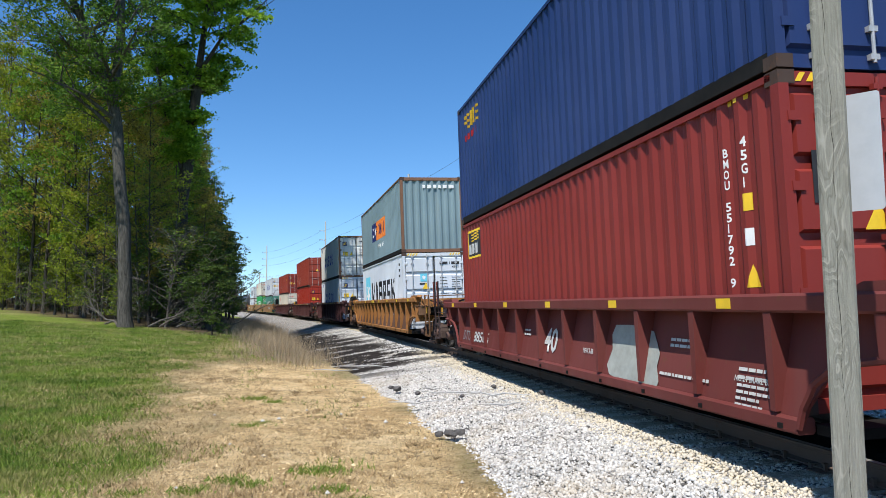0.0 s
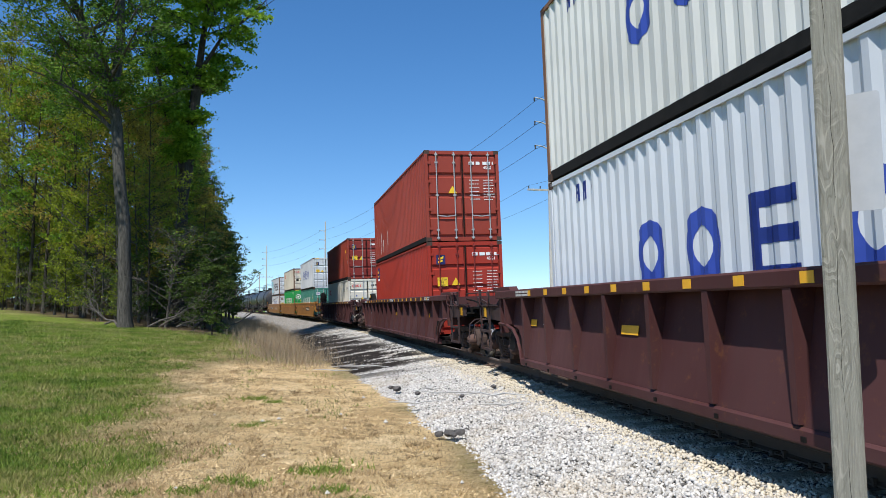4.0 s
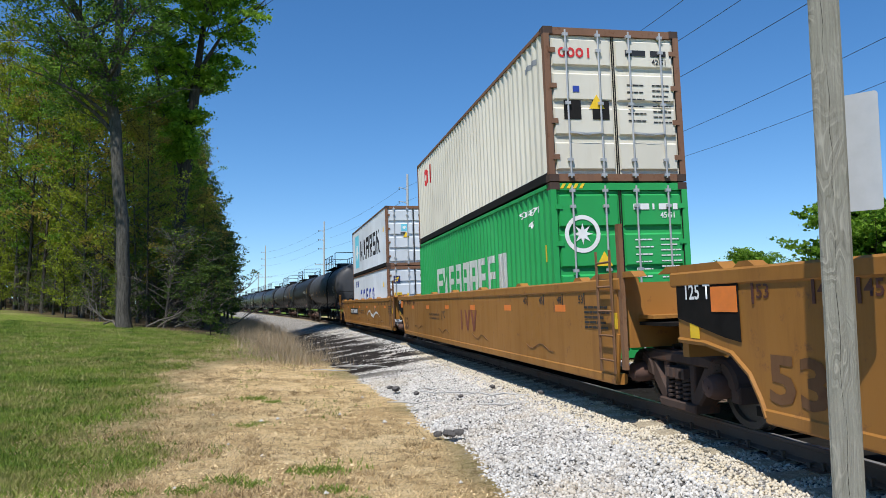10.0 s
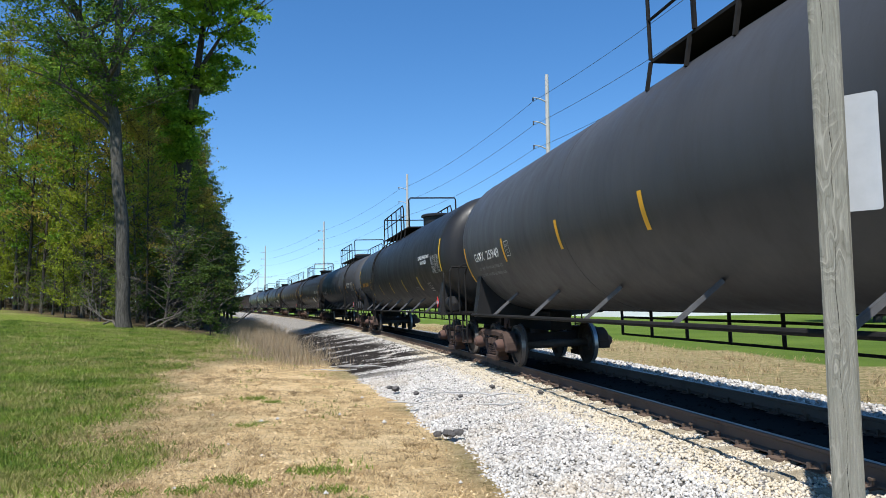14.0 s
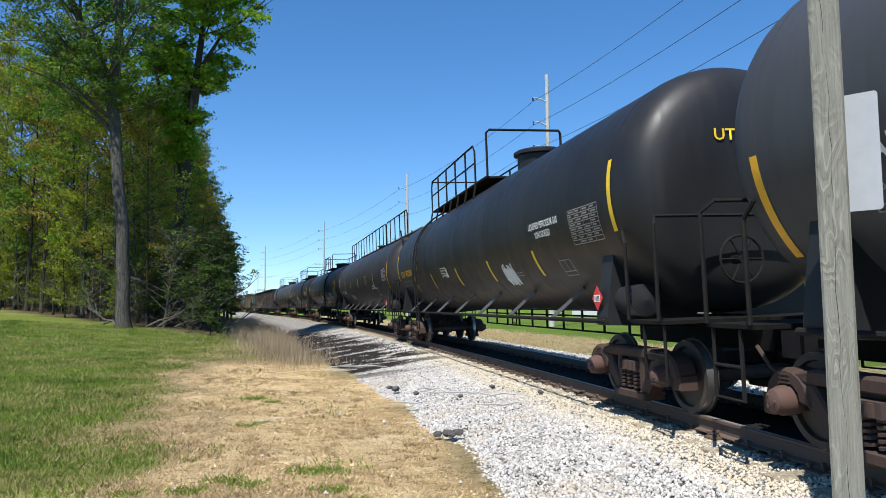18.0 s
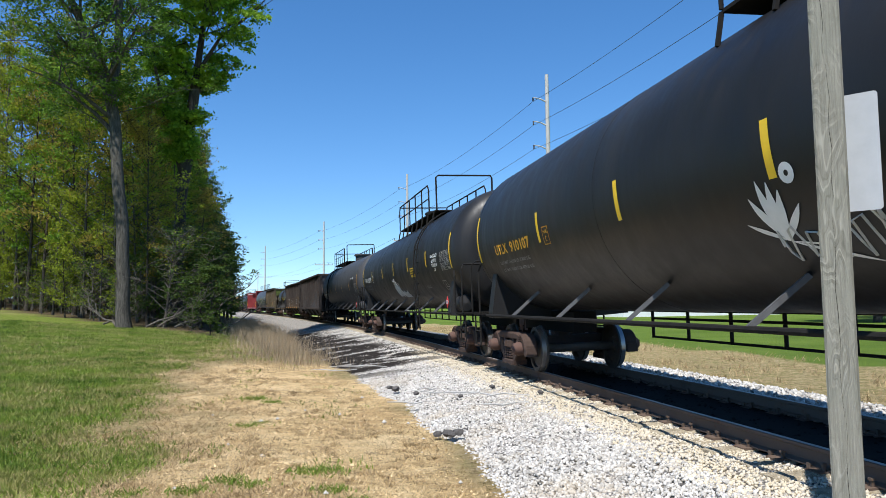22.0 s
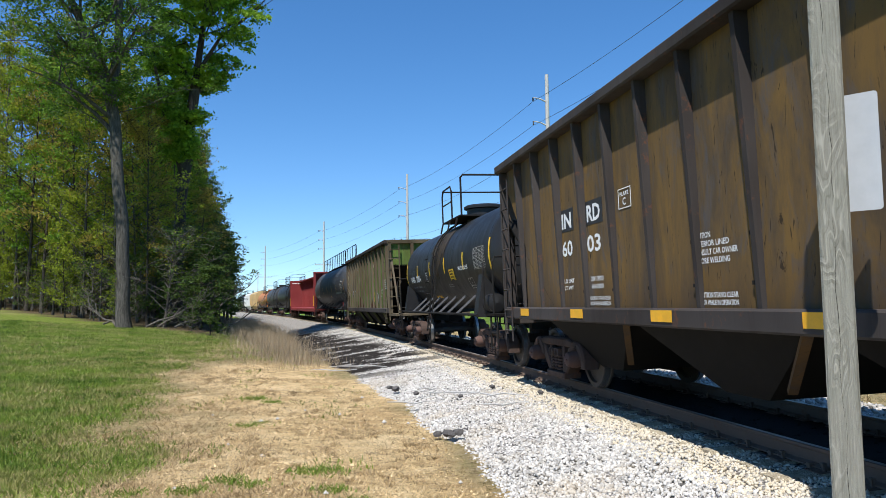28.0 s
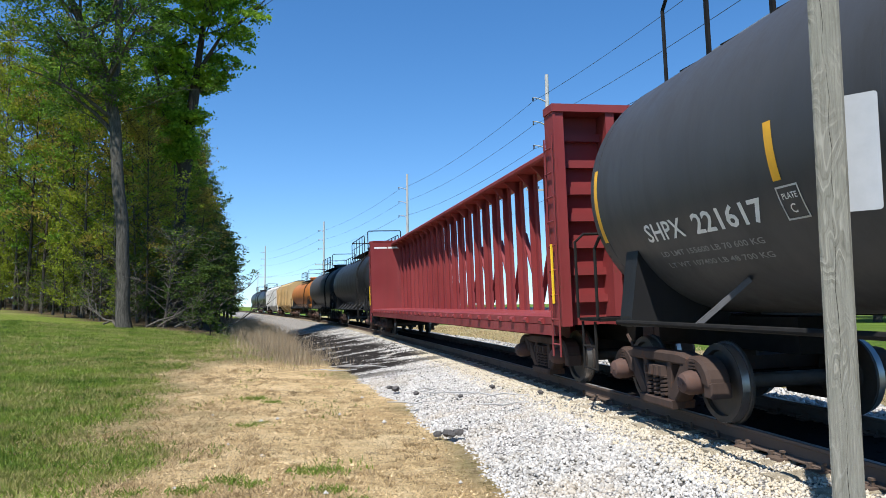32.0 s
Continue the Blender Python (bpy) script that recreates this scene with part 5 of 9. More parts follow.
    for k in range(4):
        x = (x0 + 3.3) + (x1 - x0 - 6.6) * k / 3
        g = Geo()
        hw = (x1 - x0 - 6.6) / 6 + 0.05
        g.add([(x - hw, -W + 0.05, bottom), (x + hw, -W + 0.05, bottom), (x + hw, W - 0.05, bottom), (x - hw, W - 0.05, bottom), (x - 0.35, -0.9, 0.36), (x + 0.35, -0.9, 0.36), (x + 0.35, 0.9, 0.36), (x - 0.35, 0.9, 0.36)], [(0, 1, 5, 4), (1, 2, 6, 5), (2, 3, 7, 6), (3, 0, 4, 7), (4, 5, 6, 7)])
        put("outlet_bay", g, PAINT["under"], car)
        put("bay_stay", Geo().beam((x + hw, -W, bottom - 0.05), (x + hw * 0.5, -1.0, 0.5), 0.08, 0.05), mat, car)
    moving(car, uc, L / 2 - 2.0)
    return car, x0, x1, W


def centerbeam(label, ua, ub, col):
    """A lumber flat car: deck, two bulkheads and the tall centre frame of posts and diagonals."""
    uc, L = (ua + ub) / 2, ub - ua
    car = thing("centerbeam_flat_car", label, "flat car", "flat cars")
    mat = PAINT[col]
    x0, x1 = -L / 2 + 0.7, L / 2 - 0.7
    W, top = 1.42, 4.25
    put("deck", Geo().bevel_box(x0, x1, -W, W, 0.95, 1.12, 0.03).box(x0 + 2, x1 - 2, -0.35, 0.35, 0.62, 0.95), mat, car)
    for s in (-1, 1):
        for i in range(30):
            x = x0 + 0.6 + (x1 - x0 - 1.2) * i / 29
            put("tie_down_winch", Geo().bar((x, s * (W + 0.01), 1.02), (x + 0.14, s * (W + 0.01), 1.02), 0.05, 8), mat, car)
        put("side_sill", Geo().box(x0, x1, min(s * W, s * (W - 0.05)), max(s * W, s * (W - 0.05)), 0.80, 0.96), mat, car)
    for s, x, e in ((1, x1, L / 2), (-1, x0, -L / 2)):
        g = Geo().box(min(x, x - s * 0.06), max(x, x - s * 0.06), -W, W, 1.12, top)
        bk = put("bulkhead", g, mat, car)
        if s < 0:
            # the far bulkhead shows its plate, with a notice
            bars(bk, -W + 0.15, 0, top - 0.2, 2.0, 1, 0.08, 0.05, M["white"], "notice", 0.1, 5)
            bk.children[-1].matrix_basis = Matrix.Translation((x + 0.07, 0, 0)) @ Matrix.Rotation(math.pi / 2, 4, "Z")
        fr = Geo()
        for y in (-W + 0.08, -0.5, 0.5, W - 0.08):
            fr.box(min(x, x + s * 0.35), max(x, x + s * 0.35), y - 0.07, y + 0.07, 0.95, top)
        for z in np.arange(1.3, top, 0.42):
            fr.box(min(x, x + s * 0.10), max(x, x + s * 0.10), -W + 0.1, W - 0.1, z, z + 0.12)
        fr.box(min(x, x + s * 0.38), max(x, x + s * 0.38), -W - 0.04, W + 0.04, top - 0.03, top + 0.09)
        put("bulkhead_frame", fr, mat, bk)
        put("side_plate", Geo().box(min(x + s * 0.36, x - s * 0.7 * 0), max(x + s * 0.36, x - s * 0.7 * 0), -W - 0.02, -W + 0.02, 0.95, top), mat, bk)
        ladder(car, x + s * 0.04, x + s * 0.34, -W - 0.06, 0.5, top - 0.4, 9, mat, "side_ladder")
        put("safety_rail", Geo().tube([(x + s * 0.2, -W - 0.08, 1.3), (x + s * 0.2, -W - 0.08, 2.2)], 0.02, 5), M["yellow"], car, "yellow hand hold")
        sill = Geo().box(min(e - s * 0.35, e - s * 3.2), max(e - s * 0.35, e - s * 3.2), -0.25, 0.25, 0.66, 0.95)
        put("draft_sill", sill, PAINT["under"], car)
        coupler(car, e - s * 0.25, s, M["truck_rust"])
        truck(car, e - s * 2.2, uc)
    put("top_chord", Geo().bevel_box(x0, x1, -0.46, 0.46, top - 0.12, top, 0.03), mat, car)
    n = 24
    for i in range(n):
        x = x0 + 0.7 + (x1 - x0 - 1.4) * i / (n - 1)
        p = Geo().prism_y([(x - 0.24, 1.12), (x + 0.24, 1.12), (x + 0.15, top - 0.1), (x - 0.15, top - 0.1)], -0.03, 0.03)
        po = put("post", p, mat, car)
        put("post_rib", Geo().box(x - 0.02, x + 0.02, -0.14, -0.03, 1.12, top - 0.12), mat, po)
        put("chord_bracket", Geo().prism_x([(-0.03, top - 0.12), (-0.40, top - 0.12), (-0.03, top - 0.5)], x - 0.02, x + 0.02), mat, po)
        if i < n - 1:
            b = x + (x1 - x0 - 1.4) / (n - 1)
            put("diagonal", Geo().beam((x, 0.06, 1.3) if i % 2 else (b, 0.06, 1.3), (b, 0.06, 2.9) if i % 2 else (x, 0.06, 2.9), 0.05, 0.12, (0, 1, 0)), mat, car)
    moving(car, uc, L / 2 - 2.2)
    return car, x0, x1


def covered_hopper(label, ua, ub, col, top=4.3):
    uc, L = (ua + ub) / 2, ub - ua
    car = thing("covered_hopper_car", label, "hopper car", "covered hoppers")
    mat = PAINT[col]
    x0, x1 = -L / 2 + 0.9, L / 2 - 0.9
    prof = [(-1.45, 1.3), (-1.55, 1.8), (-1.58, 3.2), (-1.45, 3.9), (-0.7, top), (0.7, top), (1.45, 3.9), (1.58, 3.2), (1.55, 1.8), (1.45, 1.3)]
    put("body", Geo().prism_x(prof, x0, x1), mat, car)
    for i in range(9):
        x = x0 + 0.1 + (x1 - x0 - 0.2) * i / 8
        put("rib", Geo().box(x - 0.05, x + 0.05, -1.64, -1.54, 1.4, 3.7), mat, car)
    put("roof_walk", Geo().box(x0, x1, -0.45, 0.45, top + 0.08, top + 0.12).box(x0, x1, -0.3, -0.25, top, top + 0.08).box(x0, x1, 0.25, 0.3, top, top + 0.08), M["steel_dark"], car)
    for k in range(3):
        x = x0 + (x1 - x0) * (k + 0.5) / 3
        put("outlet_bay", Geo().add([(x - 1.8, -1.4, 1.3), (x + 1.8, -1.4, 1.3), (x + 1.8, 1.4, 1.3), (x - 1.8, 1.4, 1.3), (x - 0.4, -0.7, 0.45), (x + 0.4, -0.7, 0.45), (x + 0.4, 0.7, 0.45), (x - 0.4, 0.7, 0.45)], [(0, 1, 5, 4), (1, 2, 6, 5), (2, 3, 7, 6), (3, 0, 4, 7), (4, 5, 6, 7)]), mat, car)
    for s in (-1, 1):
        e = s * L / 2
        put("end_sill", Geo().box(min(e - s * 0.35, e - s * 3.0), max(e - s * 0.35, e - s * 3.0), -1.3, 1.3, 0.95, 1.15), PAINT["under"], car)
        ladder(car, -1.4, -1.0, e - s * 0.5, 0.6, 3.9, 8, mat, "end_ladder", False)
        coupler(car, e - s * 0.25, s, M["truck_rust"])
        truck(car, e - s * 2.0, uc)
    moving(car, uc, L / 2 - 2.0)
    return car


# ---- the consist, from the leading car back ----
W0 = well_car("oxide-red double-stack well car with ribbed sides", -111.2, -92.5, -109.7, -94.7, "red", 1.36, 0.30, 13, (-110.6, -94.6))
W1 = well_car("rusted orange-brown double-stack well car with ribbed sides", -92.5, -69.2, -90.0, -71.8, "brown", 1.54, 0.34, 16, (-90.9, -70.9), brake=False)
W2 = well_car("dark maroon double-stack well car with ribbed sides", -69.2, -45.3, -66.5, -48.0, "maroon", 1.55, 0.26, 16, (-67.4, -47.1), brake=True)
W3 = well_car("dark maroon double-stack well car with ribbed sides", -45.3, -21.25, -43.1, -23.5, "maroon", 1.55, 0.24, 16, (-43.5, -23.0))
W4 = well_car("dark maroon double-stack well car with ribbed sides", -21.25, 0.95, -19.2, 0.1 - 0.3, "maroon", 1.55, 0.24, 16, (-19.4, -0.8))
W5 = well_car("yellow smooth-sided double-stack well car", 0.95, 24.7, 4.6, 23.9, "yellow", 1.60, 0.33, 0, (3.0, 24.7), (True, False), brake=True, drum=True)
W6 = well_car("yellow smooth-sided double-stack well car", 24.7, 44.3, 25.4, 43.6, "yellow", 1.60, 0.33, 0, (44.3,), (False, False), snug=(True, False))
W7 = well_car("yellow smooth-sided double-stack well car", 44.3, 66.2, 45.1, 63.6, "yellow", 1.60, 0.33, 0, (64.2,), (False, True), snug=(True, False))

BOX = {
    "blue": paint("navy_blue_box", (0.012, 0.03, 0.115), 0.45, (0.05, 0.05, 0.06), 0.2),
    "red": paint("oxide_red_box", (0.205, 0.022, 0.015), 0.5, (0.10, 0.035, 0.028), 0.3, fade=0.08),
    "orange_red": paint("orange_red_box", (0.27, 0.040, 0.022), 0.5, (0.13, 0.045, 0.03), 0.3, fade=0.08),
    "bright_red": paint("bright_red_box", (0.31, 0.026, 0.012), 0.5, (0.16, 0.03, 0.02), 0.25, fade=0.08),
    "slate": paint("blue_grey_box", (0.17, 0.24, 0.26), 0.5, (0.16, 0.13, 0.1), 0.3),
    "pale": paint("pale_grey_box", (0.56, 0.59, 0.62), 0.5, (0.25, 0.22, 0.19), 0.25),
    "cream": paint("cream_box", (0.62, 0.58, 0.48), 0.55, (0.3, 0.22, 0.13), 0.35),
    "white": paint("grey_white_box", (0.60, 0.60, 0.56), 0.55, (0.32, 0.27, 0.2), 0.3),
    "teal": paint("sea_green_box", (0.06, 0.22, 0.17), 0.5, (0.1, 0.12, 0.1), 0.3),
    "green": paint("bright_green_box", (0.02, 0.30, 0.07), 0.5, (0.06, 0.14, 0.06), 0.25),
    "rust": paint("rusty_frame", (0.19, 0.10, 0.06), 0.7, (0.08, 0.05, 0.04), 0.6, 0.4),
}
LOW = 0.36
HC, ST = 2.896, 2.591
c0a = container("red corrugated shipping container with yellow hazard marks", HC, BOX["red"], bar_mat=BOX["red"], u=-101.9, z=LOW)
c0b = container("navy blue corrugated shipping container stacked on a red one", HC, BOX["blue"], u=-101.9, z=LOW + HC + 0.02)
c1a = container("pale grey corrugated shipping container with a dark wide mark", HC, BOX["pale"], u=-80.2, z=LOW)
c1b = container("blue-grey corrugated shipping container with an orange and blue mark", HC, BOX["slate"], BOX["rust"], doors=False, u=-80.2, z=LOW + HC + 0.02)
c2a = container("pale grey corrugated shipping container with a blue wide mark", HC, BOX["pale"], u=-56.5, z=LOW)
c2b = container("cream rust-stained shipping container with a blue wide mark", HC, BOX["white"], BOX["rust"], u=-56.5, z=LOW + HC + 0.02)
c3a = container("bright red corrugated shipping container", HC, BOX["bright_red"], bar_mat=BOX["red"], u=-33.3, z=LOW)
c3b = container("faded brick-red shipping container with white scuffs", HC, BOX["orange_red"], u=-33.3, z=LOW + HC + 0.02)
c4a = container("cream-white shipping container with a red mark", ST, BOX["cream"], u=-9.54, z=LOW)
c4b = container("brick-red shipping container with ribbed doors", ST, BOX["orange_red"], door_mat=BOX["red"], u=-9.54, z=LOW + ST + 0.02)
c5a = container("sea-green corrugated shipping container with white marks", ST, BOX["teal"], u=14.2, z=LOW)
c5b = container("pale grey shipping container with a blue wide mark", HC, BOX["pale"], u=14.2, z=LOW + ST + 0.02)
c6a = container("bright green corrugated shipping container with white marks", HC, BOX["green"], u=34.3, z=LOW)
c6b = container("cream shipping container with rusty posts", ST, BOX["cream"], BOX["rust"], u=34.3, z=LOW + HC + 0.02)
c7a = container("pale blue-grey shipping container with a blue wide mark", ST, BOX["pale"], BOX["rust"], u=53.9, z=LOW)
c7b = container("pale grey shipping container with a black wide mark", ST, BOX["pale"], BOX["rust"], u=53.9, z=LOW + ST + 0.02)

T1 = tank_car("dull grey-black pressure tank car with amber stripes", 66.2, 87.75, "tank_grey", marks=(5.1, 2.3, -0.55, -3.25, -6.2), short=(-0.10, -0.39), long=(-0.07, -0.60))
T2 = tank_car("glossy black pressure tank car", 87.75, 109.3, "tank", plat=(-4.15, 1.8), dome=2.4, lad=-4.0, stripe="yellow", short=(-0.33, -0.64), long=(0.26, -0.32))
T3 = tank_car("dull grey-black pressure tank car with hazard placards", 109.3, 130.8, "tank_grey", plat=(-0.75, 5.8), dome=3.0, lad=5.5, marks=(5.6, 2.8, -0.1, -2.85, -5.7), short=(-0.10, -0.40), long=(-0.11, -0.72))
T4 = tank_car("black pressure tank car with yellow marks and scrawls", 130.8, 151.45, "tank", stripe="yellow", plat=(-5.0, 1.3), dome=2.3, lad=-5.1, marks=(5.7, 2.9, 0.0, -3.1, -5.87), short=(-0.33, -0.64), long=(0.25, -0.33))
T5 = tank_car("sooty black tank car with a full-length top walkway", 151.45, 173.0, "tank_brown", walk_long=True, dome=1.0, marks=(5.4, 2.95, 0.0, -3.25, -6.0), short=(0.03, -0.28), long=(0.25, -0.45))
T6 = tank_car("glossy black tank car with yellow stripes and scrawls", 173.0, 194.55, "tank", stripe="yellow", plat=(-0.95, 3.5), dome=2.6, lad=3.6, marks=(6.4, 3.8, 0.4, -2.4, -5.35), short=(0.04, -0.27), long=(0.30, -0.33))
T7 = tank_car("black pressure tank car with yellow stripes and scratched scrawls", 194.55, 216.1, "tank", stripe="yellow", plat=(-1.2, 5.3), dome=1.9, lad=4.85, marks=(6.33, 3.3, 0.3, -2.6, -5.85), short=(0.12, -0.18), long=(0.29, -0.30))
T8 = tank_car("grey-black pressure tank car with amber stripes", 216.1, 237.9, "tank_grey", plat=(-5.7, 1.1), dome=2.0, lad=-5.3, marks=(6.15, 2.6, -0.75, -4.05, -7.0), short=(-0.01, -0.32), long=(0.2, -0.4))
H1 = hopper("slate-grey open hopper car with close ribs", 237.9, 256.85, "hop_grey", 3.86, 1.08, 18, trim="rib_dark", deep=(0.04, 0.14), half=0.045, inset=(1.5, 0.85))
H2 = hopper("brown patched and rusted open hopper car", 256.85, 274.3, "hop_brown", 3.78, 1.14, 18, trim="rib_dark", deep=(0.04, 0.13), half=0.04, inset=(0.85, 0.45))
T9 = tank_car("short black tank car with yellow stripes", 274.3, 287.9, "tank", r=1.265, zc=2.405, stripe="yellow", plat=(-0.5, 1.6), dome=0.6, lad=-0.45, marks=(2.95, 0.80, -1.28, -3.3), short=(0.13, -0.21), long=(0.25, -0.34))
H3 = hopper("faded green rusting open hopper car", 287.9, 305.0, "hop_green", 3.82, 1.08, 15, trim="rib_brown", deep=(0.07, 0.12), half=0.065, cut=(0.85, 1.35, 2.2), inset=(1.9, 0.55))
T10 = tank_car("grey-black tank car with a full-length top walkway", 305.0, 326.6, "tank_grey", walk_long=True, dome=1.0, marks=(5.5, 2.9, 0.05, -2.85, -5.8), short=(0.03, -0.28), long=(0.2, -0.41))
CB = centerbeam("oxide-red centre-beam lumber flat car, empty", 326.6, 351.5, "beam_red")
tank_car("black pressure tank car with a glossy drum", 351.5, 369.0, "tank", stripe=None)
tank_car("dull grey-black tank car with a short platform", 369.0, 387.0, "tank_grey", stripe=None)
tank_car("rust-orange tank car with a short platform", 387.0, 406.5, "tank_orange", r=1.4, zc=2.5, stripe=None)
covered_hopper("tan covered hopper car with ribbed sides", 406.5, 424.5, "tan")
covered_hopper("pale grey covered hopper car with ribbed sides", 424.5, 442.5, "pale")
tank_car("black tank car near the train's tail", 442.5, 460.5, "tank", stripe=None)
tank_car("black tank car near the train's tail", 460.5, 478.5, "tank", stripe=None)


# ---- marks and writing on the train ----
def wave(x):
    """How far a container's side wall is pressed in at x."""
    n = round((CL - 0.2) / 0.278)
    p = (CL - 0.2) / n
    q = ((x + CL / 2 - 0.1) % p) / p
    return 0.036 * (0 if q < 0.25 else (q - 0.25) * 4 if q < 0.5 else 1 if q < 0.75 else (1 - q) * 4)


def drape(ob):
    """Lays a flat mark on the waves of a container's side, cut at every crease."""
    me = ob.data
    off = ob.matrix_basis.translation.copy()
    me.transform(Matrix.Translation(off))
    ob.matrix_basis = Matrix()
    bm = bmesh.new()
    bm.from_mesh(me)
    xs = [v.co.x for v in bm.verts]
    n = round((CL - 0.2) / 0.278)
    p = (CL - 0.2) / n / 4
    k0, k1 = math.ceil((min(xs) + CL / 2 - 0.1) / p), math.floor((max(xs) + CL / 2 - 0.1) / p)
    for k in range(k0, k1 + 1):
        bmesh.ops.bisect_plane(bm, geom=bm.verts[:] + bm.edges[:] + bm.faces[:], dist=1e-5, plane_co=(k * p - CL / 2 + 0.1, 0, 0), plane_no=(1, 0, 0))
    for v in bm.verts:
        v.co.y = -(CW / 2 - 0.012) + wave(v.co.x) - 0.004
    bm.to_mesh(me)
    bm.free()
    return ob


def flat(parent, name, pts, mat, label=""):
    """A flat polygon mark on a side, from (x, z) corners."""
    g = Geo().add([(x, -1.22, z) for x, z in pts], [tuple(range(len(pts)))])
    return drape(put(name, g, mat, parent, label))


def rect(parent, x0, x1, z0, z1, mat, name="mark"):
    return flat(parent, name, [(x0, z0), (x1, z0), (x1, z1), (x0, z1)], mat)


def wide_mark(parent, x0, x1, z0, z1, shapes, mat):
    step = (x1 - x0) / len(shapes)
    for i, c in enumerate(shapes):
        drape(blocks(parent, x0 + i * step, -1.22, z0, step, z1 - z0, c, mat, "wide_mark", 0.78))


def bold_mark(parent, x0, x1, z0, z1, shapes, mat, fill=0.80):
    """A wide mark in heavy plain shapes, one for each character: m two peaks, a a peak, k a fork, s a step, the rest as in blocks()."""
    step = (x1 - x0) / len(shapes)
    h = z1 - z0
    for i, c in enumerate(shapes):
        a, b = x0 + i * step, x0 + (i + fill) * step
        w, t = b - a, 0.27 * (b - a)
        polys = []
        if c == "m":
            polys = [[(a, z0), (a + t * 0.8, z0), (a + t * 0.8, z1), (a, z1)], [(b - t * 0.8, z0), (b, z0), (b, z1), (b - t * 0.8, z1)], [(a + t * 0.8, z1), (a + t * 0.8, z1 - h * 0.3), (a + w / 2, z0), (a + w / 2 + t * 0.3, z0 + h * 0.15)], [(b - t * 0.8, z1 - h * 0.3), (b - t * 0.8, z1), (a + w / 2, z0 + h * 0.3), (a + w / 2, z0)]]
        elif c == "a":
            polys = [[(a, z0), (a + t, z0), (a + w / 2 + t / 2, z1), (a + w / 2 - t / 2, z1)], [(b - t, z0), (b, z0), (a + w / 2 + t / 2, z1), (a + w / 2 - t / 2, z1)], [(a + w * 0.25, z0 + h * 0.22), (b - w * 0.25, z0 + h * 0.22), (b - w * 0.3, z0 + h * 0.4), (a + w * 0.3, z0 + h * 0.4)]]
        elif c == "k":
            polys = [[(a, z0), (a + t, z0), (a + t, z1), (a, z1)], [(a + t, z0 + h * 0.38), (b - t, z1), (b, z1), (a + t, z0 + h * 0.62)], [(a + w * 0.35, z0 + h * 0.55), (b - t, z0), (b + t * 0.3, z0), (a + w * 0.6, z0 + h * 0.72)]]
        elif c == "r":
            polys = [[(a, z0), (a + t, z0), (a + t, z1), (a, z1)], [(a + t, z1 - t * 0.8), (b, z1 - t * 0.8), (b - t * 0.2, z1), (a + t, z1)], [(a + t, z0 + h * 0.4), (b, z0 + h * 0.4), (b, z0 + h * 0.58), (a + t, z0 + h * 0.58)], [(b - t, z0 + h * 0.58), (b, z0 + h * 0.58), (b, z1 - t * 0.8), (b - t, z1 - t * 0.8)], [(a + w * 0.4, z0 + h * 0.4), (b - t, z0), (b + t * 0.1, z0), (a + w * 0.75, z0 + h * 0.4)]]
        elif c == "s":
            for q in (0.0, 0.41, 0.82):
                polys.append([(a, z0 + h * q), (b, z0 + h * q), (b, z0 + h * (q + 0.18)), (a, z0 + h * (q + 0.18))])
            polys += [[(b - t, z0 + h * 0.18), (b, z0 + h * 0.18), (b, z0 + h * 0.41), (b - t, z0 + h * 0.41)], [(a, z0 + h * 0.59), (a + t, z0 + h * 0.59), (a + t, z0 + h * 0.82), (a, z0 + h * 0.82)]]
        if polys:
            g = Geo()
            for p in polys:
                g.add([(x, -1.22, z) for x, z in p], [tuple(range(len(p)))])
            drape(put("wide_mark", g, mat, parent))
        else:
            drape(blocks(parent, a, -1.22, z0, w, h, c, mat, "wide_mark", 1.0))


QUARTER = Matrix.Rotation(math.pi / 2, 4, "Z")


def on_end(ob, x):
    """Turns marks made for a side face to the leading end at x."""
    ob.matrix_basis = Matrix.Translation((x, 0, 0)) @ QUARTER @ ob.matrix_basis
    return ob


def end_rect(parent, y0, y1, z0, z1, mat, name="decal", x=CL / 2 + 0.001):
    return put(name, Geo().box(x, x + 0.003, y0, y1, z0, z1), mat, parent)


def end_text(parent, body, y, z, h, mat, w=None, x=CL / 2 + 0.004):
    return on_end(letter(parent, body, y, 0, z, h, mat, w), x)


def end_bars(parent, y, z, w, rows, h, gap, mat, seed, words=3, x=CL / 2 + 0.003):
    return on_end(bars(parent, y, 0, z, w, rows, h, gap, mat, "lettering", 0.2, seed, words), x)


def triangle(parent, x, z, s=0.2):
    flat(parent, "warning_triangle", [(x - s * 0.6, z), (x + s * 0.6, z), (x, z + s * 1.1)], M["yellow"], "yellow warning triangle")


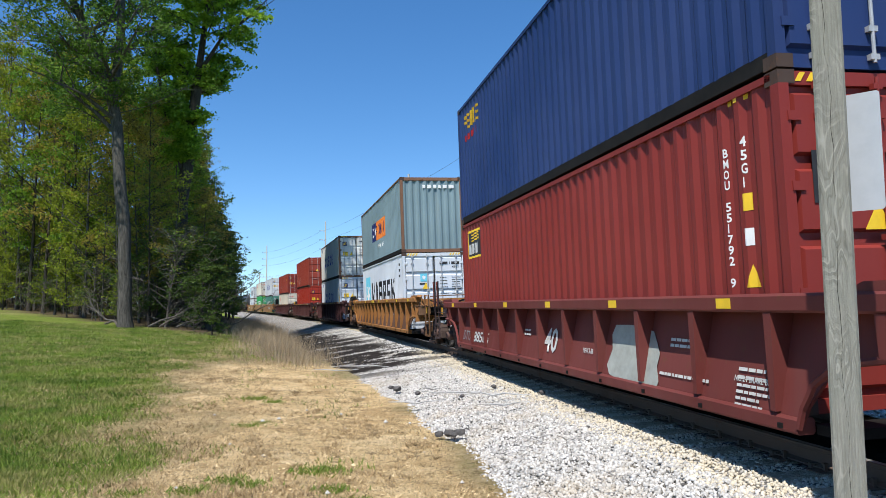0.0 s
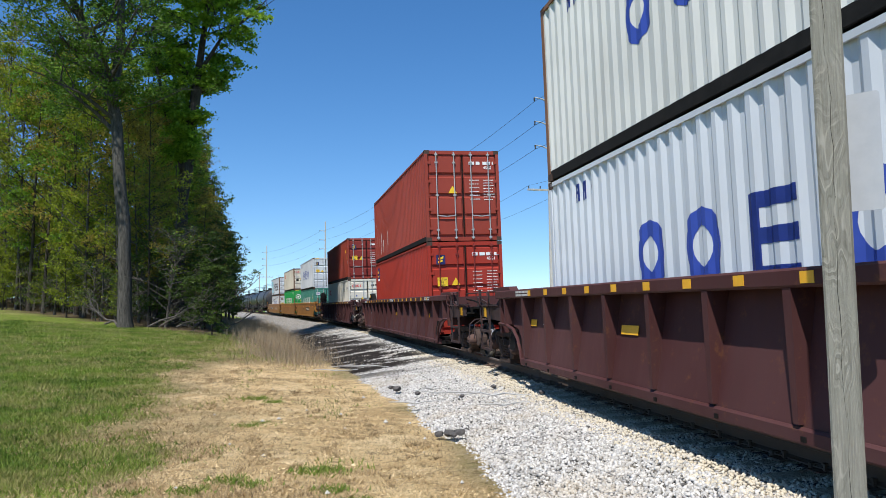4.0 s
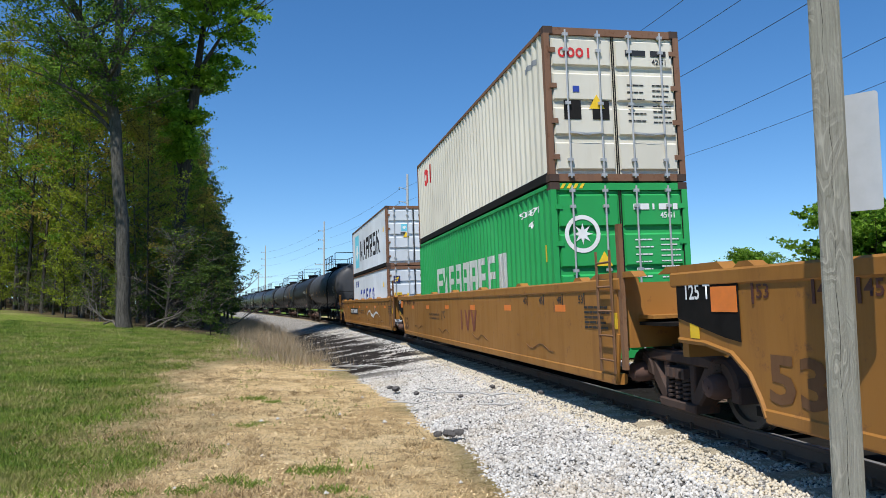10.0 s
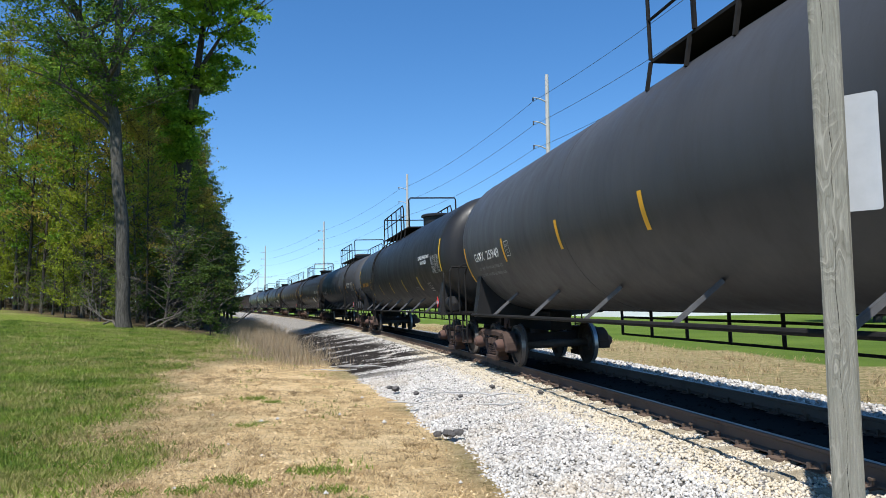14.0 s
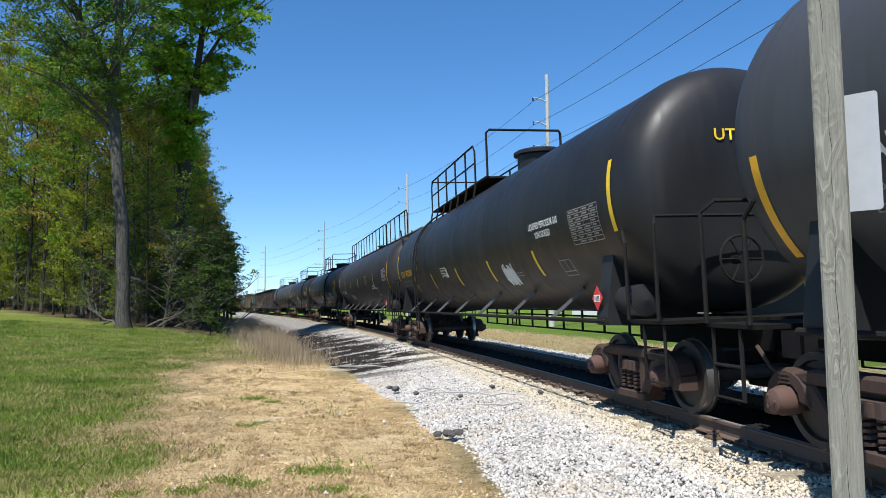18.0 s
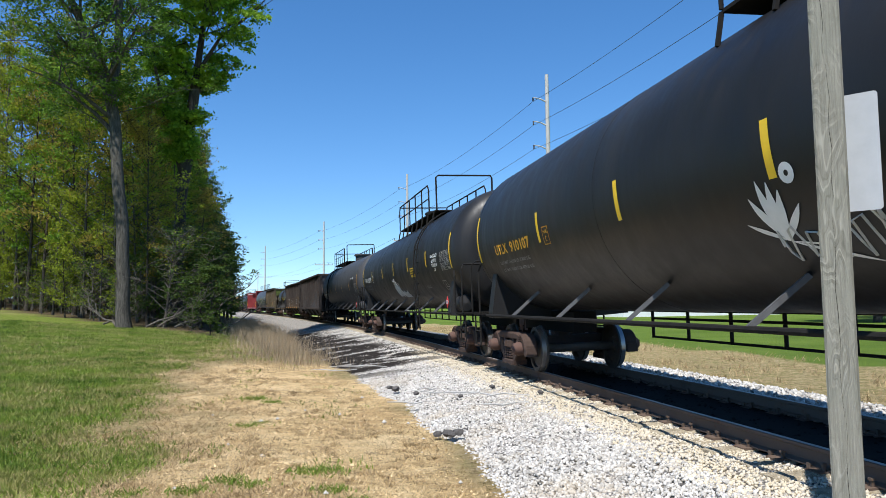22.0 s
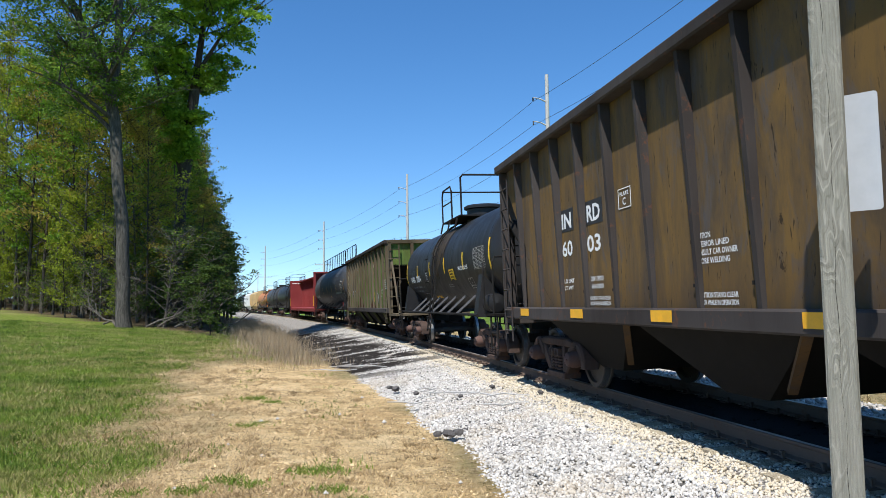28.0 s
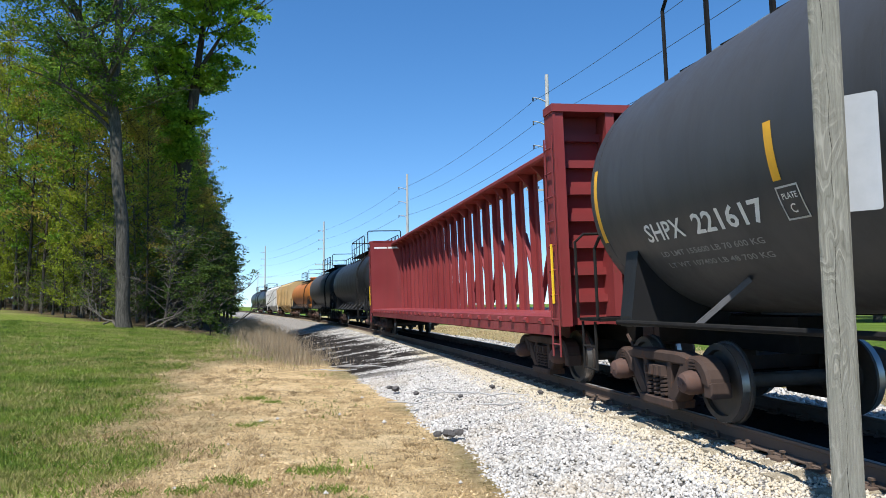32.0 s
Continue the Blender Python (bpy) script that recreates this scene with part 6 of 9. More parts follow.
def door_notes(c, H, dark, code, seed, logo=None):
    """Rows of writing on the right door, the size code, and a maker's plate on the left one."""
    ink = M["black"] if dark else M["white"]
    end_bars(c, 0.22, H - 0.36, 0.42, 1, 0.10, 0.0, ink, seed, 1.2)
    end_bars(c, 0.68, H - 0.36, 0.42, 1, 0.10, 0.0, ink, seed + 1, 1.2)
    end_text(c, code, 0.70, H - 0.60, 0.10, ink, 0.26)
    end_bars(c, 0.22, H - 0.95, 0.34, 6, 0.022, 0.10, ink, seed + 2, 3)
    end_bars(c, 0.68, H - 0.95, 0.38, 8, 0.020, 0.07, ink, seed + 3, 4)
    if logo == "navy":
        end_rect(c, -0.95, -0.66, H - 0.72, H - 0.42, M["navy"], "maker_plate")
        put("maker_mark", Geo().prism_x([(-0.90, H - 0.52), (-0.72, H - 0.46), (-0.72, H - 0.53), (-0.86, H - 0.58)], CL / 2 + 0.005, CL / 2 + 0.007).prism_x([(-0.90, H - 0.62), (-0.75, H - 0.57), (-0.75, H - 0.63), (-0.90, H - 0.68)], CL / 2 + 0.005, CL / 2 + 0.007), M["yellow"], c)
        end_rect(c, -0.93, -0.60, H - 1.40, H - 1.13, M["yellow"], "caution_label")
        end_text(c, "CAUTION", -0.91, H - 1.22, 0.06, M["black"], 0.28, CL / 2 + 0.006)
        end_text(c, "96", -0.83, H - 1.31, 0.06, M["black"], 0.10, CL / 2 + 0.006)
        end_text(c, "HIGH", -0.85, H - 1.39, 0.055, M["black"], 0.16, CL / 2 + 0.006)
    if logo == "star":
        end_rect(c, -0.55, -0.28, H - 1.1, H - 0.80, M["cyan"], "maker_plate")
        g = star(Geo(), 0, 0, 0, 0.11)
        g.v = [(CL / 2 + 0.006, -0.415 + x, H - 0.95 + z) for x, y, z in g.v]
        put("star_mark", g, M["white"], c)
        end_bars(c, -0.58, H - 1.16, 0.34, 1, 0.06, 0, M["black"], seed + 5, 1.1)
    if logo == "red":
        on_end(blocks(c, -0.98, 0, H - 0.52, 0.62, 0.17, "oooi", M["red_l"], "maker_mark", 0.9), CL / 2 + 0.004)
        end_bars(c, -0.75, H - 1.0, 0.12, 1, 0.10, 0, M["blue_l"], seed, 1)
    t = Geo().prism_x([(-0.48, H - 1.38), (-0.20, H - 1.38), (-0.34, H - 1.14)], CL / 2 + 0.004, CL / 2 + 0.006)
    put("warning_triangle", t, M["yellow"], c, "yellow warning triangle")


def hazard_band(c, H, y):
    """Yellow and black slanted stripes at a top corner of the end."""
    for i in range(4):
        a = y + i * 0.11
        put("hazard_stripe", Geo().prism_x([(a, H - 0.10), (a + 0.055, H - 0.10), (a + 0.105, H - 0.02), (a + 0.05, H - 0.02)], CL / 2 - 0.009, CL / 2 - 0.005), M["yellow"], c)


# leading stack
rect(c0a, -5.60, -4.34, 2.02, 2.68, M["yellow"], "maker_plate_edge")
drape(put("maker_plate", Geo().add([(-5.53, -1.225, 2.07), (-4.41, -1.225, 2.07), (-4.41, -1.225, 2.63), (-5.53, -1.225, 2.63)], [(0, 1, 2, 3)]), M["black"], c0a)).location.y -= 0.002
for i in range(3):
    g = Geo().add([(-5.3, -1.23, 2.40 + i * 0.07), (-4.5, -1.23, 2.44 + i * 0.07), (-4.5, -1.23, 2.48 + i * 0.07), (-5.3, -1.23, 2.42 + i * 0.07)], [(0, 1, 2, 3)])
    drape(put("maker_ray", g, M["yellow"], c0a)).location.y -= 0.004
drape(blocks(c0a, -5.4, -1.23, 2.12, 0.9, 0.24, "bhb", M["white"], "maker_mark")).location.y -= 0.004


def down(c, body, x, z, h, pitch, mat):
    """Writes body down a container's side, one character under the other."""
    for i, ch in enumerate(body):
        if ch != " ":
            drape(letter(c, ch, x, -1.22, z - i * pitch - h, h, mat, h * (0.62 if ch not in "1I" else 0.25), 0.03))


down(c0a, "BMOU 551792 9", 5.22, 2.39, 0.085, 0.103, M["white"])
down(c0a, "45G1", 5.50, 2.45, 0.095, 0.125, M["white"])
rect(c0a, 5.49, 5.59, 1.76, 1.92, M["yellow"], "caution_label")
rect(c0a, 5.49, 5.58, 1.44, 1.60, M["white"], "small_label")
flat(c0a, "warning_triangle", [(5.47, 1.06), (5.63, 1.06), (5.55, 1.27)], M["yellow"], "yellow warning triangle")
door_notes(c0a, HC, False, "45G1", 3)
hazard_band(c0a, HC, -1.05)
for i in range(3):
    rect(c0a, 5.3 + i * 0.13, 5.36 + i * 0.13, 2.78, 2.83, M["yellow"], "hazard_stripe")
end_rect(c0a, -0.95, -0.35, 1.75, 2.2, M["black"], "maker_plate")
on_end(blocks(c0a, -0.88, 0, 1.82, 0.48, 0.16, "bhbe", M["white"], "maker_mark"), CL / 2 + 0.006)
end_rect(c0a, -0.85, -0.45, 2.04, 2.12, M["yellow"], "maker_ray", CL / 2 + 0.005)
drape(blocks(c0b, -5.55, -1.22, 2.22, 1.45, 0.36, "hehe", M["yellow"], "wide_mark", 0.92))
wide_mark(c0b, -5.5, -4.1, 1.95, 2.10, "ibbi", M["red_l"])
door_notes(c0b, HC, False, "45G1", 9)

# grey stack
rect(c1b, -2.03, -0.67, 1.06, 1.92, M["navy"], "blue_panel")
rect(c1b, -0.67, 2.0, 1.06, 1.92, M["orange"], "orange_panel")
drape(blocks(c1b, -1.9, -1.225, 1.28, 1.1, 0.45, "oio", M["white"], "wide_mark")).location.y -= 0.002
drape(blocks(c1b, -0.7, -1.225, 1.25, 2.5, 0.5, "hioioii", M["navy"], "wide_mark")).location.y -= 0.002
wide_mark(c1b, -0.55, 1.5, 0.64, 0.84, "vvvhoiooh", M["white"])
end_bars(c1b, -0.35, HC - 0.30, 1.3, 1, 0.13, 0, M["white"], 4, 6)
rect(c1a, -4.85, -3.28, 0.55, 2.36, M["cyan"], "blue_panel")
drape(put("star_mark", star(Geo(), -4.06, -1.23, 1.5, 0.66), M["white"], c1a)).location.y -= 0.002
bold_mark(c1a, -2.68, 4.35, 0.86, 2.02, "mahrsk", M["black"])
triangle(c1a, 5.3, 0.95, 0.26)
for i in range(3):
    rect(c1a, 5.05, 5.45, 2.45 - i * 0.22, 2.55 - i * 0.22, M["black"], "lettering")
door_notes(c1a, HC, True, "45G1", 13, "star")
hazard_band(c1a, HC, -1.05)
hazard_band(c1a, HC, 0.62)

# white pair
for c, dark in ((c2a, True), (c2b, True)):
    bold_mark(c, -3.05, 2.6, 1.1, 1.9, "ooeoo", M["blue_l"], 0.62)
    wide_mark(c, -5.0, -4.2, 2.42, 2.68, "hhi", M["blue_l"])
    triangle(c, 5.15, 2.05, 0.22)
    rect(c, 5.35, 5.55, 1.2, 1.6, M["yellow"], "caution_label")
    rect(c, 5.38, 5.52, 2.0, 2.4, M["grey_l"], "lettering")
    door_notes(c, HC, True, "45G1", 17 if c is c2a else 23, "navy")
    hazard_band(c, HC, -1.05)
    hazard_band(c, HC, 0.62)

# red pair
rect(c3a, -5.48, -5.05, 2.14, 2.64, M["navy"], "maker_plate")
drape(put("maker_mark", Geo().add([(-5.45, -1.225, 2.45), (-5.1, -1.225, 2.58), (-5.1, -1.225, 2.50), (-5.4, -1.225, 2.38)], [(0, 1, 2, 3)]), M["yellow"], c3a)).location.y -= 0.002
drape(put("maker_mark", Geo().add([(-5.45, -1.225, 2.25), (-5.2, -1.225, 2.36), (-5.2, -1.225, 2.28), (-5.5, -1.225, 2.18)], [(0, 1, 2, 3)]), M["yellow"], c3a)).location.y -= 0.002
rect(c3a, -5.48, -5.05, 2.05, 2.14, M["white"], "maker_name")
door_notes(c3a, HC, False, "45G1", 31, "navy")
down(c3b, "EDON", -5.5, 1.75, 0.20, 0.25, M["white"])
rr = random.Random(4)
for i in range(14):
    x, z = rr.uniform(-4.9, -2.0), rr.uniform(0.25, 0.8)
    rect(c3b, x, x + rr.uniform(0.02, 0.05), z, z + rr.uniform(0.2, 0.7), M["offwhite"], "scuff")
door_notes(c3b, HC, False, "45G1", 37)

# red over cream
bold_mark(c4a, -5.2, -3.85, 1.68, 2.16, "oo", M["red_l"])
drape(letter(c4a, "COL 459251", 4.8, -1.22, 1.98, 0.12, M["grey_l"], 0.92))
drape(letter(c4a, "42", 5.25, -1.22, 1.80, 0.12, M["grey_l"], 0.24))
rect(c4a, 5.56, 5.68, 1.50, 1.66, M["yellow"], "caution_label")
rect(c4a, 5.30, 5.40, 1.5, 1.66, M["grey_l"], "small_label")
door_notes(c4a, ST, True, "42G1", 41, "red")
rect(c4b, -5.40, -5.10, 1.9, 2.3, M["navy"], "maker_plate")
triangle(c4b, 4.95, 1.72, 0.2)
down(c4b, "05041845", 5.28, 1.78, 0.10, 0.118, M["white"])
rect(c4b, 5.52, 5.64, 1.30, 1.48, M["yellow"], "caution_label")
rect(c4b, 5.54, 5.64, 1.02, 1.18, M["white"], "small_label")
door_notes(c4b, ST, False, "42G1", 43, "navy")

# grey over sea-green
bold_mark(c5b, -3.15, 2.38, 1.04, 1.93, "ooeoo", M["blue_l"], 0.62)
wide_mark(c5b, -4.85, -3.8, 2.40, 2.68, "hhi", M["blue_l"])
triangle(c5b, 4.9, 2.0, 0.24)
door_notes(c5b, HC, True, "45G1", 47, "navy")
hazard_band(c5b, HC, -1.05)
hazard_band(c5b, HC, 0.62)
bold_mark(c5a, -3.5, -1.0, 0.95, 1.78, "ohiih", M["white"])
bold_mark(c5a, -0.6, 3.05, 0.95, 1.78, "ehihhiho", M["white"])
triangle(c5a, 4.87, 1.62, 0.21)
rect(c5a, 5.10, 5.20, 1.62, 1.78, M["white"], "small_label")
drape(letter(c5a, "CCL 5190", 4.66, -1.22, 2.03, 0.10, M["white"], 0.72))
drape(letter(c5a, "461", 4.86, -1.22, 1.89, 0.10, M["white"], 0.27))
door_notes(c5a, ST, False, "42G1", 53)
end_rect(c5a, -0.95, -0.6, ST - 0.62, ST - 0.38, M["white"], "maker_plate")
on_end(blocks(c5a, -0.92, 0, ST - 0.59, 0.28, 0.18, "oh", M["blue_l"], "maker_mark"), CL / 2 + 0.006)

# cream over green
bold_mark(c6b, -4.95, -3.6, 1.68, 2.24, "oi", M["red_l"])
rect(c6b, 5.0, 5.6, 2.1, 2.2, M["grey_l"], "lettering")
door_notes(c6b, ST, True, "42G1", 59, "red")
for y in (-0.92, -0.42):
    end_rect(c6b, y, y + 0.3, ST - 1.56, ST - 1.24, M["steel_dark"], "dark_plate")
bold_mark(c6a, -3.42, 3.6, 1.1, 1.95, "evehhheeb", M["white"])
drape(letter(c6a, "1908874", 4.2, -1.22, 2.48, 0.12, M["white"], 1.3))
drape(letter(c6a, "45", 4.9, -1.22, 2.26, 0.12, M["white"], 0.3))
rect(c6a, 5.62, 5.78, 1.62, 1.9, M["yellow"], "caution_label")
door_notes(c6a, HC, False, "45G1", 61)
g = Geo()
ring(g, 0, 0, 0, 0.62, 0.62, 0.07, 26)
star(g, 0, 0, 0, 0.18, 8)
g.v = [(CL / 2 + 0.004, -0.70 + x, HC - 0.85 + z) for x, y, z in g.v]
put("round_mark", g, M["white"], c6a)
hazard_band(c6a, HC, -1.05)

# grey pair
rect(c7b, -4.84, -3.25, 0.43, 2.23, M["cyan"], "blue_panel")
drape(put("star_mark", star(Geo(), -4.05, -1.23, 1.33, 0.62), M["white"], c7b)).location.y -= 0.002
bold_mark(c7b, -2.68, 4.35, 0.72, 1.80, "mahrsk", M["black"])
triangle(c7b, 5.3, 1.55, 0.24)
door_notes(c7b, ST, True, "42G1", 67, "star")
bold_mark(c7a, -3.05, 2.6, 1.05, 1.8, "ooeoo", M["blue_l"], 0.62)
wide_mark(c7a, -4.85, -3.7, 1.95, 2.28, "hhi", M["blue_l"])
triangle(c7a, 4.99, 1.74, 0.24)
down(c7a, "CBHU", 5.35, 2.2, 0.10, 0.125, M["black"])
rect(c7b, 5.08, 5.18, 0.55, 0.8, M["yellow"], "caution_label")
door_notes(c7a, ST, True, "42G1", 71, "navy")


# ---- writing on the well cars ----
def sign_board(car, x, z, w, h, body, mat_b, mat_l, y=-1.485):
    b = put("number_board", Geo().box(x, x + w, y - 0.006, y, z, z + h), mat_b, car, "black number board")
    letter(b, "DTTX", x + 0.10, y - 0.012, z + h * 0.20, h * 0.62, mat_l, w * 0.29, 0.05)
    letter(b, body, x + w * 0.38, y - 0.012, z + h * 0.20, h * 0.62, mat_l, w * 0.55, 0.05)


Y = -1.486
for (car, uc), x, cap, bx in ((W5, 0.275, "B", -0.43), (W7, -3.76, "A", -0.10)):
    sign_board(car, x, 0.84, 3.26, 0.32, "765695", M["black"], M["white"], Y + 0.001)
    letter(car, cap, bx, Y, 0.96, 0.19, M["black"], 0.17, 0.04)
letter(W6[0], "C", -1.15, Y, 0.96, 0.19, M["black"], 0.17, 0.04)
for (car, uc), x in ((W5, -2.75), (W6, -3.15), (W7, 0.45)):
    letter(car, "LD LMT 118,800 PER UNIT", x, Y, 1.00, 0.06, M["black"], 1.5)
    letter(car, "20 FT CONTAINER LIMIT 57,500 EACH", x + 0.05, Y, 0.90, 0.05, M["black"], 1.4)
    for q in ((x + 1.75, x + 1.76, 0.90, 1.12), (x + 1.93, x + 1.94, 0.90, 1.12), (x + 1.75, x + 1.94, 0.89, 0.90), (x + 1.75, x + 1.94, 1.12, 1.13)):
        put("stencil_frame", Geo().box(q[0], q[1], Y - 0.003, Y, q[2], q[3]), M["black"], car)
dull_red = plain("dark_oxide_letters", (0.075, 0.022, 0.014), 0.6)
faded_red = plain("faded_red_mark", (0.20, 0.055, 0.03), 0.6)
blocks(W6[0], 0.64, Y, 0.72, 1.72, 0.46, "ivv", faded_red, "wide_mark", 0.9)
for (car, uc), ua, ub in ((W5, 4.6, 23.9), (W6, 25.4, 43.6), (W7, 45.1, 63.6)):
    e, f = uc - ua, uc - ub
    for k, n in enumerate(("53", "48", "45", "40")):
        letter(car, n, e - 1.2 - k * 0.8, Y, 1.30, 0.11, M["black"], 0.17)
        put("length_tick", Geo().box(e - 1.0 - k * 0.8, e - 0.975 - k * 0.8, Y - 0.003, Y, 1.28, 1.44), M["black"], car)
        letter(car, n, f + 1.36 + 0.1524 * (53 - int(n)), Y, 1.33, 0.12, dull_red, 0.18)
        put("length_tick", Geo().box(f + 1.30 + 0.1524 * (53 - int(n)), f + 1.335 + 0.1524 * (53 - int(n)), Y - 0.003, Y, 1.28, 1.46), dull_red, car)
    bars(car, e - 1.0, Y, 1.26, 0.8, 5, 0.03, 0.035, M["black"], "lettering", 0.3, 7, 4)
    letter(car, "HIGH TREAD COND. SHOES", f + 0.22, Y, 1.40, 0.05, dull_red, 0.85)
    letter(car, "NO. 24 BRAKE BEAMS", f + 0.22, Y, 1.31, 0.05, dull_red, 0.64)
    bars(car, f + 0.22, Y, 1.26, 0.45, 1, 0.045, 0.04, dull_red, "lettering", 0.1, 9, 3)
    bars(car, f + 0.22, Y, 1.18, 0.88, 1, 0.045, 0.04, dull_red, "lettering", 0.1, 9, 6)
    put("yellow_label", Geo().box(e - 0.15, e + 0.0, Y - 0.003, Y, 0.98, 1.18), M["yellow"], car, "small yellow label")
    put("yellow_label", Geo().box(f + 0.24, f + 0.41, Y - 0.003, Y, 0.95, 1.14), M["yellow"], car, "small yellow label")
    letter(car, "53", f + 1.45, Y, 0.50, 0.38, PAINT["end_tan"], 0.72, 0.04)
    put("chord_line", Geo().box(e - 4.6, e - 0.4, Y - 0.004, Y, 1.515, 1.53), PAINT["end_tan"], car)
    for k in range(4):
        x = f + 3.5 + k * (e - f - 7.0) / 3
        put("scratch", Geo().tube([(x + 0.16 * i, Y - 0.001, 0.62 + 0.05 * math.sin(i * 1.1 + k)) for i in range(9)], 0.006, 4), PAINT["end_tan"], car, "long thin scratch in the paint")
for (car, uc), u0 in ((W6, 25.62), (W7, 45.35)):
    ladder(car, uc - u0 - 0.2, uc - u0 + 0.2, -1.54, 0.45, 1.95, 5, PAINT["end_tan"], "side_ladder")
    put("ladder_post", Geo().beam((uc - u0 + 0.32, -1.46, 0.5), (uc - u0 + 0.32, -1.46, 2.25), 0.05, 0.09, (1, 0, 0)), PAINT["end_tan"], car)
    put("joint_cover", Geo().box(uc - u0 - 0.3, uc - u0 + 0.9, -1.2, 1.2, 1.02, 1.06), PAINT["under"], car)
for car, uc, u0 in ((*W5, 23.79), (*W6, 43.5)):
    x = uc - u0
    put("end_shroud", Geo().prism_y([(x - 0.1, 1.14), (x - 0.1, 1.54), (x + 1.0, 1.54), (x + 1.0, 0.95), (x + 0.75, 0.98)], Y - 0.006, Y), PAINT["under"], car, "black shroud plate at the joint")
    letter(car, "125 T", x + 0.05, Y - 0.010, 1.33, 0.15, M["white"], 0.5, 0.03)
    put("orange_plate", Geo().box(x + 0.56, x + 0.98, Y - 0.012, Y - 0.007, 1.21, 1.44), M["orange"], car, "orange plate")
spray = plain("worn_white_spray", (0.62, 0.61, 0.58), 0.7, 0, 0.2, 9)


def stroke(parent, pts, mat, y, name="spray_stroke"):
    """A brush stroke of changing width on a side, from (x, z, half its width)."""
    g = Geo()
    v = []
    for x, z, w in pts:
        v += [(x, y, z - w), (x, y, z + w)]
    g.add(v, [(2 * i, 2 * i + 2, 2 * i + 3, 2 * i + 1) for i in range(len(pts) - 1)])
    return put(name, g, mat, parent, "white sprayed stroke")


stroke(W7[0], [(2.9, 0.80, 0.01), (3.3, 0.95, 0.03), (3.65, 1.05, 0.04), (4.0, 1.02, 0.05), (4.3, 0.90, 0.04), (4.6, 0.86, 0.05), (4.95, 0.82, 0.03), (5.15, 0.80, 0.01)], spray, Y - 0.002)
stroke(W7[0], [(4.75, 0.76, 0.01), (5.1, 0.82, 0.04), (5.4, 0.90, 0.05), (5.7, 0.97, 0.05), (6.1, 0.98, 0.04), (6.5, 0.90, 0.02), (6.9, 0.78, 0.01)], spray, Y - 0.004)
stroke(W7[0], [(4.85, 0.62, 0.01), (5.05, 0.80, 0.03), (5.3, 1.0, 0.03), (5.48, 1.25, 0.02), (5.55, 1.45, 0.008)], spray, Y - 0.006)
for k in range(6):
    stroke(W7[0], [(4.2 + k * 0.13, 0.92 - k * 0.01, 0.01), (4.36 + k * 0.13, 0.84 - k * 0.012, 0.025), (4.5 + k * 0.13, 0.78 - k * 0.01, 0.006)], spray, Y - 0.007)
R = -1.292
car, uc = W0
letter(car, "40", 0.40, R, 0.56, 0.36, M["offwhite"], 0.56, 0.03)
letter(car, "88505", -4.35, R, 0.48, 0.22, M["offwhite"], 1.3, 0.02)
letter(car, "DTTX", -5.35, R, 0.48, 0.22, M["grey_l"], 0.85, 0.0)
letter(car, "NEW 3-88", 2.0, R, 0.62, 0.07, M["offwhite"], 0.35)
bars(car, 4.35, R, 0.92, 0.62, 2, 0.03, 0.03, M["offwhite"], "lettering", 0.2, 3, 5)
letter(car, "NO.24 BRAKE BEAM", 5.55, R - 0.002, 0.60, 0.05, M["offwhite"], 0.6)
bars(car, 5.6, R, 0.72, 0.5, 2, 0.03, 0.04, M["offwhite"], "lettering", 0.3, 6, 4)
bars(car, 5.6, R, 0.58, 0.5, 4, 0.025, 0.03, M["offwhite"], "lettering", 0.4, 7, 4)
bars(car, 4.2, R, 0.56, 1.0, 1, 0.03, 0.03, M["offwhite"], "lettering", 0.1, 8, 12)
bars(car, -0.7, R, 0.86, 0.35, 2, 0.03, 0.04, M["offwhite"], "lettering", 0.1, 9, 3)
grey_spray = plain("grey_spray", (0.33, 0.34, 0.30), 0.6, 0, 0.2)
blob = Geo().prism_y([(2.85, 0.52), (2.95, 0.42), (3.3, 0.36), (3.7, 0.33), (4.15, 0.33), (4.2, 0.45), (4.12, 0.6), (4.15, 0.74), (4.05, 0.86), (3.95, 0.97), (3.65, 1.02), (3.3, 1.03), (2.95, 1.02), (2.88, 0.9), (2.95, 0.72)], R - 0.003, R)
pb = put("spray_blob", blob, grey_spray, car, "large pale grey sprayed shape")
for pts in ([(2.95, 0.70), (3.0, 0.86), (3.2, 0.93), (3.36, 0.88), (3.30, 0.76), (3.15, 0.74), (3.05, 0.80)], [(3.40, 0.80), (3.50, 0.92), (3.66, 0.93), (3.70, 0.80), (3.58, 0.74)], [(3.0, 0.60), (3.2, 0.52), (3.42, 0.56), (3.52, 0.68), (3.40, 0.70)], [(3.6, 0.66), (3.8, 0.60), (3.96, 0.70), (3.9, 0.84)], [(3.3, 0.42), (3.6, 0.44), (3.9, 0.52), (4.08, 0.48)]):
    put("spray_line", Geo().tube([(x, R - 0.004, z) for x, z in pts], 0.012, 5), M["black"], pb)
letter(W1[0], "20", 4.1, R, 1.06, 0.12, M["grey_l"], 0.2)
letter(W1[0], "40", 4.1, R, 0.90, 0.12, M["grey_l"], 0.2)
letter(W1[0], "DTTX 658059", -0.38, -1.506, 1.43, 0.07, M["black"], 0.85)
put("reflector", Geo().box(-0.85, -0.42, -1.506, -1.50, 1.41, 1.52), M["yellow"], W1[0], "yellow reflector plate")
letter(W1[0], "NON-INTERCHANGE CAR", -1.5, -1.506, 1.48, 0.035, M["black"], 0.6)
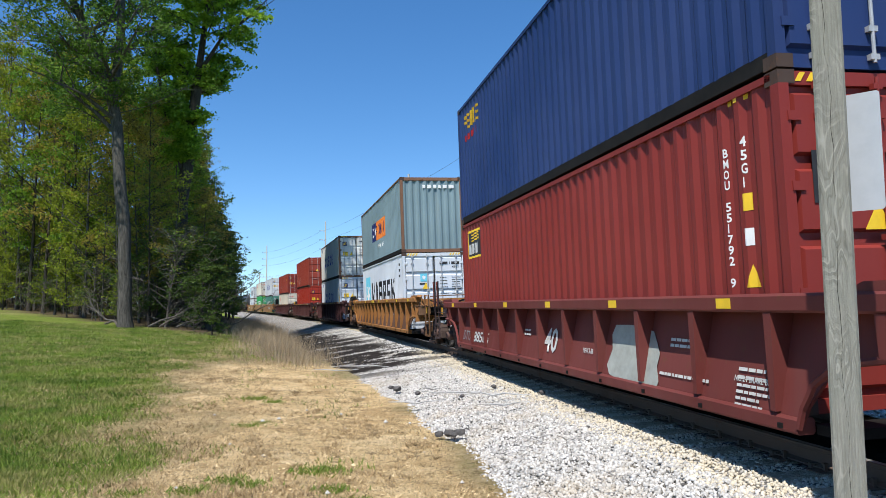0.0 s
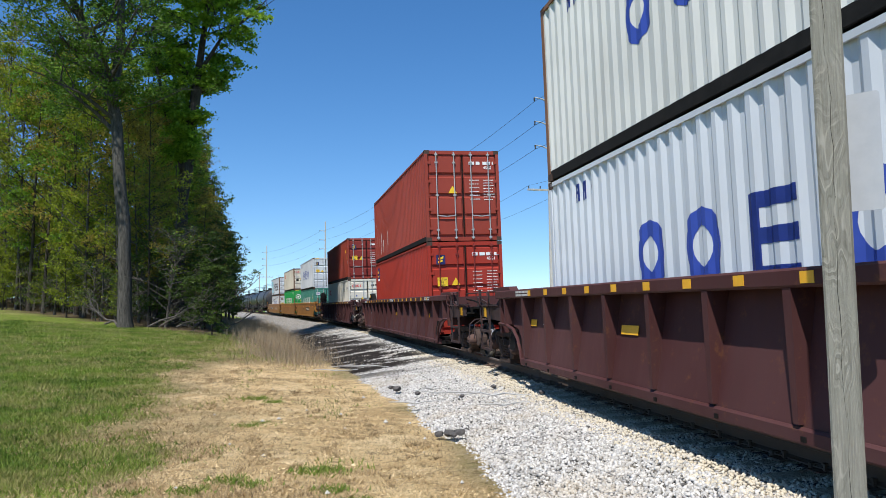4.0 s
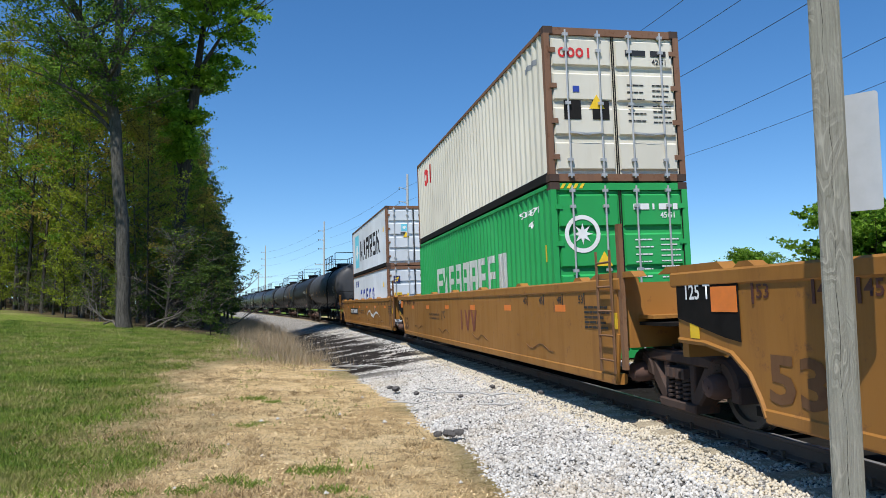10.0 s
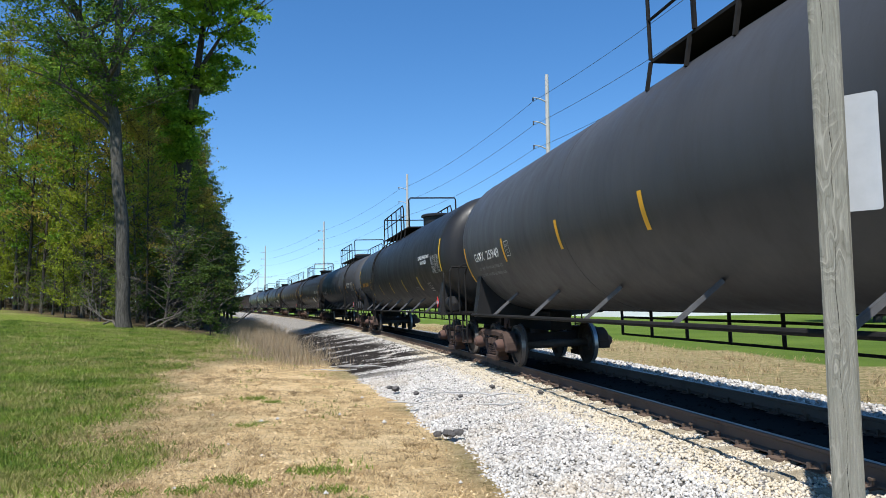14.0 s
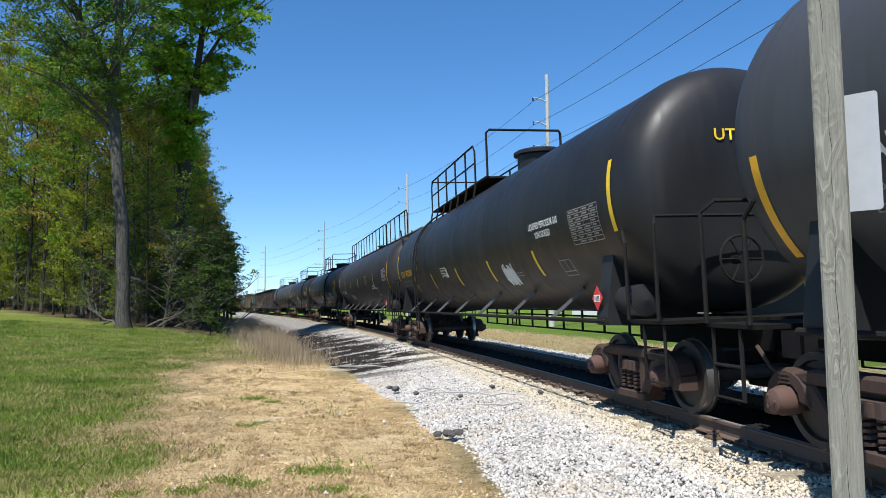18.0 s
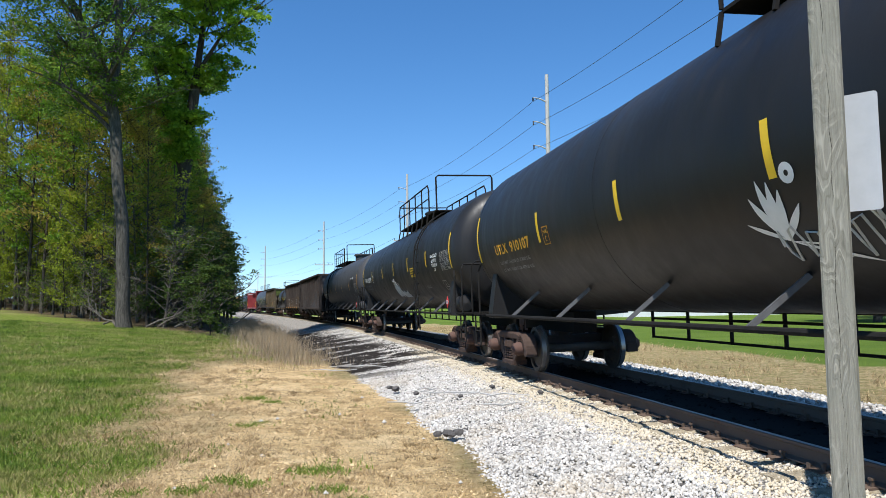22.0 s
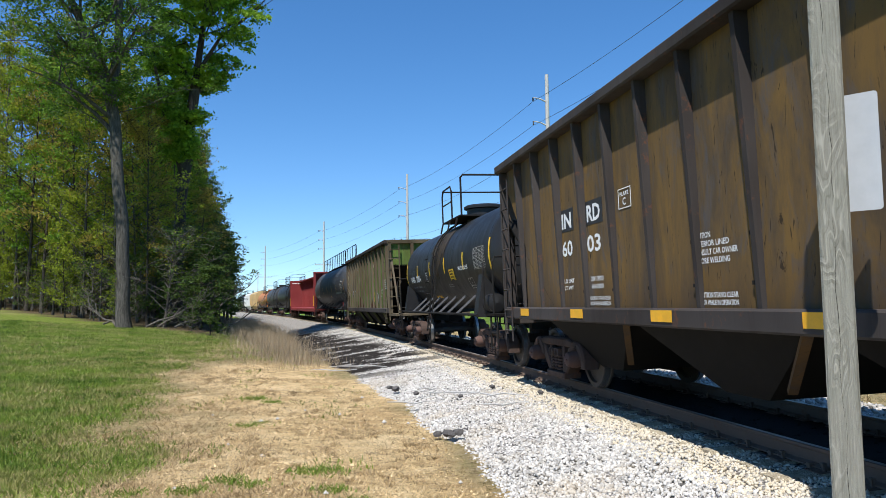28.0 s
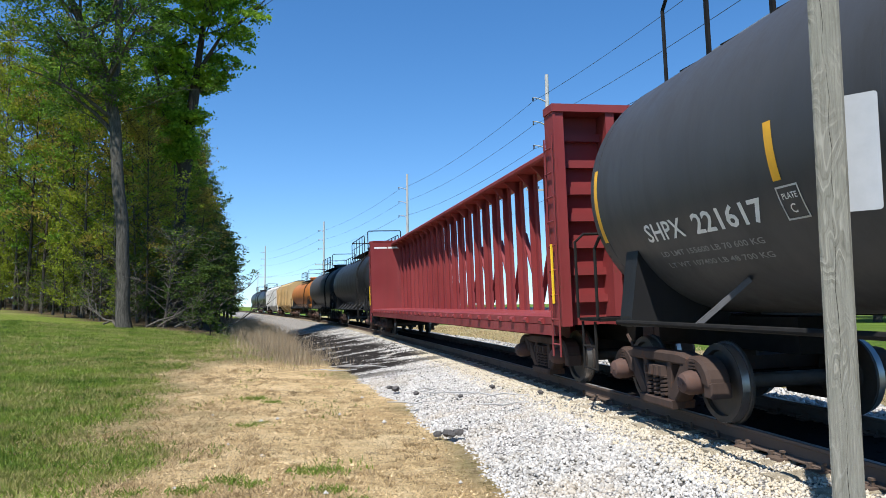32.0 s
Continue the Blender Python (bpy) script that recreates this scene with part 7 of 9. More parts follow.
letter(W1[0], "SEE EQUIPMENT REGISTER", -1.5, -1.506, 1.43, 0.035, M["black"], 0.6)
for car, uc in (W2, W3, W4):
    for x in (5.2, -6.9):
        letter(car, "20", x, R, 1.10, 0.12, M["offwhite"], 0.2)
        letter(car, "40", x, R, 0.92, 0.12, M["offwhite"], 0.2)
    bars(car, 7.0, -1.503, 1.52, 0.8, 2, 0.035, 0.02, M["offwhite"], "lettering", 0.1, 5, 4)
    bars(car, -7.9, -1.503, 1.52, 0.8, 2, 0.035, 0.02, M["offwhite"], "lettering", 0.1, 6, 4)
    for x in (6.55, 3.67, 0.5, -3.9, -7.7):
        put("amber_plate", Geo().box(x, x + 0.46, R - 0.004, R, 0.92, 1.03), M["stripe"], car, "amber reflector plate")
    for k in range(18):
        put("reflector", Geo().box(-7.2 + k * 0.85, -7.05 + k * 0.85, -1.505, -1.50, 1.43, 1.52), M["stripe"], car, "worn amber reflector")
    for x in (8.0, -8.7):
        # no hole is cut: a flat patch holds the opening's inner shade as colour
        put("drain_slot", Geo().prism_y([(x, 0.46), (x + 0.34, 0.46), (x + 0.34, 0.84), (x, 0.84)], R - 0.006, R - 0.003), PAINT["under"], car, "flat near-black patch painted for the shade in an access opening")
down_pts = ([(-5.2, 1.2), (-5.12, 0.98), (-5.04, 1.2), (-4.98, 1.0)], [(-4.95, 1.0), (-4.9, 1.2), (-4.82, 1.2), (-4.84, 1.05), (-4.75, 0.98)], [(-4.7, 1.0), (-4.64, 1.22), (-4.55, 1.0)], [(-5.0, 0.72), (-4.94, 0.9), (-4.84, 0.76), (-4.78, 0.92)], [(-4.72, 0.78), (-4.66, 0.88), (-4.58, 0.80), (-4.66, 0.74), (-4.72, 0.78)], [(-4.5, 0.80), (-4.44, 0.90), (-4.36, 0.82), (-4.44, 0.76), (-4.5, 0.80)])
for pts in down_pts:
    put("spray_scrawl", Geo().tube([(x, R - 0.004, z) for x, z in pts], 0.011, 4), M["offwhite"], W3[0], "thin pale sprayed scrawl")


letter(W3[0], "CP 523155 C", 0.14, -1.506, 1.44, 0.085, M["white"], 1.05, 0.02)
rs = random.Random(4)
for x, z, w, h in ((-1.6, 0.72, 0.55, 0.5), (-1.15, 0.68, 0.4, 0.5), (-0.75, 0.75, 0.45, 0.45), (-0.35, 0.70, 0.3, 0.5)):
    pts = [(x + w * (k / 7) + rs.uniform(-0.06, 0.06), z + (h if k % 2 else 0.0) * rs.uniform(0.6, 1.0)) for k in range(8)]
    put("spray_scrawl", Geo().tube([(a, R - 0.004, b) for a, b in pts], 0.012, 4), M["offwhite"], W3[0], "thin pale sprayed scrawl")
lock = put("locking_bracket", Geo().prism_y([(-6.9, 1.55), (-5.75, 1.55), (-5.85, 1.70), (-6.1, 1.84), (-6.55, 1.82), (-6.65, 1.68), (-6.9, 1.64)], -1.42, -1.22), PAINT["under"], W3[0], "dark steel container locking bracket")
put("bracket_mark", Geo().box(-6.5, -6.25, -1.425, -1.42, 1.66, 1.78), M["stripe"], lock, "amber mark")


def lean(car, top, bottom):
    """Lays the marks that were set flat at the head of a ribbed car's side on its leaning sheet."""
    for ob in car.children_recursive:
        if ob.type != "MESH" or len(ob.data.vertices) == 0:
            continue
        m = ob.matrix_basis.copy()
        at = [m @ v.co for v in ob.data.vertices]
        if max(p.y for p in at) > R + 0.002 or min(p.y for p in at) < R - 0.03:
            continue
        if ob.data.users > 1:
            ob.data = ob.data.copy()
        back = m.inverted()
        for v, p in zip(ob.data.vertices, at):
            p.y -= 0.20 * (top - 0.15 - p.z) / (top - 0.15 - bottom) - 0.020
            v.co = back @ p


for (car, uc), top, bottom in ((W0, 1.36, 0.30), (W1, 1.54, 0.34), (W2, 1.55, 0.26), (W3, 1.55, 0.24), (W4, 1.55, 0.24)):
    lean(car, top, bottom)


# ---- writing on the tank cars ----
def head_text(tank, body, y, z, h, mat, w=None, head=0.66):
    """Writing that lies on the dished leading head."""
    car, x0, x1, r, zc = tank
    me, full = text_mesh(body, 0.02)
    me = me.copy()
    s = h if w is None else w / max(full, 0.01)
    me.transform(Matrix.Translation((y, 0, z)) @ Matrix.Diagonal((s, 1, h, 1)))
    me.materials.clear()
    me.materials.append(mat)
    for v in me.vertices:
        a, b = v.co.x, v.co.z
        q = min(1.0, math.hypot(a, b - zc) / r)
        k = (1 - q * q) ** (1 / 2.4)
        v.co = (x1 - head + head * math.sin(math.pi / 2 * k) + 0.012, a, b)
    return put("lettering", me, None, car)


def owner_mark(tank, x, z, w, h, mat):
    car, x0, x1, r, zc = tank
    code = {id(T4): "UTLX", id(T5): "SHPX", id(T6): "UTLX", id(T7): "TILX", id(T9): "WAGX", id(T10): "SHPX", id(T1): "GATX", id(T3): "UATX", id(T8): "PLMX"}.get(id(tank))
    if code:
        drum_text(car, code, x, z, h, mat, r, zc, w)
        return
    ob = blocks(car, x, 0, z, w, h, "bbbb", mat, "owner_mark")
    wrap(ob.data, r, zc, z)


def scrawl(tank, x, z, w, h, mat, seed, n=3):
    car, x0, x1, r, zc = tank
    rr = random.Random(seed)
    for k in range(n):
        pts = []
        a = x + w * k / n
        for i in range(14):
            zz = z + h * (0.5 + 0.5 * math.sin(i * 1.7 + k)) * rr.uniform(0.6, 1.0)
            q = (zz - zc) / r
            pts.append((a + w / n * 1.2 * i / 13 + rr.uniform(-0.05, 0.05), -(r + 0.006) * math.cos(q), zc + (r + 0.006) * math.sin(q)))
        put("spray_scrawl", Geo().tube(pts, 0.013, 4), mat, car, "thin pale sprayed scrawl")


def sheet(xa, xb, za, zb, n=8):
    """A thin flat panel in n bands, to be bent round a drum."""
    v = [(x, 0.0, za + (zb - za) * i / n) for i in range(n + 1) for x in (xa, xb)]
    return Geo().add(v, [(2 * i, 2 * i + 1, 2 * i + 3, 2 * i + 2) for i in range(n)])


def drum_table(tank, x, z, w, h, rows=8, cols=4, board=False):
    """A ruled test table: thin pale lines and small bars on the drum, z its top; board: on a black field."""
    car, x0, x1, r, zc = tank
    g = Geo()
    rr = random.Random(int(x * 10) + rows)
    e = 0.006
    for i in range(rows + 1):
        zz = z - h * i / rows
        for k in range(cols):
            g.box(x + w * k / cols, x + w * (k + 1) / cols, -0.002, 0, zz - e, zz + e)
    for k in range(cols + 1):
        xx = x + w * k / cols
        for i in range(rows):
            g.box(xx - e, xx + e, -0.002, 0, z - h * (i + 1) / rows, z - h * i / rows)
    for i in range(rows):
        for k in range(cols):
            if rr.random() < 0.85:
                a = x + w * (k + 0.12) / cols
                zz = z - h * (i + 0.66) / rows
                g.box(a, a + w / cols * rr.uniform(0.35, 0.75), -0.002, 0, zz, zz + h / rows * 0.36)
    ob = tagged(put("test_table", g, M["offwhite"], car), "ruled white test table", kind="stuff")
    wrap(ob.data, r + 0.003, zc, z)
    if board:
        g = sheet(x - 0.05, x + w + 0.05, z - h - 0.04, z + 0.06)
        wrap(put("table_field", g, M["black"], ob).data, r, zc, z)


def drum_frame(tank, x, z, w, h, ink, split=True):
    """An outlined panel on the drum, in two fields over a ruled foot."""
    car, x0, x1, r, zc = tank
    g = Geo()
    e = 0.008
    def line(xa, xb, za, zb):
        n = max(1, int(abs(zb - za) / 0.08))
        for i in range(n):
            g.box(xa - e, xb + e, -0.002, 0, za + (zb - za) * i / n - e, za + (zb - za) * (i + 1) / n + e)
    for zz in (z, z + h) + ((z + h * 0.28,) if split else ()):
        line(x, x + w, zz, zz)
    for xx in (x, x + w):
        line(xx, xx, z, z + h)
    if split:
        line(x + w * 0.5, x + w * 0.5, z + h * 0.28, z + h)
    wrap(put("panel_outline", g, ink, car).data, r, zc, z)


def drum_panel(tank, x, z, w, h, mat, rows=3):
    """A small painted panel on the drum with dark bars on it."""
    car, x0, x1, r, zc = tank
    p = put("label_panel", sheet(x, x + w, z, z + h), mat, car, "yellow label panel with dark writing")
    wrap(p.data, r, zc, z)
    b = bars(p, x + 0.06, -0.004, z + h * 0.9, w - 0.12, rows, h * 0.14, h * 0.12, M["black"], "lettering", 0.2, 4, 3)
    wrap(b.data, r + 0.003, zc, z)


def tank_writing(tank, number, ink, tail_x, z, num_h, gas, table, frame_x, plate_x, lines, placards=True, load="LD LMT 156100 LB 70800 KG", tare="LT WT 106900 LB 48500 KG"):
    """Reporting mark and number near the tail, load lines under it, the cargo's name, the test table and the outlined panels. gas: (x, width of each line, z, pitch, ink)."""
    car, x0, x1, r, zc = tank
    owner_mark(tank, tail_x, z, 0.82, num_h, ink)
    drum_text(car, number, tail_x + 1.02, z, num_h, ink, r, zc, 0.19 * len(number), 0.03)
    for k, body in enumerate((load, tare)):
        drum_text(car, body, tail_x + 0.1, z - 0.20 - 0.15 * k, 0.065, M["grey_l"], r, zc, 1.85)
    gx, gw, gz, pitch, gink = gas
    for k, body in enumerate(lines):
        wide = gw * len(body) / max(len(q) for q in lines)
        drum_text(car, body, gx + (gw - wide) * 0.4, gz - k * pitch, pitch * 0.68, gink, r, zc, wide, 0.03)
    drum_table(tank, table[0], table[1], 0.98, 0.48, board=len(table) > 2)
    drum_marks(car, gas[0] - 1.6, 1.72, 0.55, 0.12, 2, M["grey_l"], r, zc, 5, 3)
    drum_frame(tank, frame_x, 1.64, 0.42, 0.27, M["offwhite"])
    drum_frame(tank, plate_x, z - 0.03, 0.25, 0.27, ink, False)
    drum_text(car, "PLATE", plate_x + 0.035, z + 0.14, 0.05, ink, r, zc, 0.18)
    drum_text(car, "C", plate_x + 0.08, z + 0.02, 0.08, ink, r, zc, 0.07)
    if placards:
        placard(car, x1 - 1.25, -1.47, 1.36)


LPG = ("NON-ODORIZED", "LIQUEFIED PETROLEUM GAS")
GPL = ("LIQUEFIED PETROLEUM GAS", "NON-ODORIZED")
tank_writing(T1, "25949", M["white"], -8.5, 2.2, 0.18, (6.4, 1.25, 2.19, 0.14, M["grey_l"]), (7.96, 2.66), 6.9, -6.05, LPG)
head_text(T1, "GATX", -0.21, 3.03, 0.13, M["white"], 0.40)
head_text(T1, "25949", 0.25, 3.03, 0.13, M["white"], 0.46)
head_text(T1, "CAPY  33540 US GAL", -0.15, 2.92, 0.07, M["white"], 0.82)
head_text(T1, "CAPY  126 959  L", -0.15, 2.81, 0.07, M["white"], 0.70)
tank_writing(T2, "215363", M["stripe"], -8.4, 2.2, 0.18, (6.4, 1.6, 2.65, 0.15, M["white"]), (8.2, 2.66), 6.9, -5.4, GPL)
tank_writing(T3, "215363", M["white"], -8.32, 2.2, 0.18, (6.1, 1.4, 2.5, 0.15, M["white"]), (7.8, 2.62), 6.7, -5.7, GPL)
tank_writing(T4, "952700", M["stripe"], -8.27, 2.25, 0.20, (5.8, 1.3, 2.48, 0.15, M["white"]), (7.52, 2.58), 6.65, -5.15, GPL)
scrawl(T4, 3.7, 1.55, 0.6, 0.5, M["white"], 3, 4)
drum_panel(T4, -1.33, 1.97, 0.38, 0.26, M["white"], 2)
drum_panel(T4, -1.68, 1.98, 0.62, 0.27, plain("pale_olive_label", (0.50, 0.54, 0.38), 0.5), 4)
head_text(T4, "UTLX", -0.48, 3.16, 0.14, M["yellow"], 0.55)
head_text(T4, "CAPY", -0.15, 3.03, 0.07, M["yellow"], 0.24)
head_text(T4, "SPRG", -0.12, 2.90, 0.07, M["yellow"], 0.22)
tank_writing(T5, "221617", M["white"], -8.15, 2.0, 0.19, (4.40, 1.95, 2.14, 0.115, M["white"]), (8.0, 2.8, True), 5.75, -8.9, LPG)
scrawl(T5, -4.4, 1.5, 1.4, 0.45, M["grey_l"], 5)
tank_writing(T6, "910107", M["stripe"], -8.05, 2.23, 0.19, (7.65, 1.4, 2.9, 0.2, M["stripe"]), (8.05, 2.54), 7.5, -5.15, GPL)
head_text(T6, "UTLX", -0.75, 3.20, 0.14, M["yellow"], 0.55)
head_text(T6, "CAPY", -0.45, 3.08, 0.07, M["yellow"], 0.26)
head_text(T6, "SPRG", -0.45, 2.96, 0.07, M["yellow"], 0.24)
scrawl(T6, 5.1, 1.8, 1.6, 0.5, M["offwhite"], 7, 5)
scrawl(T6, 0.1, 1.5, 2.2, 0.5, M["offwhite"], 8, 4)
drum_panel(T6, 1.95, 2.3, 0.42, 0.3, M["yellow"])
tank_writing(T7, "302739", M["white"], -8.40, 2.36, 0.21, (7.0, 0.88, 2.6, 0.127, M["white"]), (8.2, 2.68), 7.68, -5.75, ("NON-ODORIZED", "LIQUEFIED", "PETROLEUM", "GAS"))
scrawl(T7, -0.35, 1.5, 1.0, 0.75, M["offwhite"], 11, 4)
scrawl(T7, 0.8, 1.45, 0.9, 0.35, M["offwhite"], 12, 4)
drum_panel(T7, 3.68, 2.18, 0.68, 0.30, M["yellow"])
tank_writing(T8, "137135", M["white"], -8.85, 1.98, 0.20, (7.05, 1.2, 2.78, 0.13, M["white"]), (8.25, 2.5), 7.1, -6.1, ("NON-ODORIZED",))
tank_writing(T9, "3004", M["white"], -4.64, 2.03, 0.21, (2.4, 1.0, 2.15, 0.15, M["white"]), (4.0, 2.58), 3.1, -1.9, ("MOLTEN SULFUR",), placards=False, load="LD LMT 200000 LB", tare="LT WT 63000 LB NEW 12-69")
drum_panel(T9, 1.33, 1.92, 0.55, 0.30, M["yellow"], 4)
drum_panel(T9, -1.85, 1.38, 0.8, 0.10, M["stripe"], 1)
tank_writing(T10, "221617", M["white"], -8.25, 1.94, 0.21, (7.9, 0.8, 2.8, 0.1, M["white"]), (7.68, 2.72, True), 6.42, -5.85, ("DOT 112J400W",), load="LD LMT 155600 LB 70 600 KG", tare="LT WT 107400 LB 48 700 KG")
car, x0, x1, r, zc = T10
for a, b in ((5.1, 7.12), (7.22, 8.2)):
    g = Geo()
    for i in range(3):
        g.box(a, b, -0.002, 0, 2.08 + 0.04 * i, 2.12 + 0.04 * i)
    wrap(put("white_band", g, M["white"], car, "white painted-over band").data, r, zc, 2.1)
drum_panel(T10, 1.35, 1.83, 0.33, 0.17, M["yellow"], 2)
g = Geo()
for i in range(4):
    g.box(7.05, 8.05, -0.002, 0, 2.35 + 0.095 * i, 2.445 + 0.095 * i)
wrap(put("dark_patch", g, M["black"], T8[0], "dark painted-over patch").data, T8[3], T8[4], 2.35)

# sprayed white flourish with leaves on the glossy black tank
car, x0, x1, r, zc = T6
for k, (a, h, l) in enumerate(((-0.35, 0.2, 0.55), (-0.2, 0.42, 0.5), (-0.02, 0.55, 0.45), (0.16, 0.52, 0.42), (0.32, 0.44, 0.42), (0.5, 0.30, 0.5), (0.75, -0.1, 0.5), (0.95, -0.3, 0.6))):
    g = Geo()
    n = 8
    pts = []
    for i in range(n + 1):
        w = 0.05 * math.sin(math.pi * i / n) + 0.004
        x, z = 0.25 + (a - 0.1) * l * i / n * 1.6, 1.72 + h * i / n
        pts.append((x, z, w))
    for (xa, za, wa), (xb, zb, wb) in zip(pts, pts[1:]):
        g.add([(xa - wa, -0.002, za), (xa + wa, -0.002, za), (xb + wb, -0.002, zb), (xb - wb, -0.002, zb)], [(0, 1, 2, 3)])
    wrap(put("sprayed_leaf", g, M["white"], car, "white sprayed leaf shape").data, r, zc, 1.72)
g = ring(Geo(), 0.36 + 0.2, -0.002, 2.27, 0.17, 0.17, 0.06)
wrap(put("sprayed_ring", g, M["white"], car).data, r, zc, 2.27)

# dried spill down the short tank's side below its dome
rs = random.Random(12)
cols, rings = 26, 12
v = []
for i in range(cols + 1):
    low = 0.45 - 0.65 * math.sin(math.pi * i / cols) + rs.uniform(-0.22, 0.22)
    for k in range(rings + 1):
        q = 1.15 + (low - 1.15) * k / rings
        v.append((-1.05 + 1.9 * i / cols + rs.uniform(-0.02, 0.02), -(T9[3] + 0.012) * math.cos(q), T9[4] + (T9[3] + 0.012) * math.sin(q)))
spill = paint("dried_brown_spill", (0.046, 0.034, 0.023), 0.6, (0.014, 0.013, 0.013), 1.0, 0.0, 0.3)
put("spill_stain", Geo().add(v, [(i * (rings + 1) + k, i * (rings + 1) + k + 1, (i + 1) * (rings + 1) + k + 1, (i + 1) * (rings + 1) + k) for i in range(cols) for k in range(rings)]), spill, T9[0], "dried brown spill below the dome", smooth=True)


# ---- writing on the hoppers and the flat car ----
car, x0, x1, W = H2
K = -W - 0.004
letter(car, "IN", x0 + 2.93, K, 2.38, 0.22, M["white"], 0.40, 0.04)
letter(car, "RD", x0 + 3.90, K, 2.38, 0.22, M["white"], 0.46, 0.04)
letter(car, "60", x0 + 2.92, K, 1.98, 0.22, M["white"], 0.42, 0.03)
letter(car, "03", x0 + 3.88, K, 1.98, 0.22, M["white"], 0.46, 0.03)
for a2, w2 in ((2.86, 0.55), (3.83, 0.60)):
    put("black_patch", Geo().box(x0 + a2, x0 + a2 + w2, K + 0.001, K + 0.003, 2.33, 2.65), M["black"], car)
for k, body in enumerate(("CAUTION", "INTERIOR LINED", "CONSULT CAR OWNER", "BEFORE WELDING")):
    letter(car, body, x0 + 6.58, K, 1.90 - k * 0.08, 0.055, M["white"], 0.042 * len(body))
letter(car, "PLATE", x0 + 4.97, K, 2.56, 0.05, M["white"], 0.24)
letter(car, "C", x0 + 5.04, K, 2.45, 0.09, M["white"], 0.09)
for q in ((4.93, 5.27, 2.41, 2.42), (4.93, 5.27, 2.64, 2.65), (4.93, 4.94, 2.42, 2.64), (5.26, 5.27, 2.42, 2.64)):
    put("plate_frame", Geo().box(x0 + q[0], x0 + q[1], K - 0.003, K, q[2], q[3]), M["white"], car)
letter(car, "201300", x0 + 3.95, K, 1.59, 0.06, M["white"], 0.42)
letter(car, "66700", x0 + 3.98, K, 1.49, 0.06, M["white"], 0.38)
letter(car, "LD LMT", x0 + 2.95, K, 1.59, 0.06, M["white"], 0.40)
letter(car, "LT WT", x0 + 2.95, K, 1.49, 0.06, M["white"], 0.36)
for k in range(7):
    put("reflector", Geo().box(x0 + 1.0 + k * 2.4, x0 + 1.45 + k * 2.4, -W - 0.108, -W - 0.104, 1.10, 1.22), M["stripe"], car, "amber reflector plate")
bd = put("test_board", Geo().box(x1 - 3.95, x1 - 3.43, K - 0.003, K, 1.55, 2.05), M["white"], car, "black test board with a white border")
for i in range(2):
    for j in range(2):
        put("board_field", Geo().box(x1 - 3.92 + i * 0.24, x1 - 3.70 + i * 0.24, K - 0.006, K - 0.003, 1.66 + j * 0.18, 1.83 + j * 0.18), M["black"], bd)
for k, body in enumerate(("EXH 12-10", "EXW 10-8", "CU FT 375")):
    letter(car, body, x1 - 5.35, K, 1.98 - k * 0.14, 0.085, M["white"], 0.42)
for xx in (x0 + 3.9, x0 + 6.6, x0 + 10.4):
    letter(car, "CAUTION STAND CLEAR", xx, K, 1.34, 0.05, M["white"], 0.66)
    letter(car, "DOOR WHILE IN OPERATION", xx, K, 1.27, 0.05, M["white"], 0.66)
for xx, mm in ((x1 - 2.55, M["white"]), (x1 - 2.25, M["orange"])):
    put("round_spot", Geo().lathe([(K - 0.003, 0.0), (K - 0.003, 0.07), (K, 0.07), (K, 0.0)], "y", 14, (xx, 0, 2.72)), mm, car)
pts = [(x1 - 1.6 + i * 0.06, K - 0.004, 1.75 + 0.2 * math.sin(i * 2.1)) for i in range(13)]
put("spray_scrawl", Geo().tube(pts, 0.012, 4), M["offwhite"], car, "thin pale sprayed scrawl")
car, x0, x1, W = H3
K = -W - 0.004
for a, b, n in ((2.29, 3.12, "922"), (3.36, 4.21, "291")):
    b1 = put("number_board", Geo().box(x0 + a, x0 + b, K - 0.003, K, 1.77, 2.82), M["black"], car, "black painted number panel")
    letter(b1, "FU" if n == "922" else "RX", x0 + a + 0.18, K - 0.008, 2.5, 0.20, M["white"], 0.44, 0.03)
    letter(b1, n, x0 + a + 0.08, K - 0.008, 1.90, 0.22, M["white"], b - a - 0.16, 0.03)
letter(car, "201400", x0 + 3.4, K, 1.72, 0.09, M["offwhite"], 0.5)
letter(car, "61600", x0 + 3.5, K, 1.52, 0.09, M["offwhite"], 0.45)
letter(car, "LD LMT", x0 + 2.0, K, 1.72, 0.09, M["offwhite"], 0.38)
pale_green = plain("pale_green_patch", (0.12, 0.26, 0.10), 0.65)
for a, b, c, d in ((4.64, 5.37, 2.46, 2.82), (4.95, 5.36, 1.85, 2.2)):
    put("paint_patch", Geo().box(x0 + a, x0 + b, K - 0.002, K, c, d), pale_green, car, "paler green paint patch")
put("end_panel", Geo().prism_y([(x0 - 0.02, 1.9), (x0 - 0.02, 3.9), (x0 + 0.75, 3.9), (x0 + 0.75, 2.5), (x0 + 0.45, 1.9)], -W - 0.012, -W - 0.004), plain("cream_panel", (0.60, 0.53, 0.33), 0.6), car, "cream painted end panel")
disc = put("red_mark", Geo().lathe([(K - 0.004, 0.0), (K - 0.004, 0.33), (K, 0.33), (K, 0.0)], "y", 26, (x0 + 10.38, 0, 3.02)), plain("dull_red_mark", (0.30, 0.05, 0.03), 0.6), car, "worn round red mark")
put("mark_band", Geo().prism_y([(x0 + 9.98, 2.78), (x0 + 10.80, 3.10), (x0 + 10.82, 3.28), (x0 + 10.0, 2.94)], K - 0.008, K - 0.004), M["black"], disc)
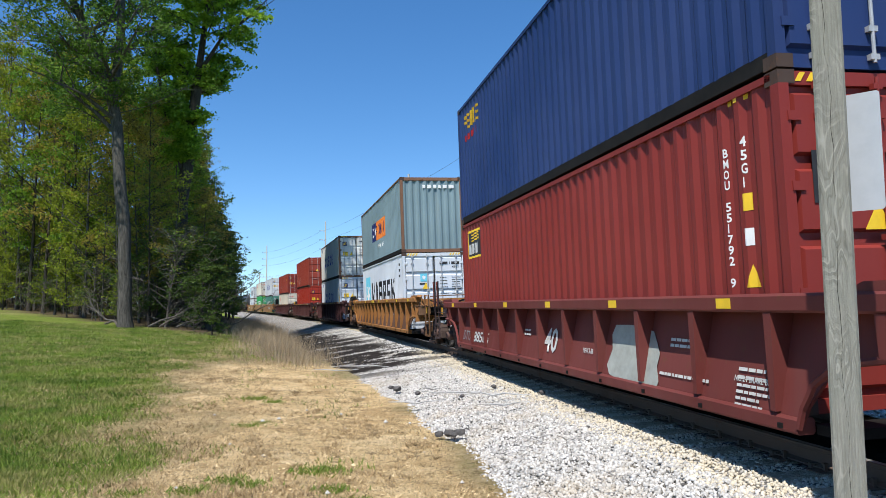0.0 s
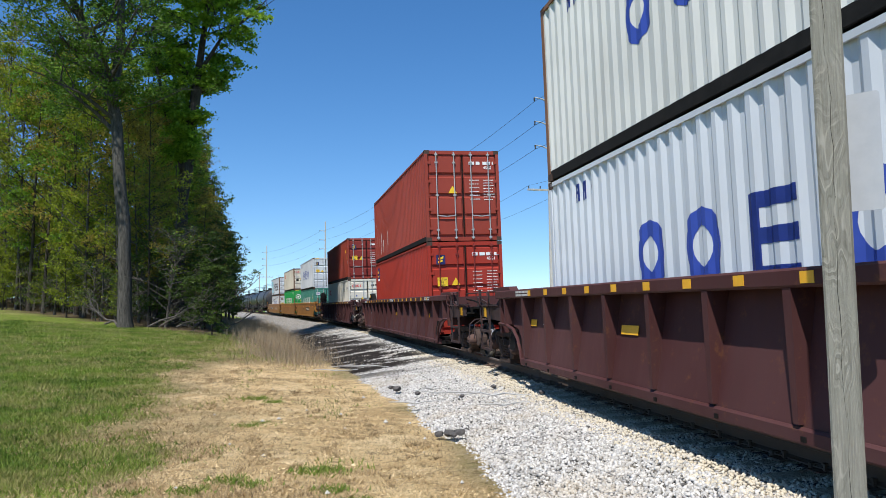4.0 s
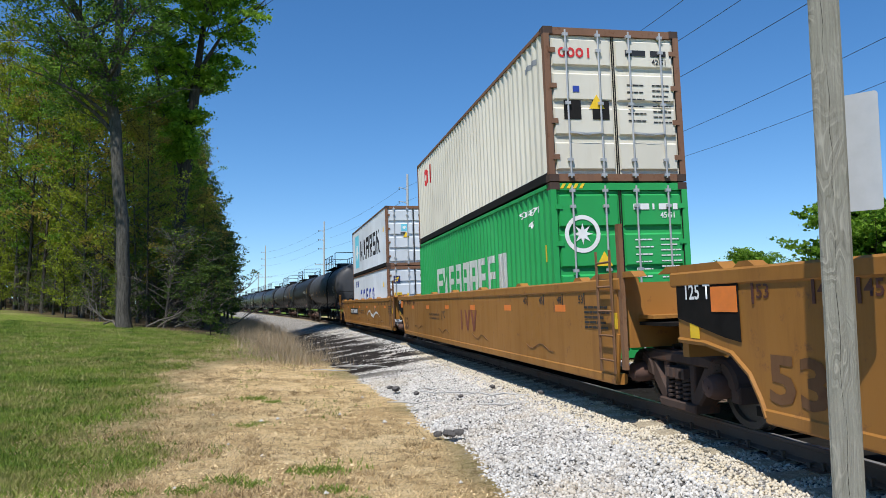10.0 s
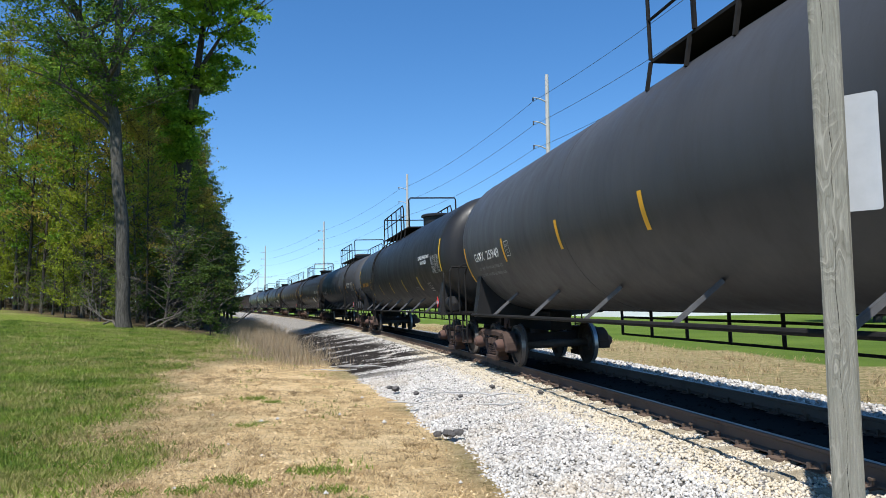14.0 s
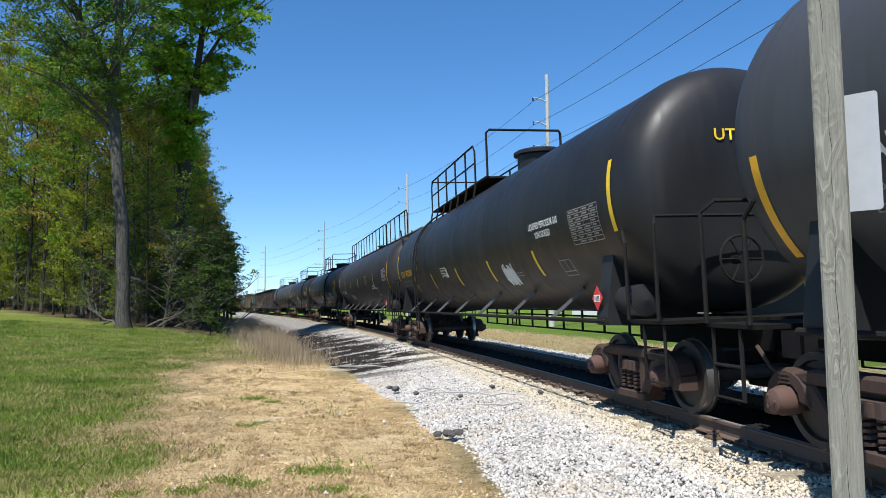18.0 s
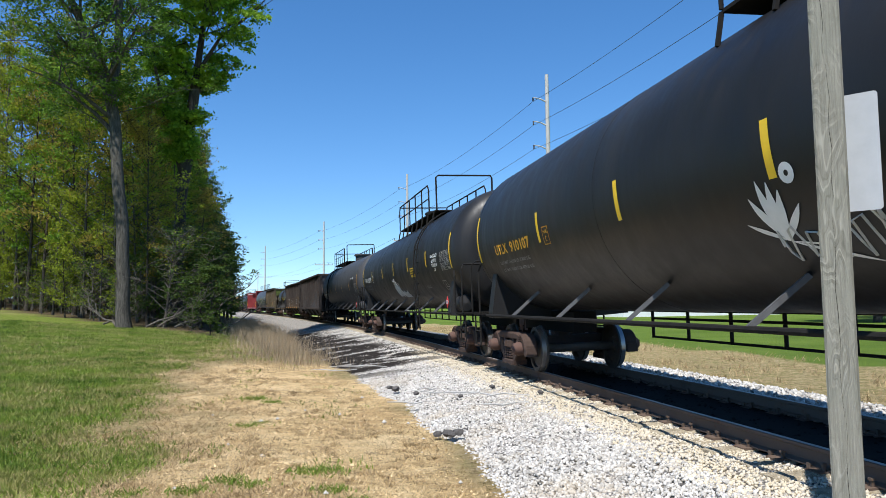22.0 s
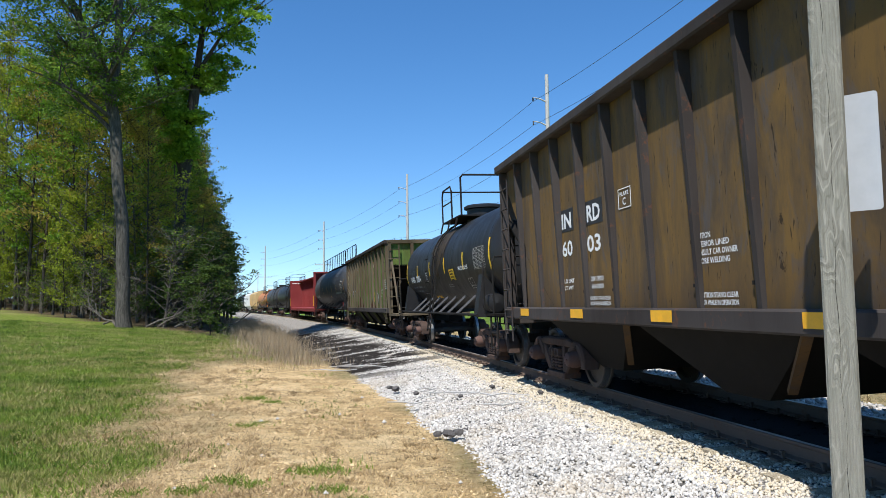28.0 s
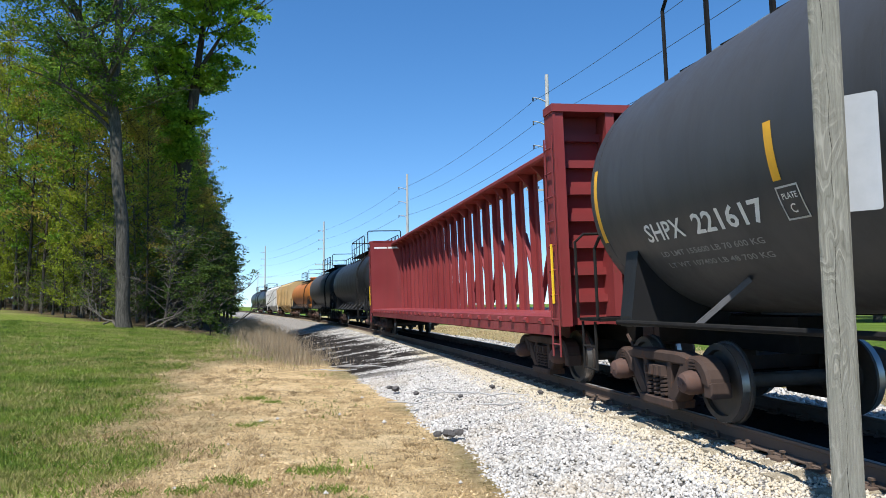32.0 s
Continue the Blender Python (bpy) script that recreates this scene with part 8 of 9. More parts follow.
put("mark_core", Geo().lathe([(K - 0.006, 0.0), (K - 0.006, 0.27), (K - 0.004, 0.27), (K - 0.004, 0.0)], "y", 26, (x0 + 10.38, 0, 3.02)), PAINT["hop_green"], disc)
for i in range(8):
    q = 0.072 * i
    put("mark_bar", Geo().prism_y([(x0 + 10.05 + q * 1.25, 2.83 + q * 0.49), (x0 + 10.11 + q * 1.25, 2.85 + q * 0.49), (x0 + 10.11 + q * 1.25, 2.95 + q * 0.49), (x0 + 10.05 + q * 1.25, 2.93 + q * 0.49)], K - 0.010, K - 0.008), plain("pale_mark", (0.5, 0.44, 0.30), 0.6) if i == 0 else bpy.data.materials["pale_mark"], disc)
bars(car, x0 + 13.55, K, 2.35, 0.75, 5, 0.035, 0.05, M["offwhite"], "lettering", 0.3, 8, 4)
for k, body in enumerate(("EXH 10-6  IH 12-5", "EXW 10-7  IW 12-0", "CU FT 3000")):
    letter(car, body, x0 + 12.3, K, 1.90 - k * 0.13, 0.07, M["offwhite"], 0.044 * len(body))
put("black_patch", Geo().box(x0 + 4.5, x0 + 4.92, K - 0.002, K, 1.85, 2.2), M["black"], car)
bd = put("test_board", Geo().box(x0 + 11.2, x0 + 11.75, K - 0.003, K, 1.35, 1.85), M["black"], car, "black test board with white ruling")
for a2, b2, c2, d2 in ((11.22, 11.73, 1.82, 1.835), (11.22, 11.73, 1.40, 1.415), (11.22, 11.235, 1.40, 1.83), (11.715, 11.73, 1.40, 1.83), (11.47, 11.485, 1.40, 1.83)):
    put("rule_line", Geo().box(x0 + a2, x0 + b2, K - 0.006, K - 0.003, c2, d2), M["white"], bd)
amber = plain("worn_amber", (0.55, 0.27, 0.03), 0.6, 0, 0.25, 9)
for a2, w2, c2, d2 in ((14.6, 0.14, 1.45, 1.95), (4.98, 0.10, 1.45, 1.8), (10.41, 0.13, 1.45, 1.93), (8.22, 0.10, 1.4, 1.82), (1.5, 0.10, 1.35, 1.8)):
    put("amber_strip", Geo().box(x0 + a2, x0 + a2 + w2, K - 0.004, K, c2, d2), amber, car, "worn upright amber strip")
rust = plain("dark_rust_stain", (0.055, 0.022, 0.014), 0.8, 0, 0.3, 5)
for a2, h2, w2 in ((5.6, 0.58, 1.3), (10.08, 0.5, 0.85)):
    put("rust_stain", Geo().prism_y([(x0 + a2 - w2, 1.19), (x0 + a2 + w2, 1.19), (x0 + a2 + 0.14, 1.19 + h2), (x0 + a2 - 0.1, 1.19 + h2 * 0.95)], K - 0.002, K), rust, car, "dark red rust stain")
car, x0, x1 = CB
n1 = bars(car, -1.25, 0, 4.05, 2.3, 2, 0.07, 0.05, M["white"], "lettering", 0.1, 3, 5)
on_end(n1, x0 + 0.005)
n2 = bars(car, -0.9, 0, 3.05, 1.7, 9, 0.08, 0.10, M["white"], "lettering", 0.35, 4, 4)
on_end(n2, x0 + 0.005)
letter(n1, "WARNING", -0.45, 0, 3.62, 0.13, M["white"], 0.9)
on_end(letter(car, "CAUTION", -0.1, 0, 4.16, 0.10, M["white"], 0.7), x1 + 0.39)


# ---- plants ----
def loose_mesh(name, verts, per, material):
    """A mesh of many loose faces with per corners each, from an array of their corners."""
    verts = np.asarray(verts, dtype=np.float32).reshape(-1, 3)
    n = len(verts) // per
    me = bpy.data.meshes.new(name)
    me.vertices.add(len(verts))
    me.vertices.foreach_set("co", verts.ravel())
    me.loops.add(len(verts))
    me.loops.foreach_set("vertex_index", np.arange(len(verts), dtype=np.int32))
    me.polygons.add(n)
    me.polygons.foreach_set("loop_start", np.arange(0, len(verts), per, dtype=np.int32))
    me.polygons.foreach_set("loop_total", np.full(n, per, dtype=np.int32))
    me.update(calc_edges=True)
    me.materials.append(material)
    return me


def leaves(rng, roots, tips, radii, count, size):
    """Leaf diamonds in loose sprays along twigs that run from roots to tips."""
    a0, a1 = np.repeat(roots, count, axis=0), np.repeat(tips, count, axis=0)
    r = np.repeat(radii, count)[:, None]
    n = len(a0)
    u = 0.1 + 1.0 * rng.random((n, 1)) ** 0.7
    p = a0 + (a1 - a0) * u + rng.normal(size=(n, 3)) * r * np.array([0.5, 0.5, 0.28])
    a = rng.normal(size=(n, 3)) * np.array([1, 1, 0.6])
    a[:, 2] -= 0.3
    a /= np.linalg.norm(a, axis=1)[:, None]
    b = np.cross(a, rng.normal(size=(n, 3)))
    b /= np.linalg.norm(b, axis=1)[:, None] + 1e-6
    s = size * rng.uniform(0.6, 1.35, (n, 1))
    return np.stack([p - a * s, p + b * s * 0.6, p + a * s, p - b * s * 0.6], axis=1)


def tree_meshes(seed, height, trunk_r, crown_base, spread, clumps, per_clump, leaf, bark, leaf_m, lean=(0.0, 0.0), forks=5, bare=0.0, twig=0.5, stems=None, tight=0.0, sides=3, rise=(0.25, 0.8)):
    """A tree: tapered bent stems, limbs that fork into twigs, and loose sprays of leaves along the twigs. stems: (radius at each end, [(x, y, z), ...]) for each stem."""
    rnd = random.Random(seed)
    rng = np.random.default_rng(seed)
    g = Geo()
    n = 10
    if stems is None:
        pts, x, y = [], 0.0, 0.0
        for i in range(n + 1):
            if i:
                x += lean[0] / n + rnd.uniform(-0.10, 0.10) * height / 60
                y += lean[1] / n + rnd.uniform(-0.10, 0.10) * height / 60
            pts.append((x, y, height * 0.93 * i / n - 0.3))
        stems = [(trunk_r * 1.1, 0.015, pts)]
    axes = []
    for r0, r1, pts in stems:
        pts = [Vector(p) for p in pts]
        zs = [p.z for p in pts]
        m = 22
        fine = []
        for k in range(m + 1):
            z = zs[0] + (zs[-1] - zs[0]) * k / m
            w = 0.5 * r0 * noise.noise(Vector((z * 0.35, seed, 0)))
            fine.append(Vector((float(np.interp(z, zs, [p.x for p in pts])) + w, float(np.interp(z, zs, [p.y for p in pts])) + 0.6 * w, z)))
        flare = [1.0 + (0.38 * math.exp(-(p.z - zs[0]) / 0.5) if zs[0] < 0.5 else 0.0) for p in fine]
        g.tube(fine, [(r0 + (r1 - r0) * (k / m) ** 0.8) * flare[k] for k in range(m + 1)], 10)
        axes.append((fine, zs[0], zs[-1], r0, r1))
    roots, tips, sizes = [], [], []
    top = max(q[2] for q in axes)
    for k in range(clumps):
        t = crown_base + (1 - crown_base) * ((k + rnd.random()) / clumps)
        z = t * top
        here = [q for q in axes if q[1] <= z <= q[2]] or [axes[0]]
        fine, z0, z1, r0, r1 = rnd.choice(here)
        f = min(0.999, max(0.0, (z - z0) / (z1 - z0)))
        i = int(f * (len(fine) - 1))
        base = fine[i].lerp(fine[i + 1], f * (len(fine) - 1) - i)
        ang = rnd.uniform(0, 2 * math.pi)
        u = (t - crown_base) / (1 - crown_base)
        reach = spread * (0.35 + 0.65 * math.sin(math.pi * min(1, 0.18 + 0.85 * u))) * rnd.uniform(0.55, 1.1)
        reach *= min(1.0, 0.25 + max(0.0, base.z - tight) / 8) if tight else 1.0
        up = reach * rnd.uniform(*rise)
        tip = base + Vector((math.cos(ang) * reach, math.sin(ang) * reach, up))
        midp = base.lerp(tip, 0.5) + Vector((rnd.uniform(-1, 1), rnd.uniform(-1, 1), rnd.uniform(-0.6, 0.6))) * reach * 0.12
        rb = max(0.02, (r0 + (r1 - r0) * f) * rnd.uniform(0.25, 0.5))
        g.tube([base, midp, tip], [rb, rb * 0.6, 0.012], 5)
        for _ in range(forks):
            q = rnd.uniform(0.3, 1.0)
            s = base.lerp(midp, q * 2) if q < 0.5 else midp.lerp(tip, q * 2 - 1)
            d = Vector((rnd.uniform(-1, 1), rnd.uniform(-1, 1), rnd.uniform(-0.3, 0.7))).normalized() * reach * rnd.uniform(0.2, 0.45)
            g.tube([s, s + d * 0.5 + Vector((0, 0, rnd.uniform(-0.1, 0.1))), s + d], [max(0.012, rb * 0.35), max(0.009, rb * 0.22), 0.006], 4)
            if rnd.random() < bare:
                continue
            for j in range(sides + 1):
                c = s + d * rnd.uniform(0.3, 1.0) if j else s + d * 0.5
                e = Vector((rnd.uniform(-1, 1), rnd.uniform(-1, 1), rnd.uniform(-0.25, 0.45))).normalized() * twig * rnd.uniform(0.7, 1.5) if j else d * 0.5
                roots.append(tuple(c))
                tips.append(tuple(c + e))
                sizes.append(twig * rnd.uniform(0.35, 0.75))
                if j == 1:
                    g.bar(c, c + e, 0.009, 3, 0.004)
    lv = leaves(rng, np.array(roots), np.array(tips), np.array(sizes), per_clump, leaf)
    return g.mesh("trunk", bark, True, 80), loose_mesh("crown", lv, 4, leaf_m), top


def plant_tree(name, label, meshes, x, y, turn, scale=1.0, group="woodland trees", category="tree", z=None, wide=1.0):
    z = land_height(x, y) if z is None else z
    ob = thing(name, label, category, group, m=Matrix.Translation((x, y, z)) @ Matrix.Rotation(turn, 4, "Z") @ Matrix.Diagonal((scale * wide, scale * wide, scale, 1)))
    put("trunk", meshes[0], None, ob)
    put("crown", meshes[1], None, ob)
    return ob


# the two tall trees at the wood's corner
big_a = tree_meshes(11, 30, 0.40, 0.33, 6.2, 84, 20, 0.075, M["bark"], M["leaf_shaded"], forks=9, bare=0.10, twig=0.55, stems=[
    (0.34, 0.27, [(0, 0, -0.3), (-0.10, 0.05, 2.0), (-0.18, 0.1, 4.2), (-0.48, 0.2, 7.3), (-0.9, 0.3, 10.0), (-1.22, 0.3, 12.2)]),
    (0.25, 0.02, [(-1.15, 0.3, 11.6), (-1.55, 0.2, 12.9), (-2.05, 0.1, 14.0), (-2.75, 0.0, 15.8), (-3.4, -0.2, 17.1), (-4.6, -0.4, 22), (-5.4, -0.6, 29)]),
    (0.28, 0.02, [(-1.1, 0.3, 11.4), (-0.95, 0.4, 12.6), (-0.80, 0.5, 14.3), (-0.95, 0.7, 16.6), (-1.2, 0.8, 18.2), (-1.4, 1.0, 22), (-1.3, 1.2, 30)]),
    (0.13, 0.02, [(-0.85, 0.3, 9.6), (-1.7, 0.0, 10.6), (-2.9, -0.4, 11.6), (-4.6, -0.8, 13.4)]),
    (0.12, 0.02, [(-1.5, 0.2, 12.7), (-2.6, 0.5, 14.6), (-4.0, 0.9, 16.6), (-5.2, 1.2, 19.5)]),
], sides=4, rise=(0.3, 1.0))
big_b = tree_meshes(23, 31, 0.40, 0.30, 5.2, 110, 30, 0.10, M["bark_dark"], M["leaf_fresh"], forks=8, bare=0.03, twig=0.55, stems=[
    (0.42, 0.30, [(0, 0, -0.3), (0.15, 0, 4), (0.3, 0, 7.5), (0.55, 0.1, 10.0), (0.75, 0.1, 12.5), (0.95, 0.2, 14.5)]),
    (0.24, 0.02, [(0.9, 0.2, 13.8), (1.15, 0.3, 16.5), (1.7, 0.4, 22), (2.1, 0.5, 31)]),
    (0.20, 0.02, [(0.35, 0.0, 8.6), (-0.35, 0.2, 10.8), (-1.0, 0.3, 12.8), (-1.6, 0.4, 15.5), (-2.0, 0.4, 20)]),
    (0.16, 0.02, [(1.0, 0.2, 14.8), (2.4, 0.0, 17.0), (4.0, -0.1, 18.2), (5.4, -0.1, 19.6)]),
], tight=12.0)
plant_tree("broadleaf_tree", "tall grey-barked tree in fresh leaf, forked high, at the lawn's edge", big_a, -15.45, 35.0, 0.0)
plant_tree("broadleaf_tree", "tall dark-barked tree in fresh leaf beside brushwood", big_b, -15.6, 42.0, 0.0)

WOOD = [
    (tree_meshes(31, 16, 0.13, 0.20, 3.6, 34, 13, 0.075, M["bark"], M["leaf_spring"], (0.6, 0.2), 6, 0.05, 0.5), "slender tree in yellow-green spring leaf"),
    (tree_meshes(37, 17, 0.15, 0.22, 3.8, 34, 13, 0.08, M["bark_dark"], M["leaf_mid"], (-0.8, 0.3), 6, 0.05, 0.5), "dark-barked tree in fresh green leaf"),
    (tree_meshes(41, 15, 0.10, 0.16, 3.4, 30, 12, 0.07, M["bark"], M["leaf_spring"], (0.4, -0.4), 6, 0.15, 0.5), "young tree with thin yellow-green leaf"),
    (tree_meshes(43, 15, 0.11, 0.2, 3.0, 30, 7, 0.07, M["bark_dark"], M["leaf_gold"], (0.2, 0.5), 7, 0.30, 0.5), "half-bare tree with gold young leaf"),
]
DEEP = [
    (tree_meshes(33, 16, 0.13, 0.10, 3.8, 26, 8, 0.15, M["bark_dark"], M["leaf_spring"], (0.3, 0.2), 5, 0.05, 0.7, sides=2), "crowded tree in yellow-green leaf deep in the wood"),
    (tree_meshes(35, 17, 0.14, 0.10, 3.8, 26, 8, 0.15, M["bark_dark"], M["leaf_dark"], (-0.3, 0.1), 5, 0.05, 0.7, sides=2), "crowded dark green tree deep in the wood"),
]


def skyline(x, y):
    """How high the wood's tops stand over the eye for each metre of distance, by the way in which they lie."""
    return float(np.interp(x / y, [-0.8, -0.62, -0.45, -0.39, -0.355, -0.32, -0.29, -0.275], [0.42, 0.36, 0.34, 0.28, 0.22, 0.14, 0.06, 0.02]))


rnd = random.Random(5)
spots = []
for k in range(5000):
    x, y = rnd.uniform(-75, -13), rnd.uniform(34, 120)
    w = wood_edge(x, y)
    if w < 1.0 or w > 22 or x / y < -0.78 or y > 60 and x / y < -0.4 or x / y > -0.285:
        continue
    if all((x - a) ** 2 + (y - b) ** 2 > (5.5 if w < 8 else 10.0) for a, b in spots):
        spots.append((x, y))
    if len(spots) >= 130:
        break
for i, (x, y) in enumerate(spots):
    near = wood_edge(x, y) < 8
    if near:
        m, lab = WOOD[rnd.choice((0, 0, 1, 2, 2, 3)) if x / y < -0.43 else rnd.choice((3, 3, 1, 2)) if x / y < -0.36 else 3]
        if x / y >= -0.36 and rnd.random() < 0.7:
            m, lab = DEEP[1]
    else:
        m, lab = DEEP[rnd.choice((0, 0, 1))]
    tall = skyline(x, y) * math.hypot(x, y) * rnd.uniform(0.72, 1.02) + 1.3
    if tall > 2.5:
        plant_tree("woodland_tree", lab, m, x, y, rnd.uniform(0, 6.3), min(1.45, tall / m[2]), wide=max(0.8, min(1.2, rnd.uniform(8, 12) / tall)))

# small growth along the wood's edge
BUSH = [
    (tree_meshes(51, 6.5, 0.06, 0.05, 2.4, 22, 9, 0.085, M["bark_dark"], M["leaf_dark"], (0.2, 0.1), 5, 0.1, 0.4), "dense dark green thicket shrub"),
    (tree_meshes(53, 5.0, 0.05, 0.05, 1.9, 18, 8, 0.075, M["bark_dark"], M["leaf_spring"], (0.3, 0.0), 5, 0.2, 0.4), "yellow-green leafy understory shrub"),
    (tree_meshes(57, 3.6, 0.03, 0.02, 1.9, 30, 3, 0.06, M["twig"], M["leaf_dark"], (0.2, 0.2), 8, 0.7, 0.3), "tangle of bare grey brushwood"),
]
SAPLING = [
    (tree_meshes(59, 9.5, 0.06, 0.30, 1.6, 18, 5, 0.07, M["bark"], M["leaf_spring"], (0.5, 0.2), 5, 0.3, 0.4), "slim grey-barked sapling with a few leaves"),
    (tree_meshes(60, 8.5, 0.05, 0.35, 1.3, 14, 3, 0.07, M["twig"], M["leaf_spring"], (-0.6, 0.2), 5, 0.6, 0.4), "slim pale sapling almost without leaves"),
]
BRUSH = (tree_meshes(58, 5.5, 0.045, 0.02, 2.8, 34, 4, 0.07, M["twig"], M["leaf_dark"], (0.6, 0.2), 8, 0.72, 0.4, rise=(0.2, 1.3)), "tall tangle of bare grey brushwood and dark leaf")
poles = []
for k in range(4000):
    x, y = rnd.uniform(-60, -13), rnd.uniform(32, 90)
    w = wood_edge(x, y)
    if 0.3 < w < 6 and -0.75 < x / y < -0.37 and all((x - a) ** 2 + (y - b) ** 2 > 0.8 for a, b in poles):
        poles.append((x, y))
    if len(poles) >= 110:
        break
for i, (x, y) in enumerate(poles):
    m, lab = SAPLING[i % 2]
    plant_tree("sapling", lab, m, x, y, rnd.uniform(0, 6.3), rnd.uniform(0.5, 1.15), "woodland saplings")
deep = []
for k in range(4000):
    x, y = rnd.uniform(-75, -16), rnd.uniform(38, 110)
    w = wood_edge(x, y)
    if 6 < w < 22 and -0.8 < x / y < -0.36 and all((x - a) ** 2 + (y - b) ** 2 > 5.0 for a, b in deep):
        deep.append((x, y))
    if len(deep) >= 80:
        break
for i, (x, y) in enumerate(deep):
    m, lab = BUSH[0 if i % 3 else 1]
    plant_tree("thicket_shrub", lab, m, x, y, rnd.uniform(0, 6.3), rnd.uniform(0.8, 1.2), "thicket shrubs", "shrub")
shrubs = []
for k in range(5000):
    x, y = rnd.uniform(-60, -9), rnd.uniform(32, 125)
    w = wood_edge(x, y)
    if not -0.3 < w < 6.0 or x / y < -0.75 or x / y > -0.315:
        continue
    if all((x - a) ** 2 + (y - b) ** 2 > 2.4 for a, b in shrubs):
        shrubs.append((x, y))
    if len(shrubs) >= 130:
        break
for x, y in shrubs:
    side = x / y > -0.40
    m, lab = (BUSH + [BRUSH])[rnd.choice((0, 0, 2, 3, 3)) if side else rnd.choice((2, 2, 3, 1, 1))]
    most = (skyline(x, y) * math.hypot(x, y) + 1.3) / m[2]
    s = rnd.uniform(0.6, 1.25) * (1.15 if side and wood_edge(x, y) > 2 else 0.8)
    plant_tree("thicket_shrub", lab, m, x, y, rnd.uniform(0, 6.3), min(s, max(0.3, most)), "thicket shrubs", "shrub")

# broken boughs that lean in the brush beside the tall trees
for x, y, a, l, rise in ((-14.6, 35.6, 15, 3.6, 0.45), (-14.2, 36.2, -10, 2.8, 0.6), (-13.6, 36.6, 30, 3.2, 0.35), (-15.9, 35.2, 160, 2.2, 0.5), (-13.0, 37.4, 5, 3.4, 0.75), (-13.9, 38.6, -20, 3.8, 0.5), (-12.1, 39.2, 12, 3.0, 0.6), (-17.0, 36.2, 40, 2.4, 0.3)):
    g = Geo()
    pts = [Vector((l * i / 6, 0.12 * math.sin(i * 1.7 + x), l * rise * i / 6 + 0.06 * math.sin(i * 2.3))) for i in range(7)]
    g.tube(pts, [0.055 - 0.007 * i for i in range(7)], 6)
    for i in range(2, 6):
        g.tube([pts[i], pts[i] + Vector((0.35, 0.2 * (-1) ** i, 0.25 + 0.1 * i)), pts[i] + Vector((0.8, 0.3 * (-1) ** i, 0.4 + 0.12 * i))], [0.022, 0.014, 0.005], 4)
    tagged(put("broken_bough", g, M["twig"], m=pose(x, y, land_height(x, y) + 0.05, 0, 0, a), smooth=True), "pale bare broken bough leaning in the brush", "branch", "broken boughs")

# trees beyond the railway
far_round = tree_meshes(61, 10, 0.3, 0.12, 5.6, 40, 22, 0.2, M["bark_dark"], M["leaf_mid"], (0, 0), 7, 0.0, 1.0)
for x, y, s in ((51.5, 120, 1.0), (62.0, 128, 0.75), (69, 132, 0.5), (37.5, 62, 1.05), (44, 66, 0.9), (47.5, 78, 0.8)):
    plant_tree("field_tree", "round green tree beyond the field", far_round, x, y, rnd.uniform(0, 6), s, "field trees")
bare_far = tree_meshes(67, 9, 0.15, 0.2, 3.0, 30, 4, 0.1, M["bark"], M["leaf_gold"], (0, 0), 8, 0.7, 0.6)
plant_tree("field_tree", "half-bare pale tree beyond the field", bare_far, 56.0, 108, 0.4, 0.9, "field trees")


def blades(rng, pts, hgt, wid, lean=0.5):
    """Single grass blades as narrow triangles standing at pts."""
    n = len(pts)
    a = rng.uniform(0, 2 * np.pi, n)
    h = hgt * rng.uniform(0.5, 1.3, n)
    d = np.stack([np.cos(a), np.sin(a), np.zeros(n)], 1)
    q = rng.uniform(0, 2 * np.pi, n)
    tip = pts + np.stack([np.cos(q) * h * lean * rng.random(n), np.sin(q) * h * lean * rng.random(n), h], 1)
    w = (wid * rng.uniform(0.7, 1.3, n))[:, None]
    return np.stack([pts - d * w, pts + d * w, tip], 1)


def scatter(seed, n, x0, x1, y0, y1, keep, near=True, tuft=12, wide=0.16):
    """Places on the ground in tufts, thinned by keep(x, y); nearer ones more often."""
    rng = np.random.default_rng(seed)
    rnd = random.Random(seed)
    out = []
    while len(out) * tuft < n:
        y = y0 + (y1 - y0) * (rnd.random() ** 1.7 if near else rnd.random())
        x = rnd.uniform(max(x0, -0.68 * y - 1), x1)
        if rnd.random() < keep(x, y):
            out.append((x, y, land_height(x, y) + 0.03 * noise.noise(Vector((x * 0.6, y * 0.6, 0))) - 0.01))
    p = np.repeat(np.array(out), tuft, axis=0)
    p[:, :2] += rng.normal(size=(len(p), 2)) * wide * (0.5 + p[:, 1:2] * 0.03)
    return rng, p


def lawn_share(x, y):
    c = cover(x, y)
    if lat_of(x, y)[0] > -toe(lat_of(x, y)[1]) - 0.2:
        return 0.0
    return max(0.0, 1 - 0.9 * c[0] - c[1]) * (1 - c[2]) + 0.05 * (noise.noise(Vector((x * 0.8, y * 0.8, 9))) > 0.25)


def straw_share(x, y):
    c = cover(x, y)
    if lat_of(x, y)[0] > -toe(lat_of(x, y)[1]) - 0.1:
        return 0.0
    return c[0] * (1 - 0.75 * c[1]) * (1 - c[2])


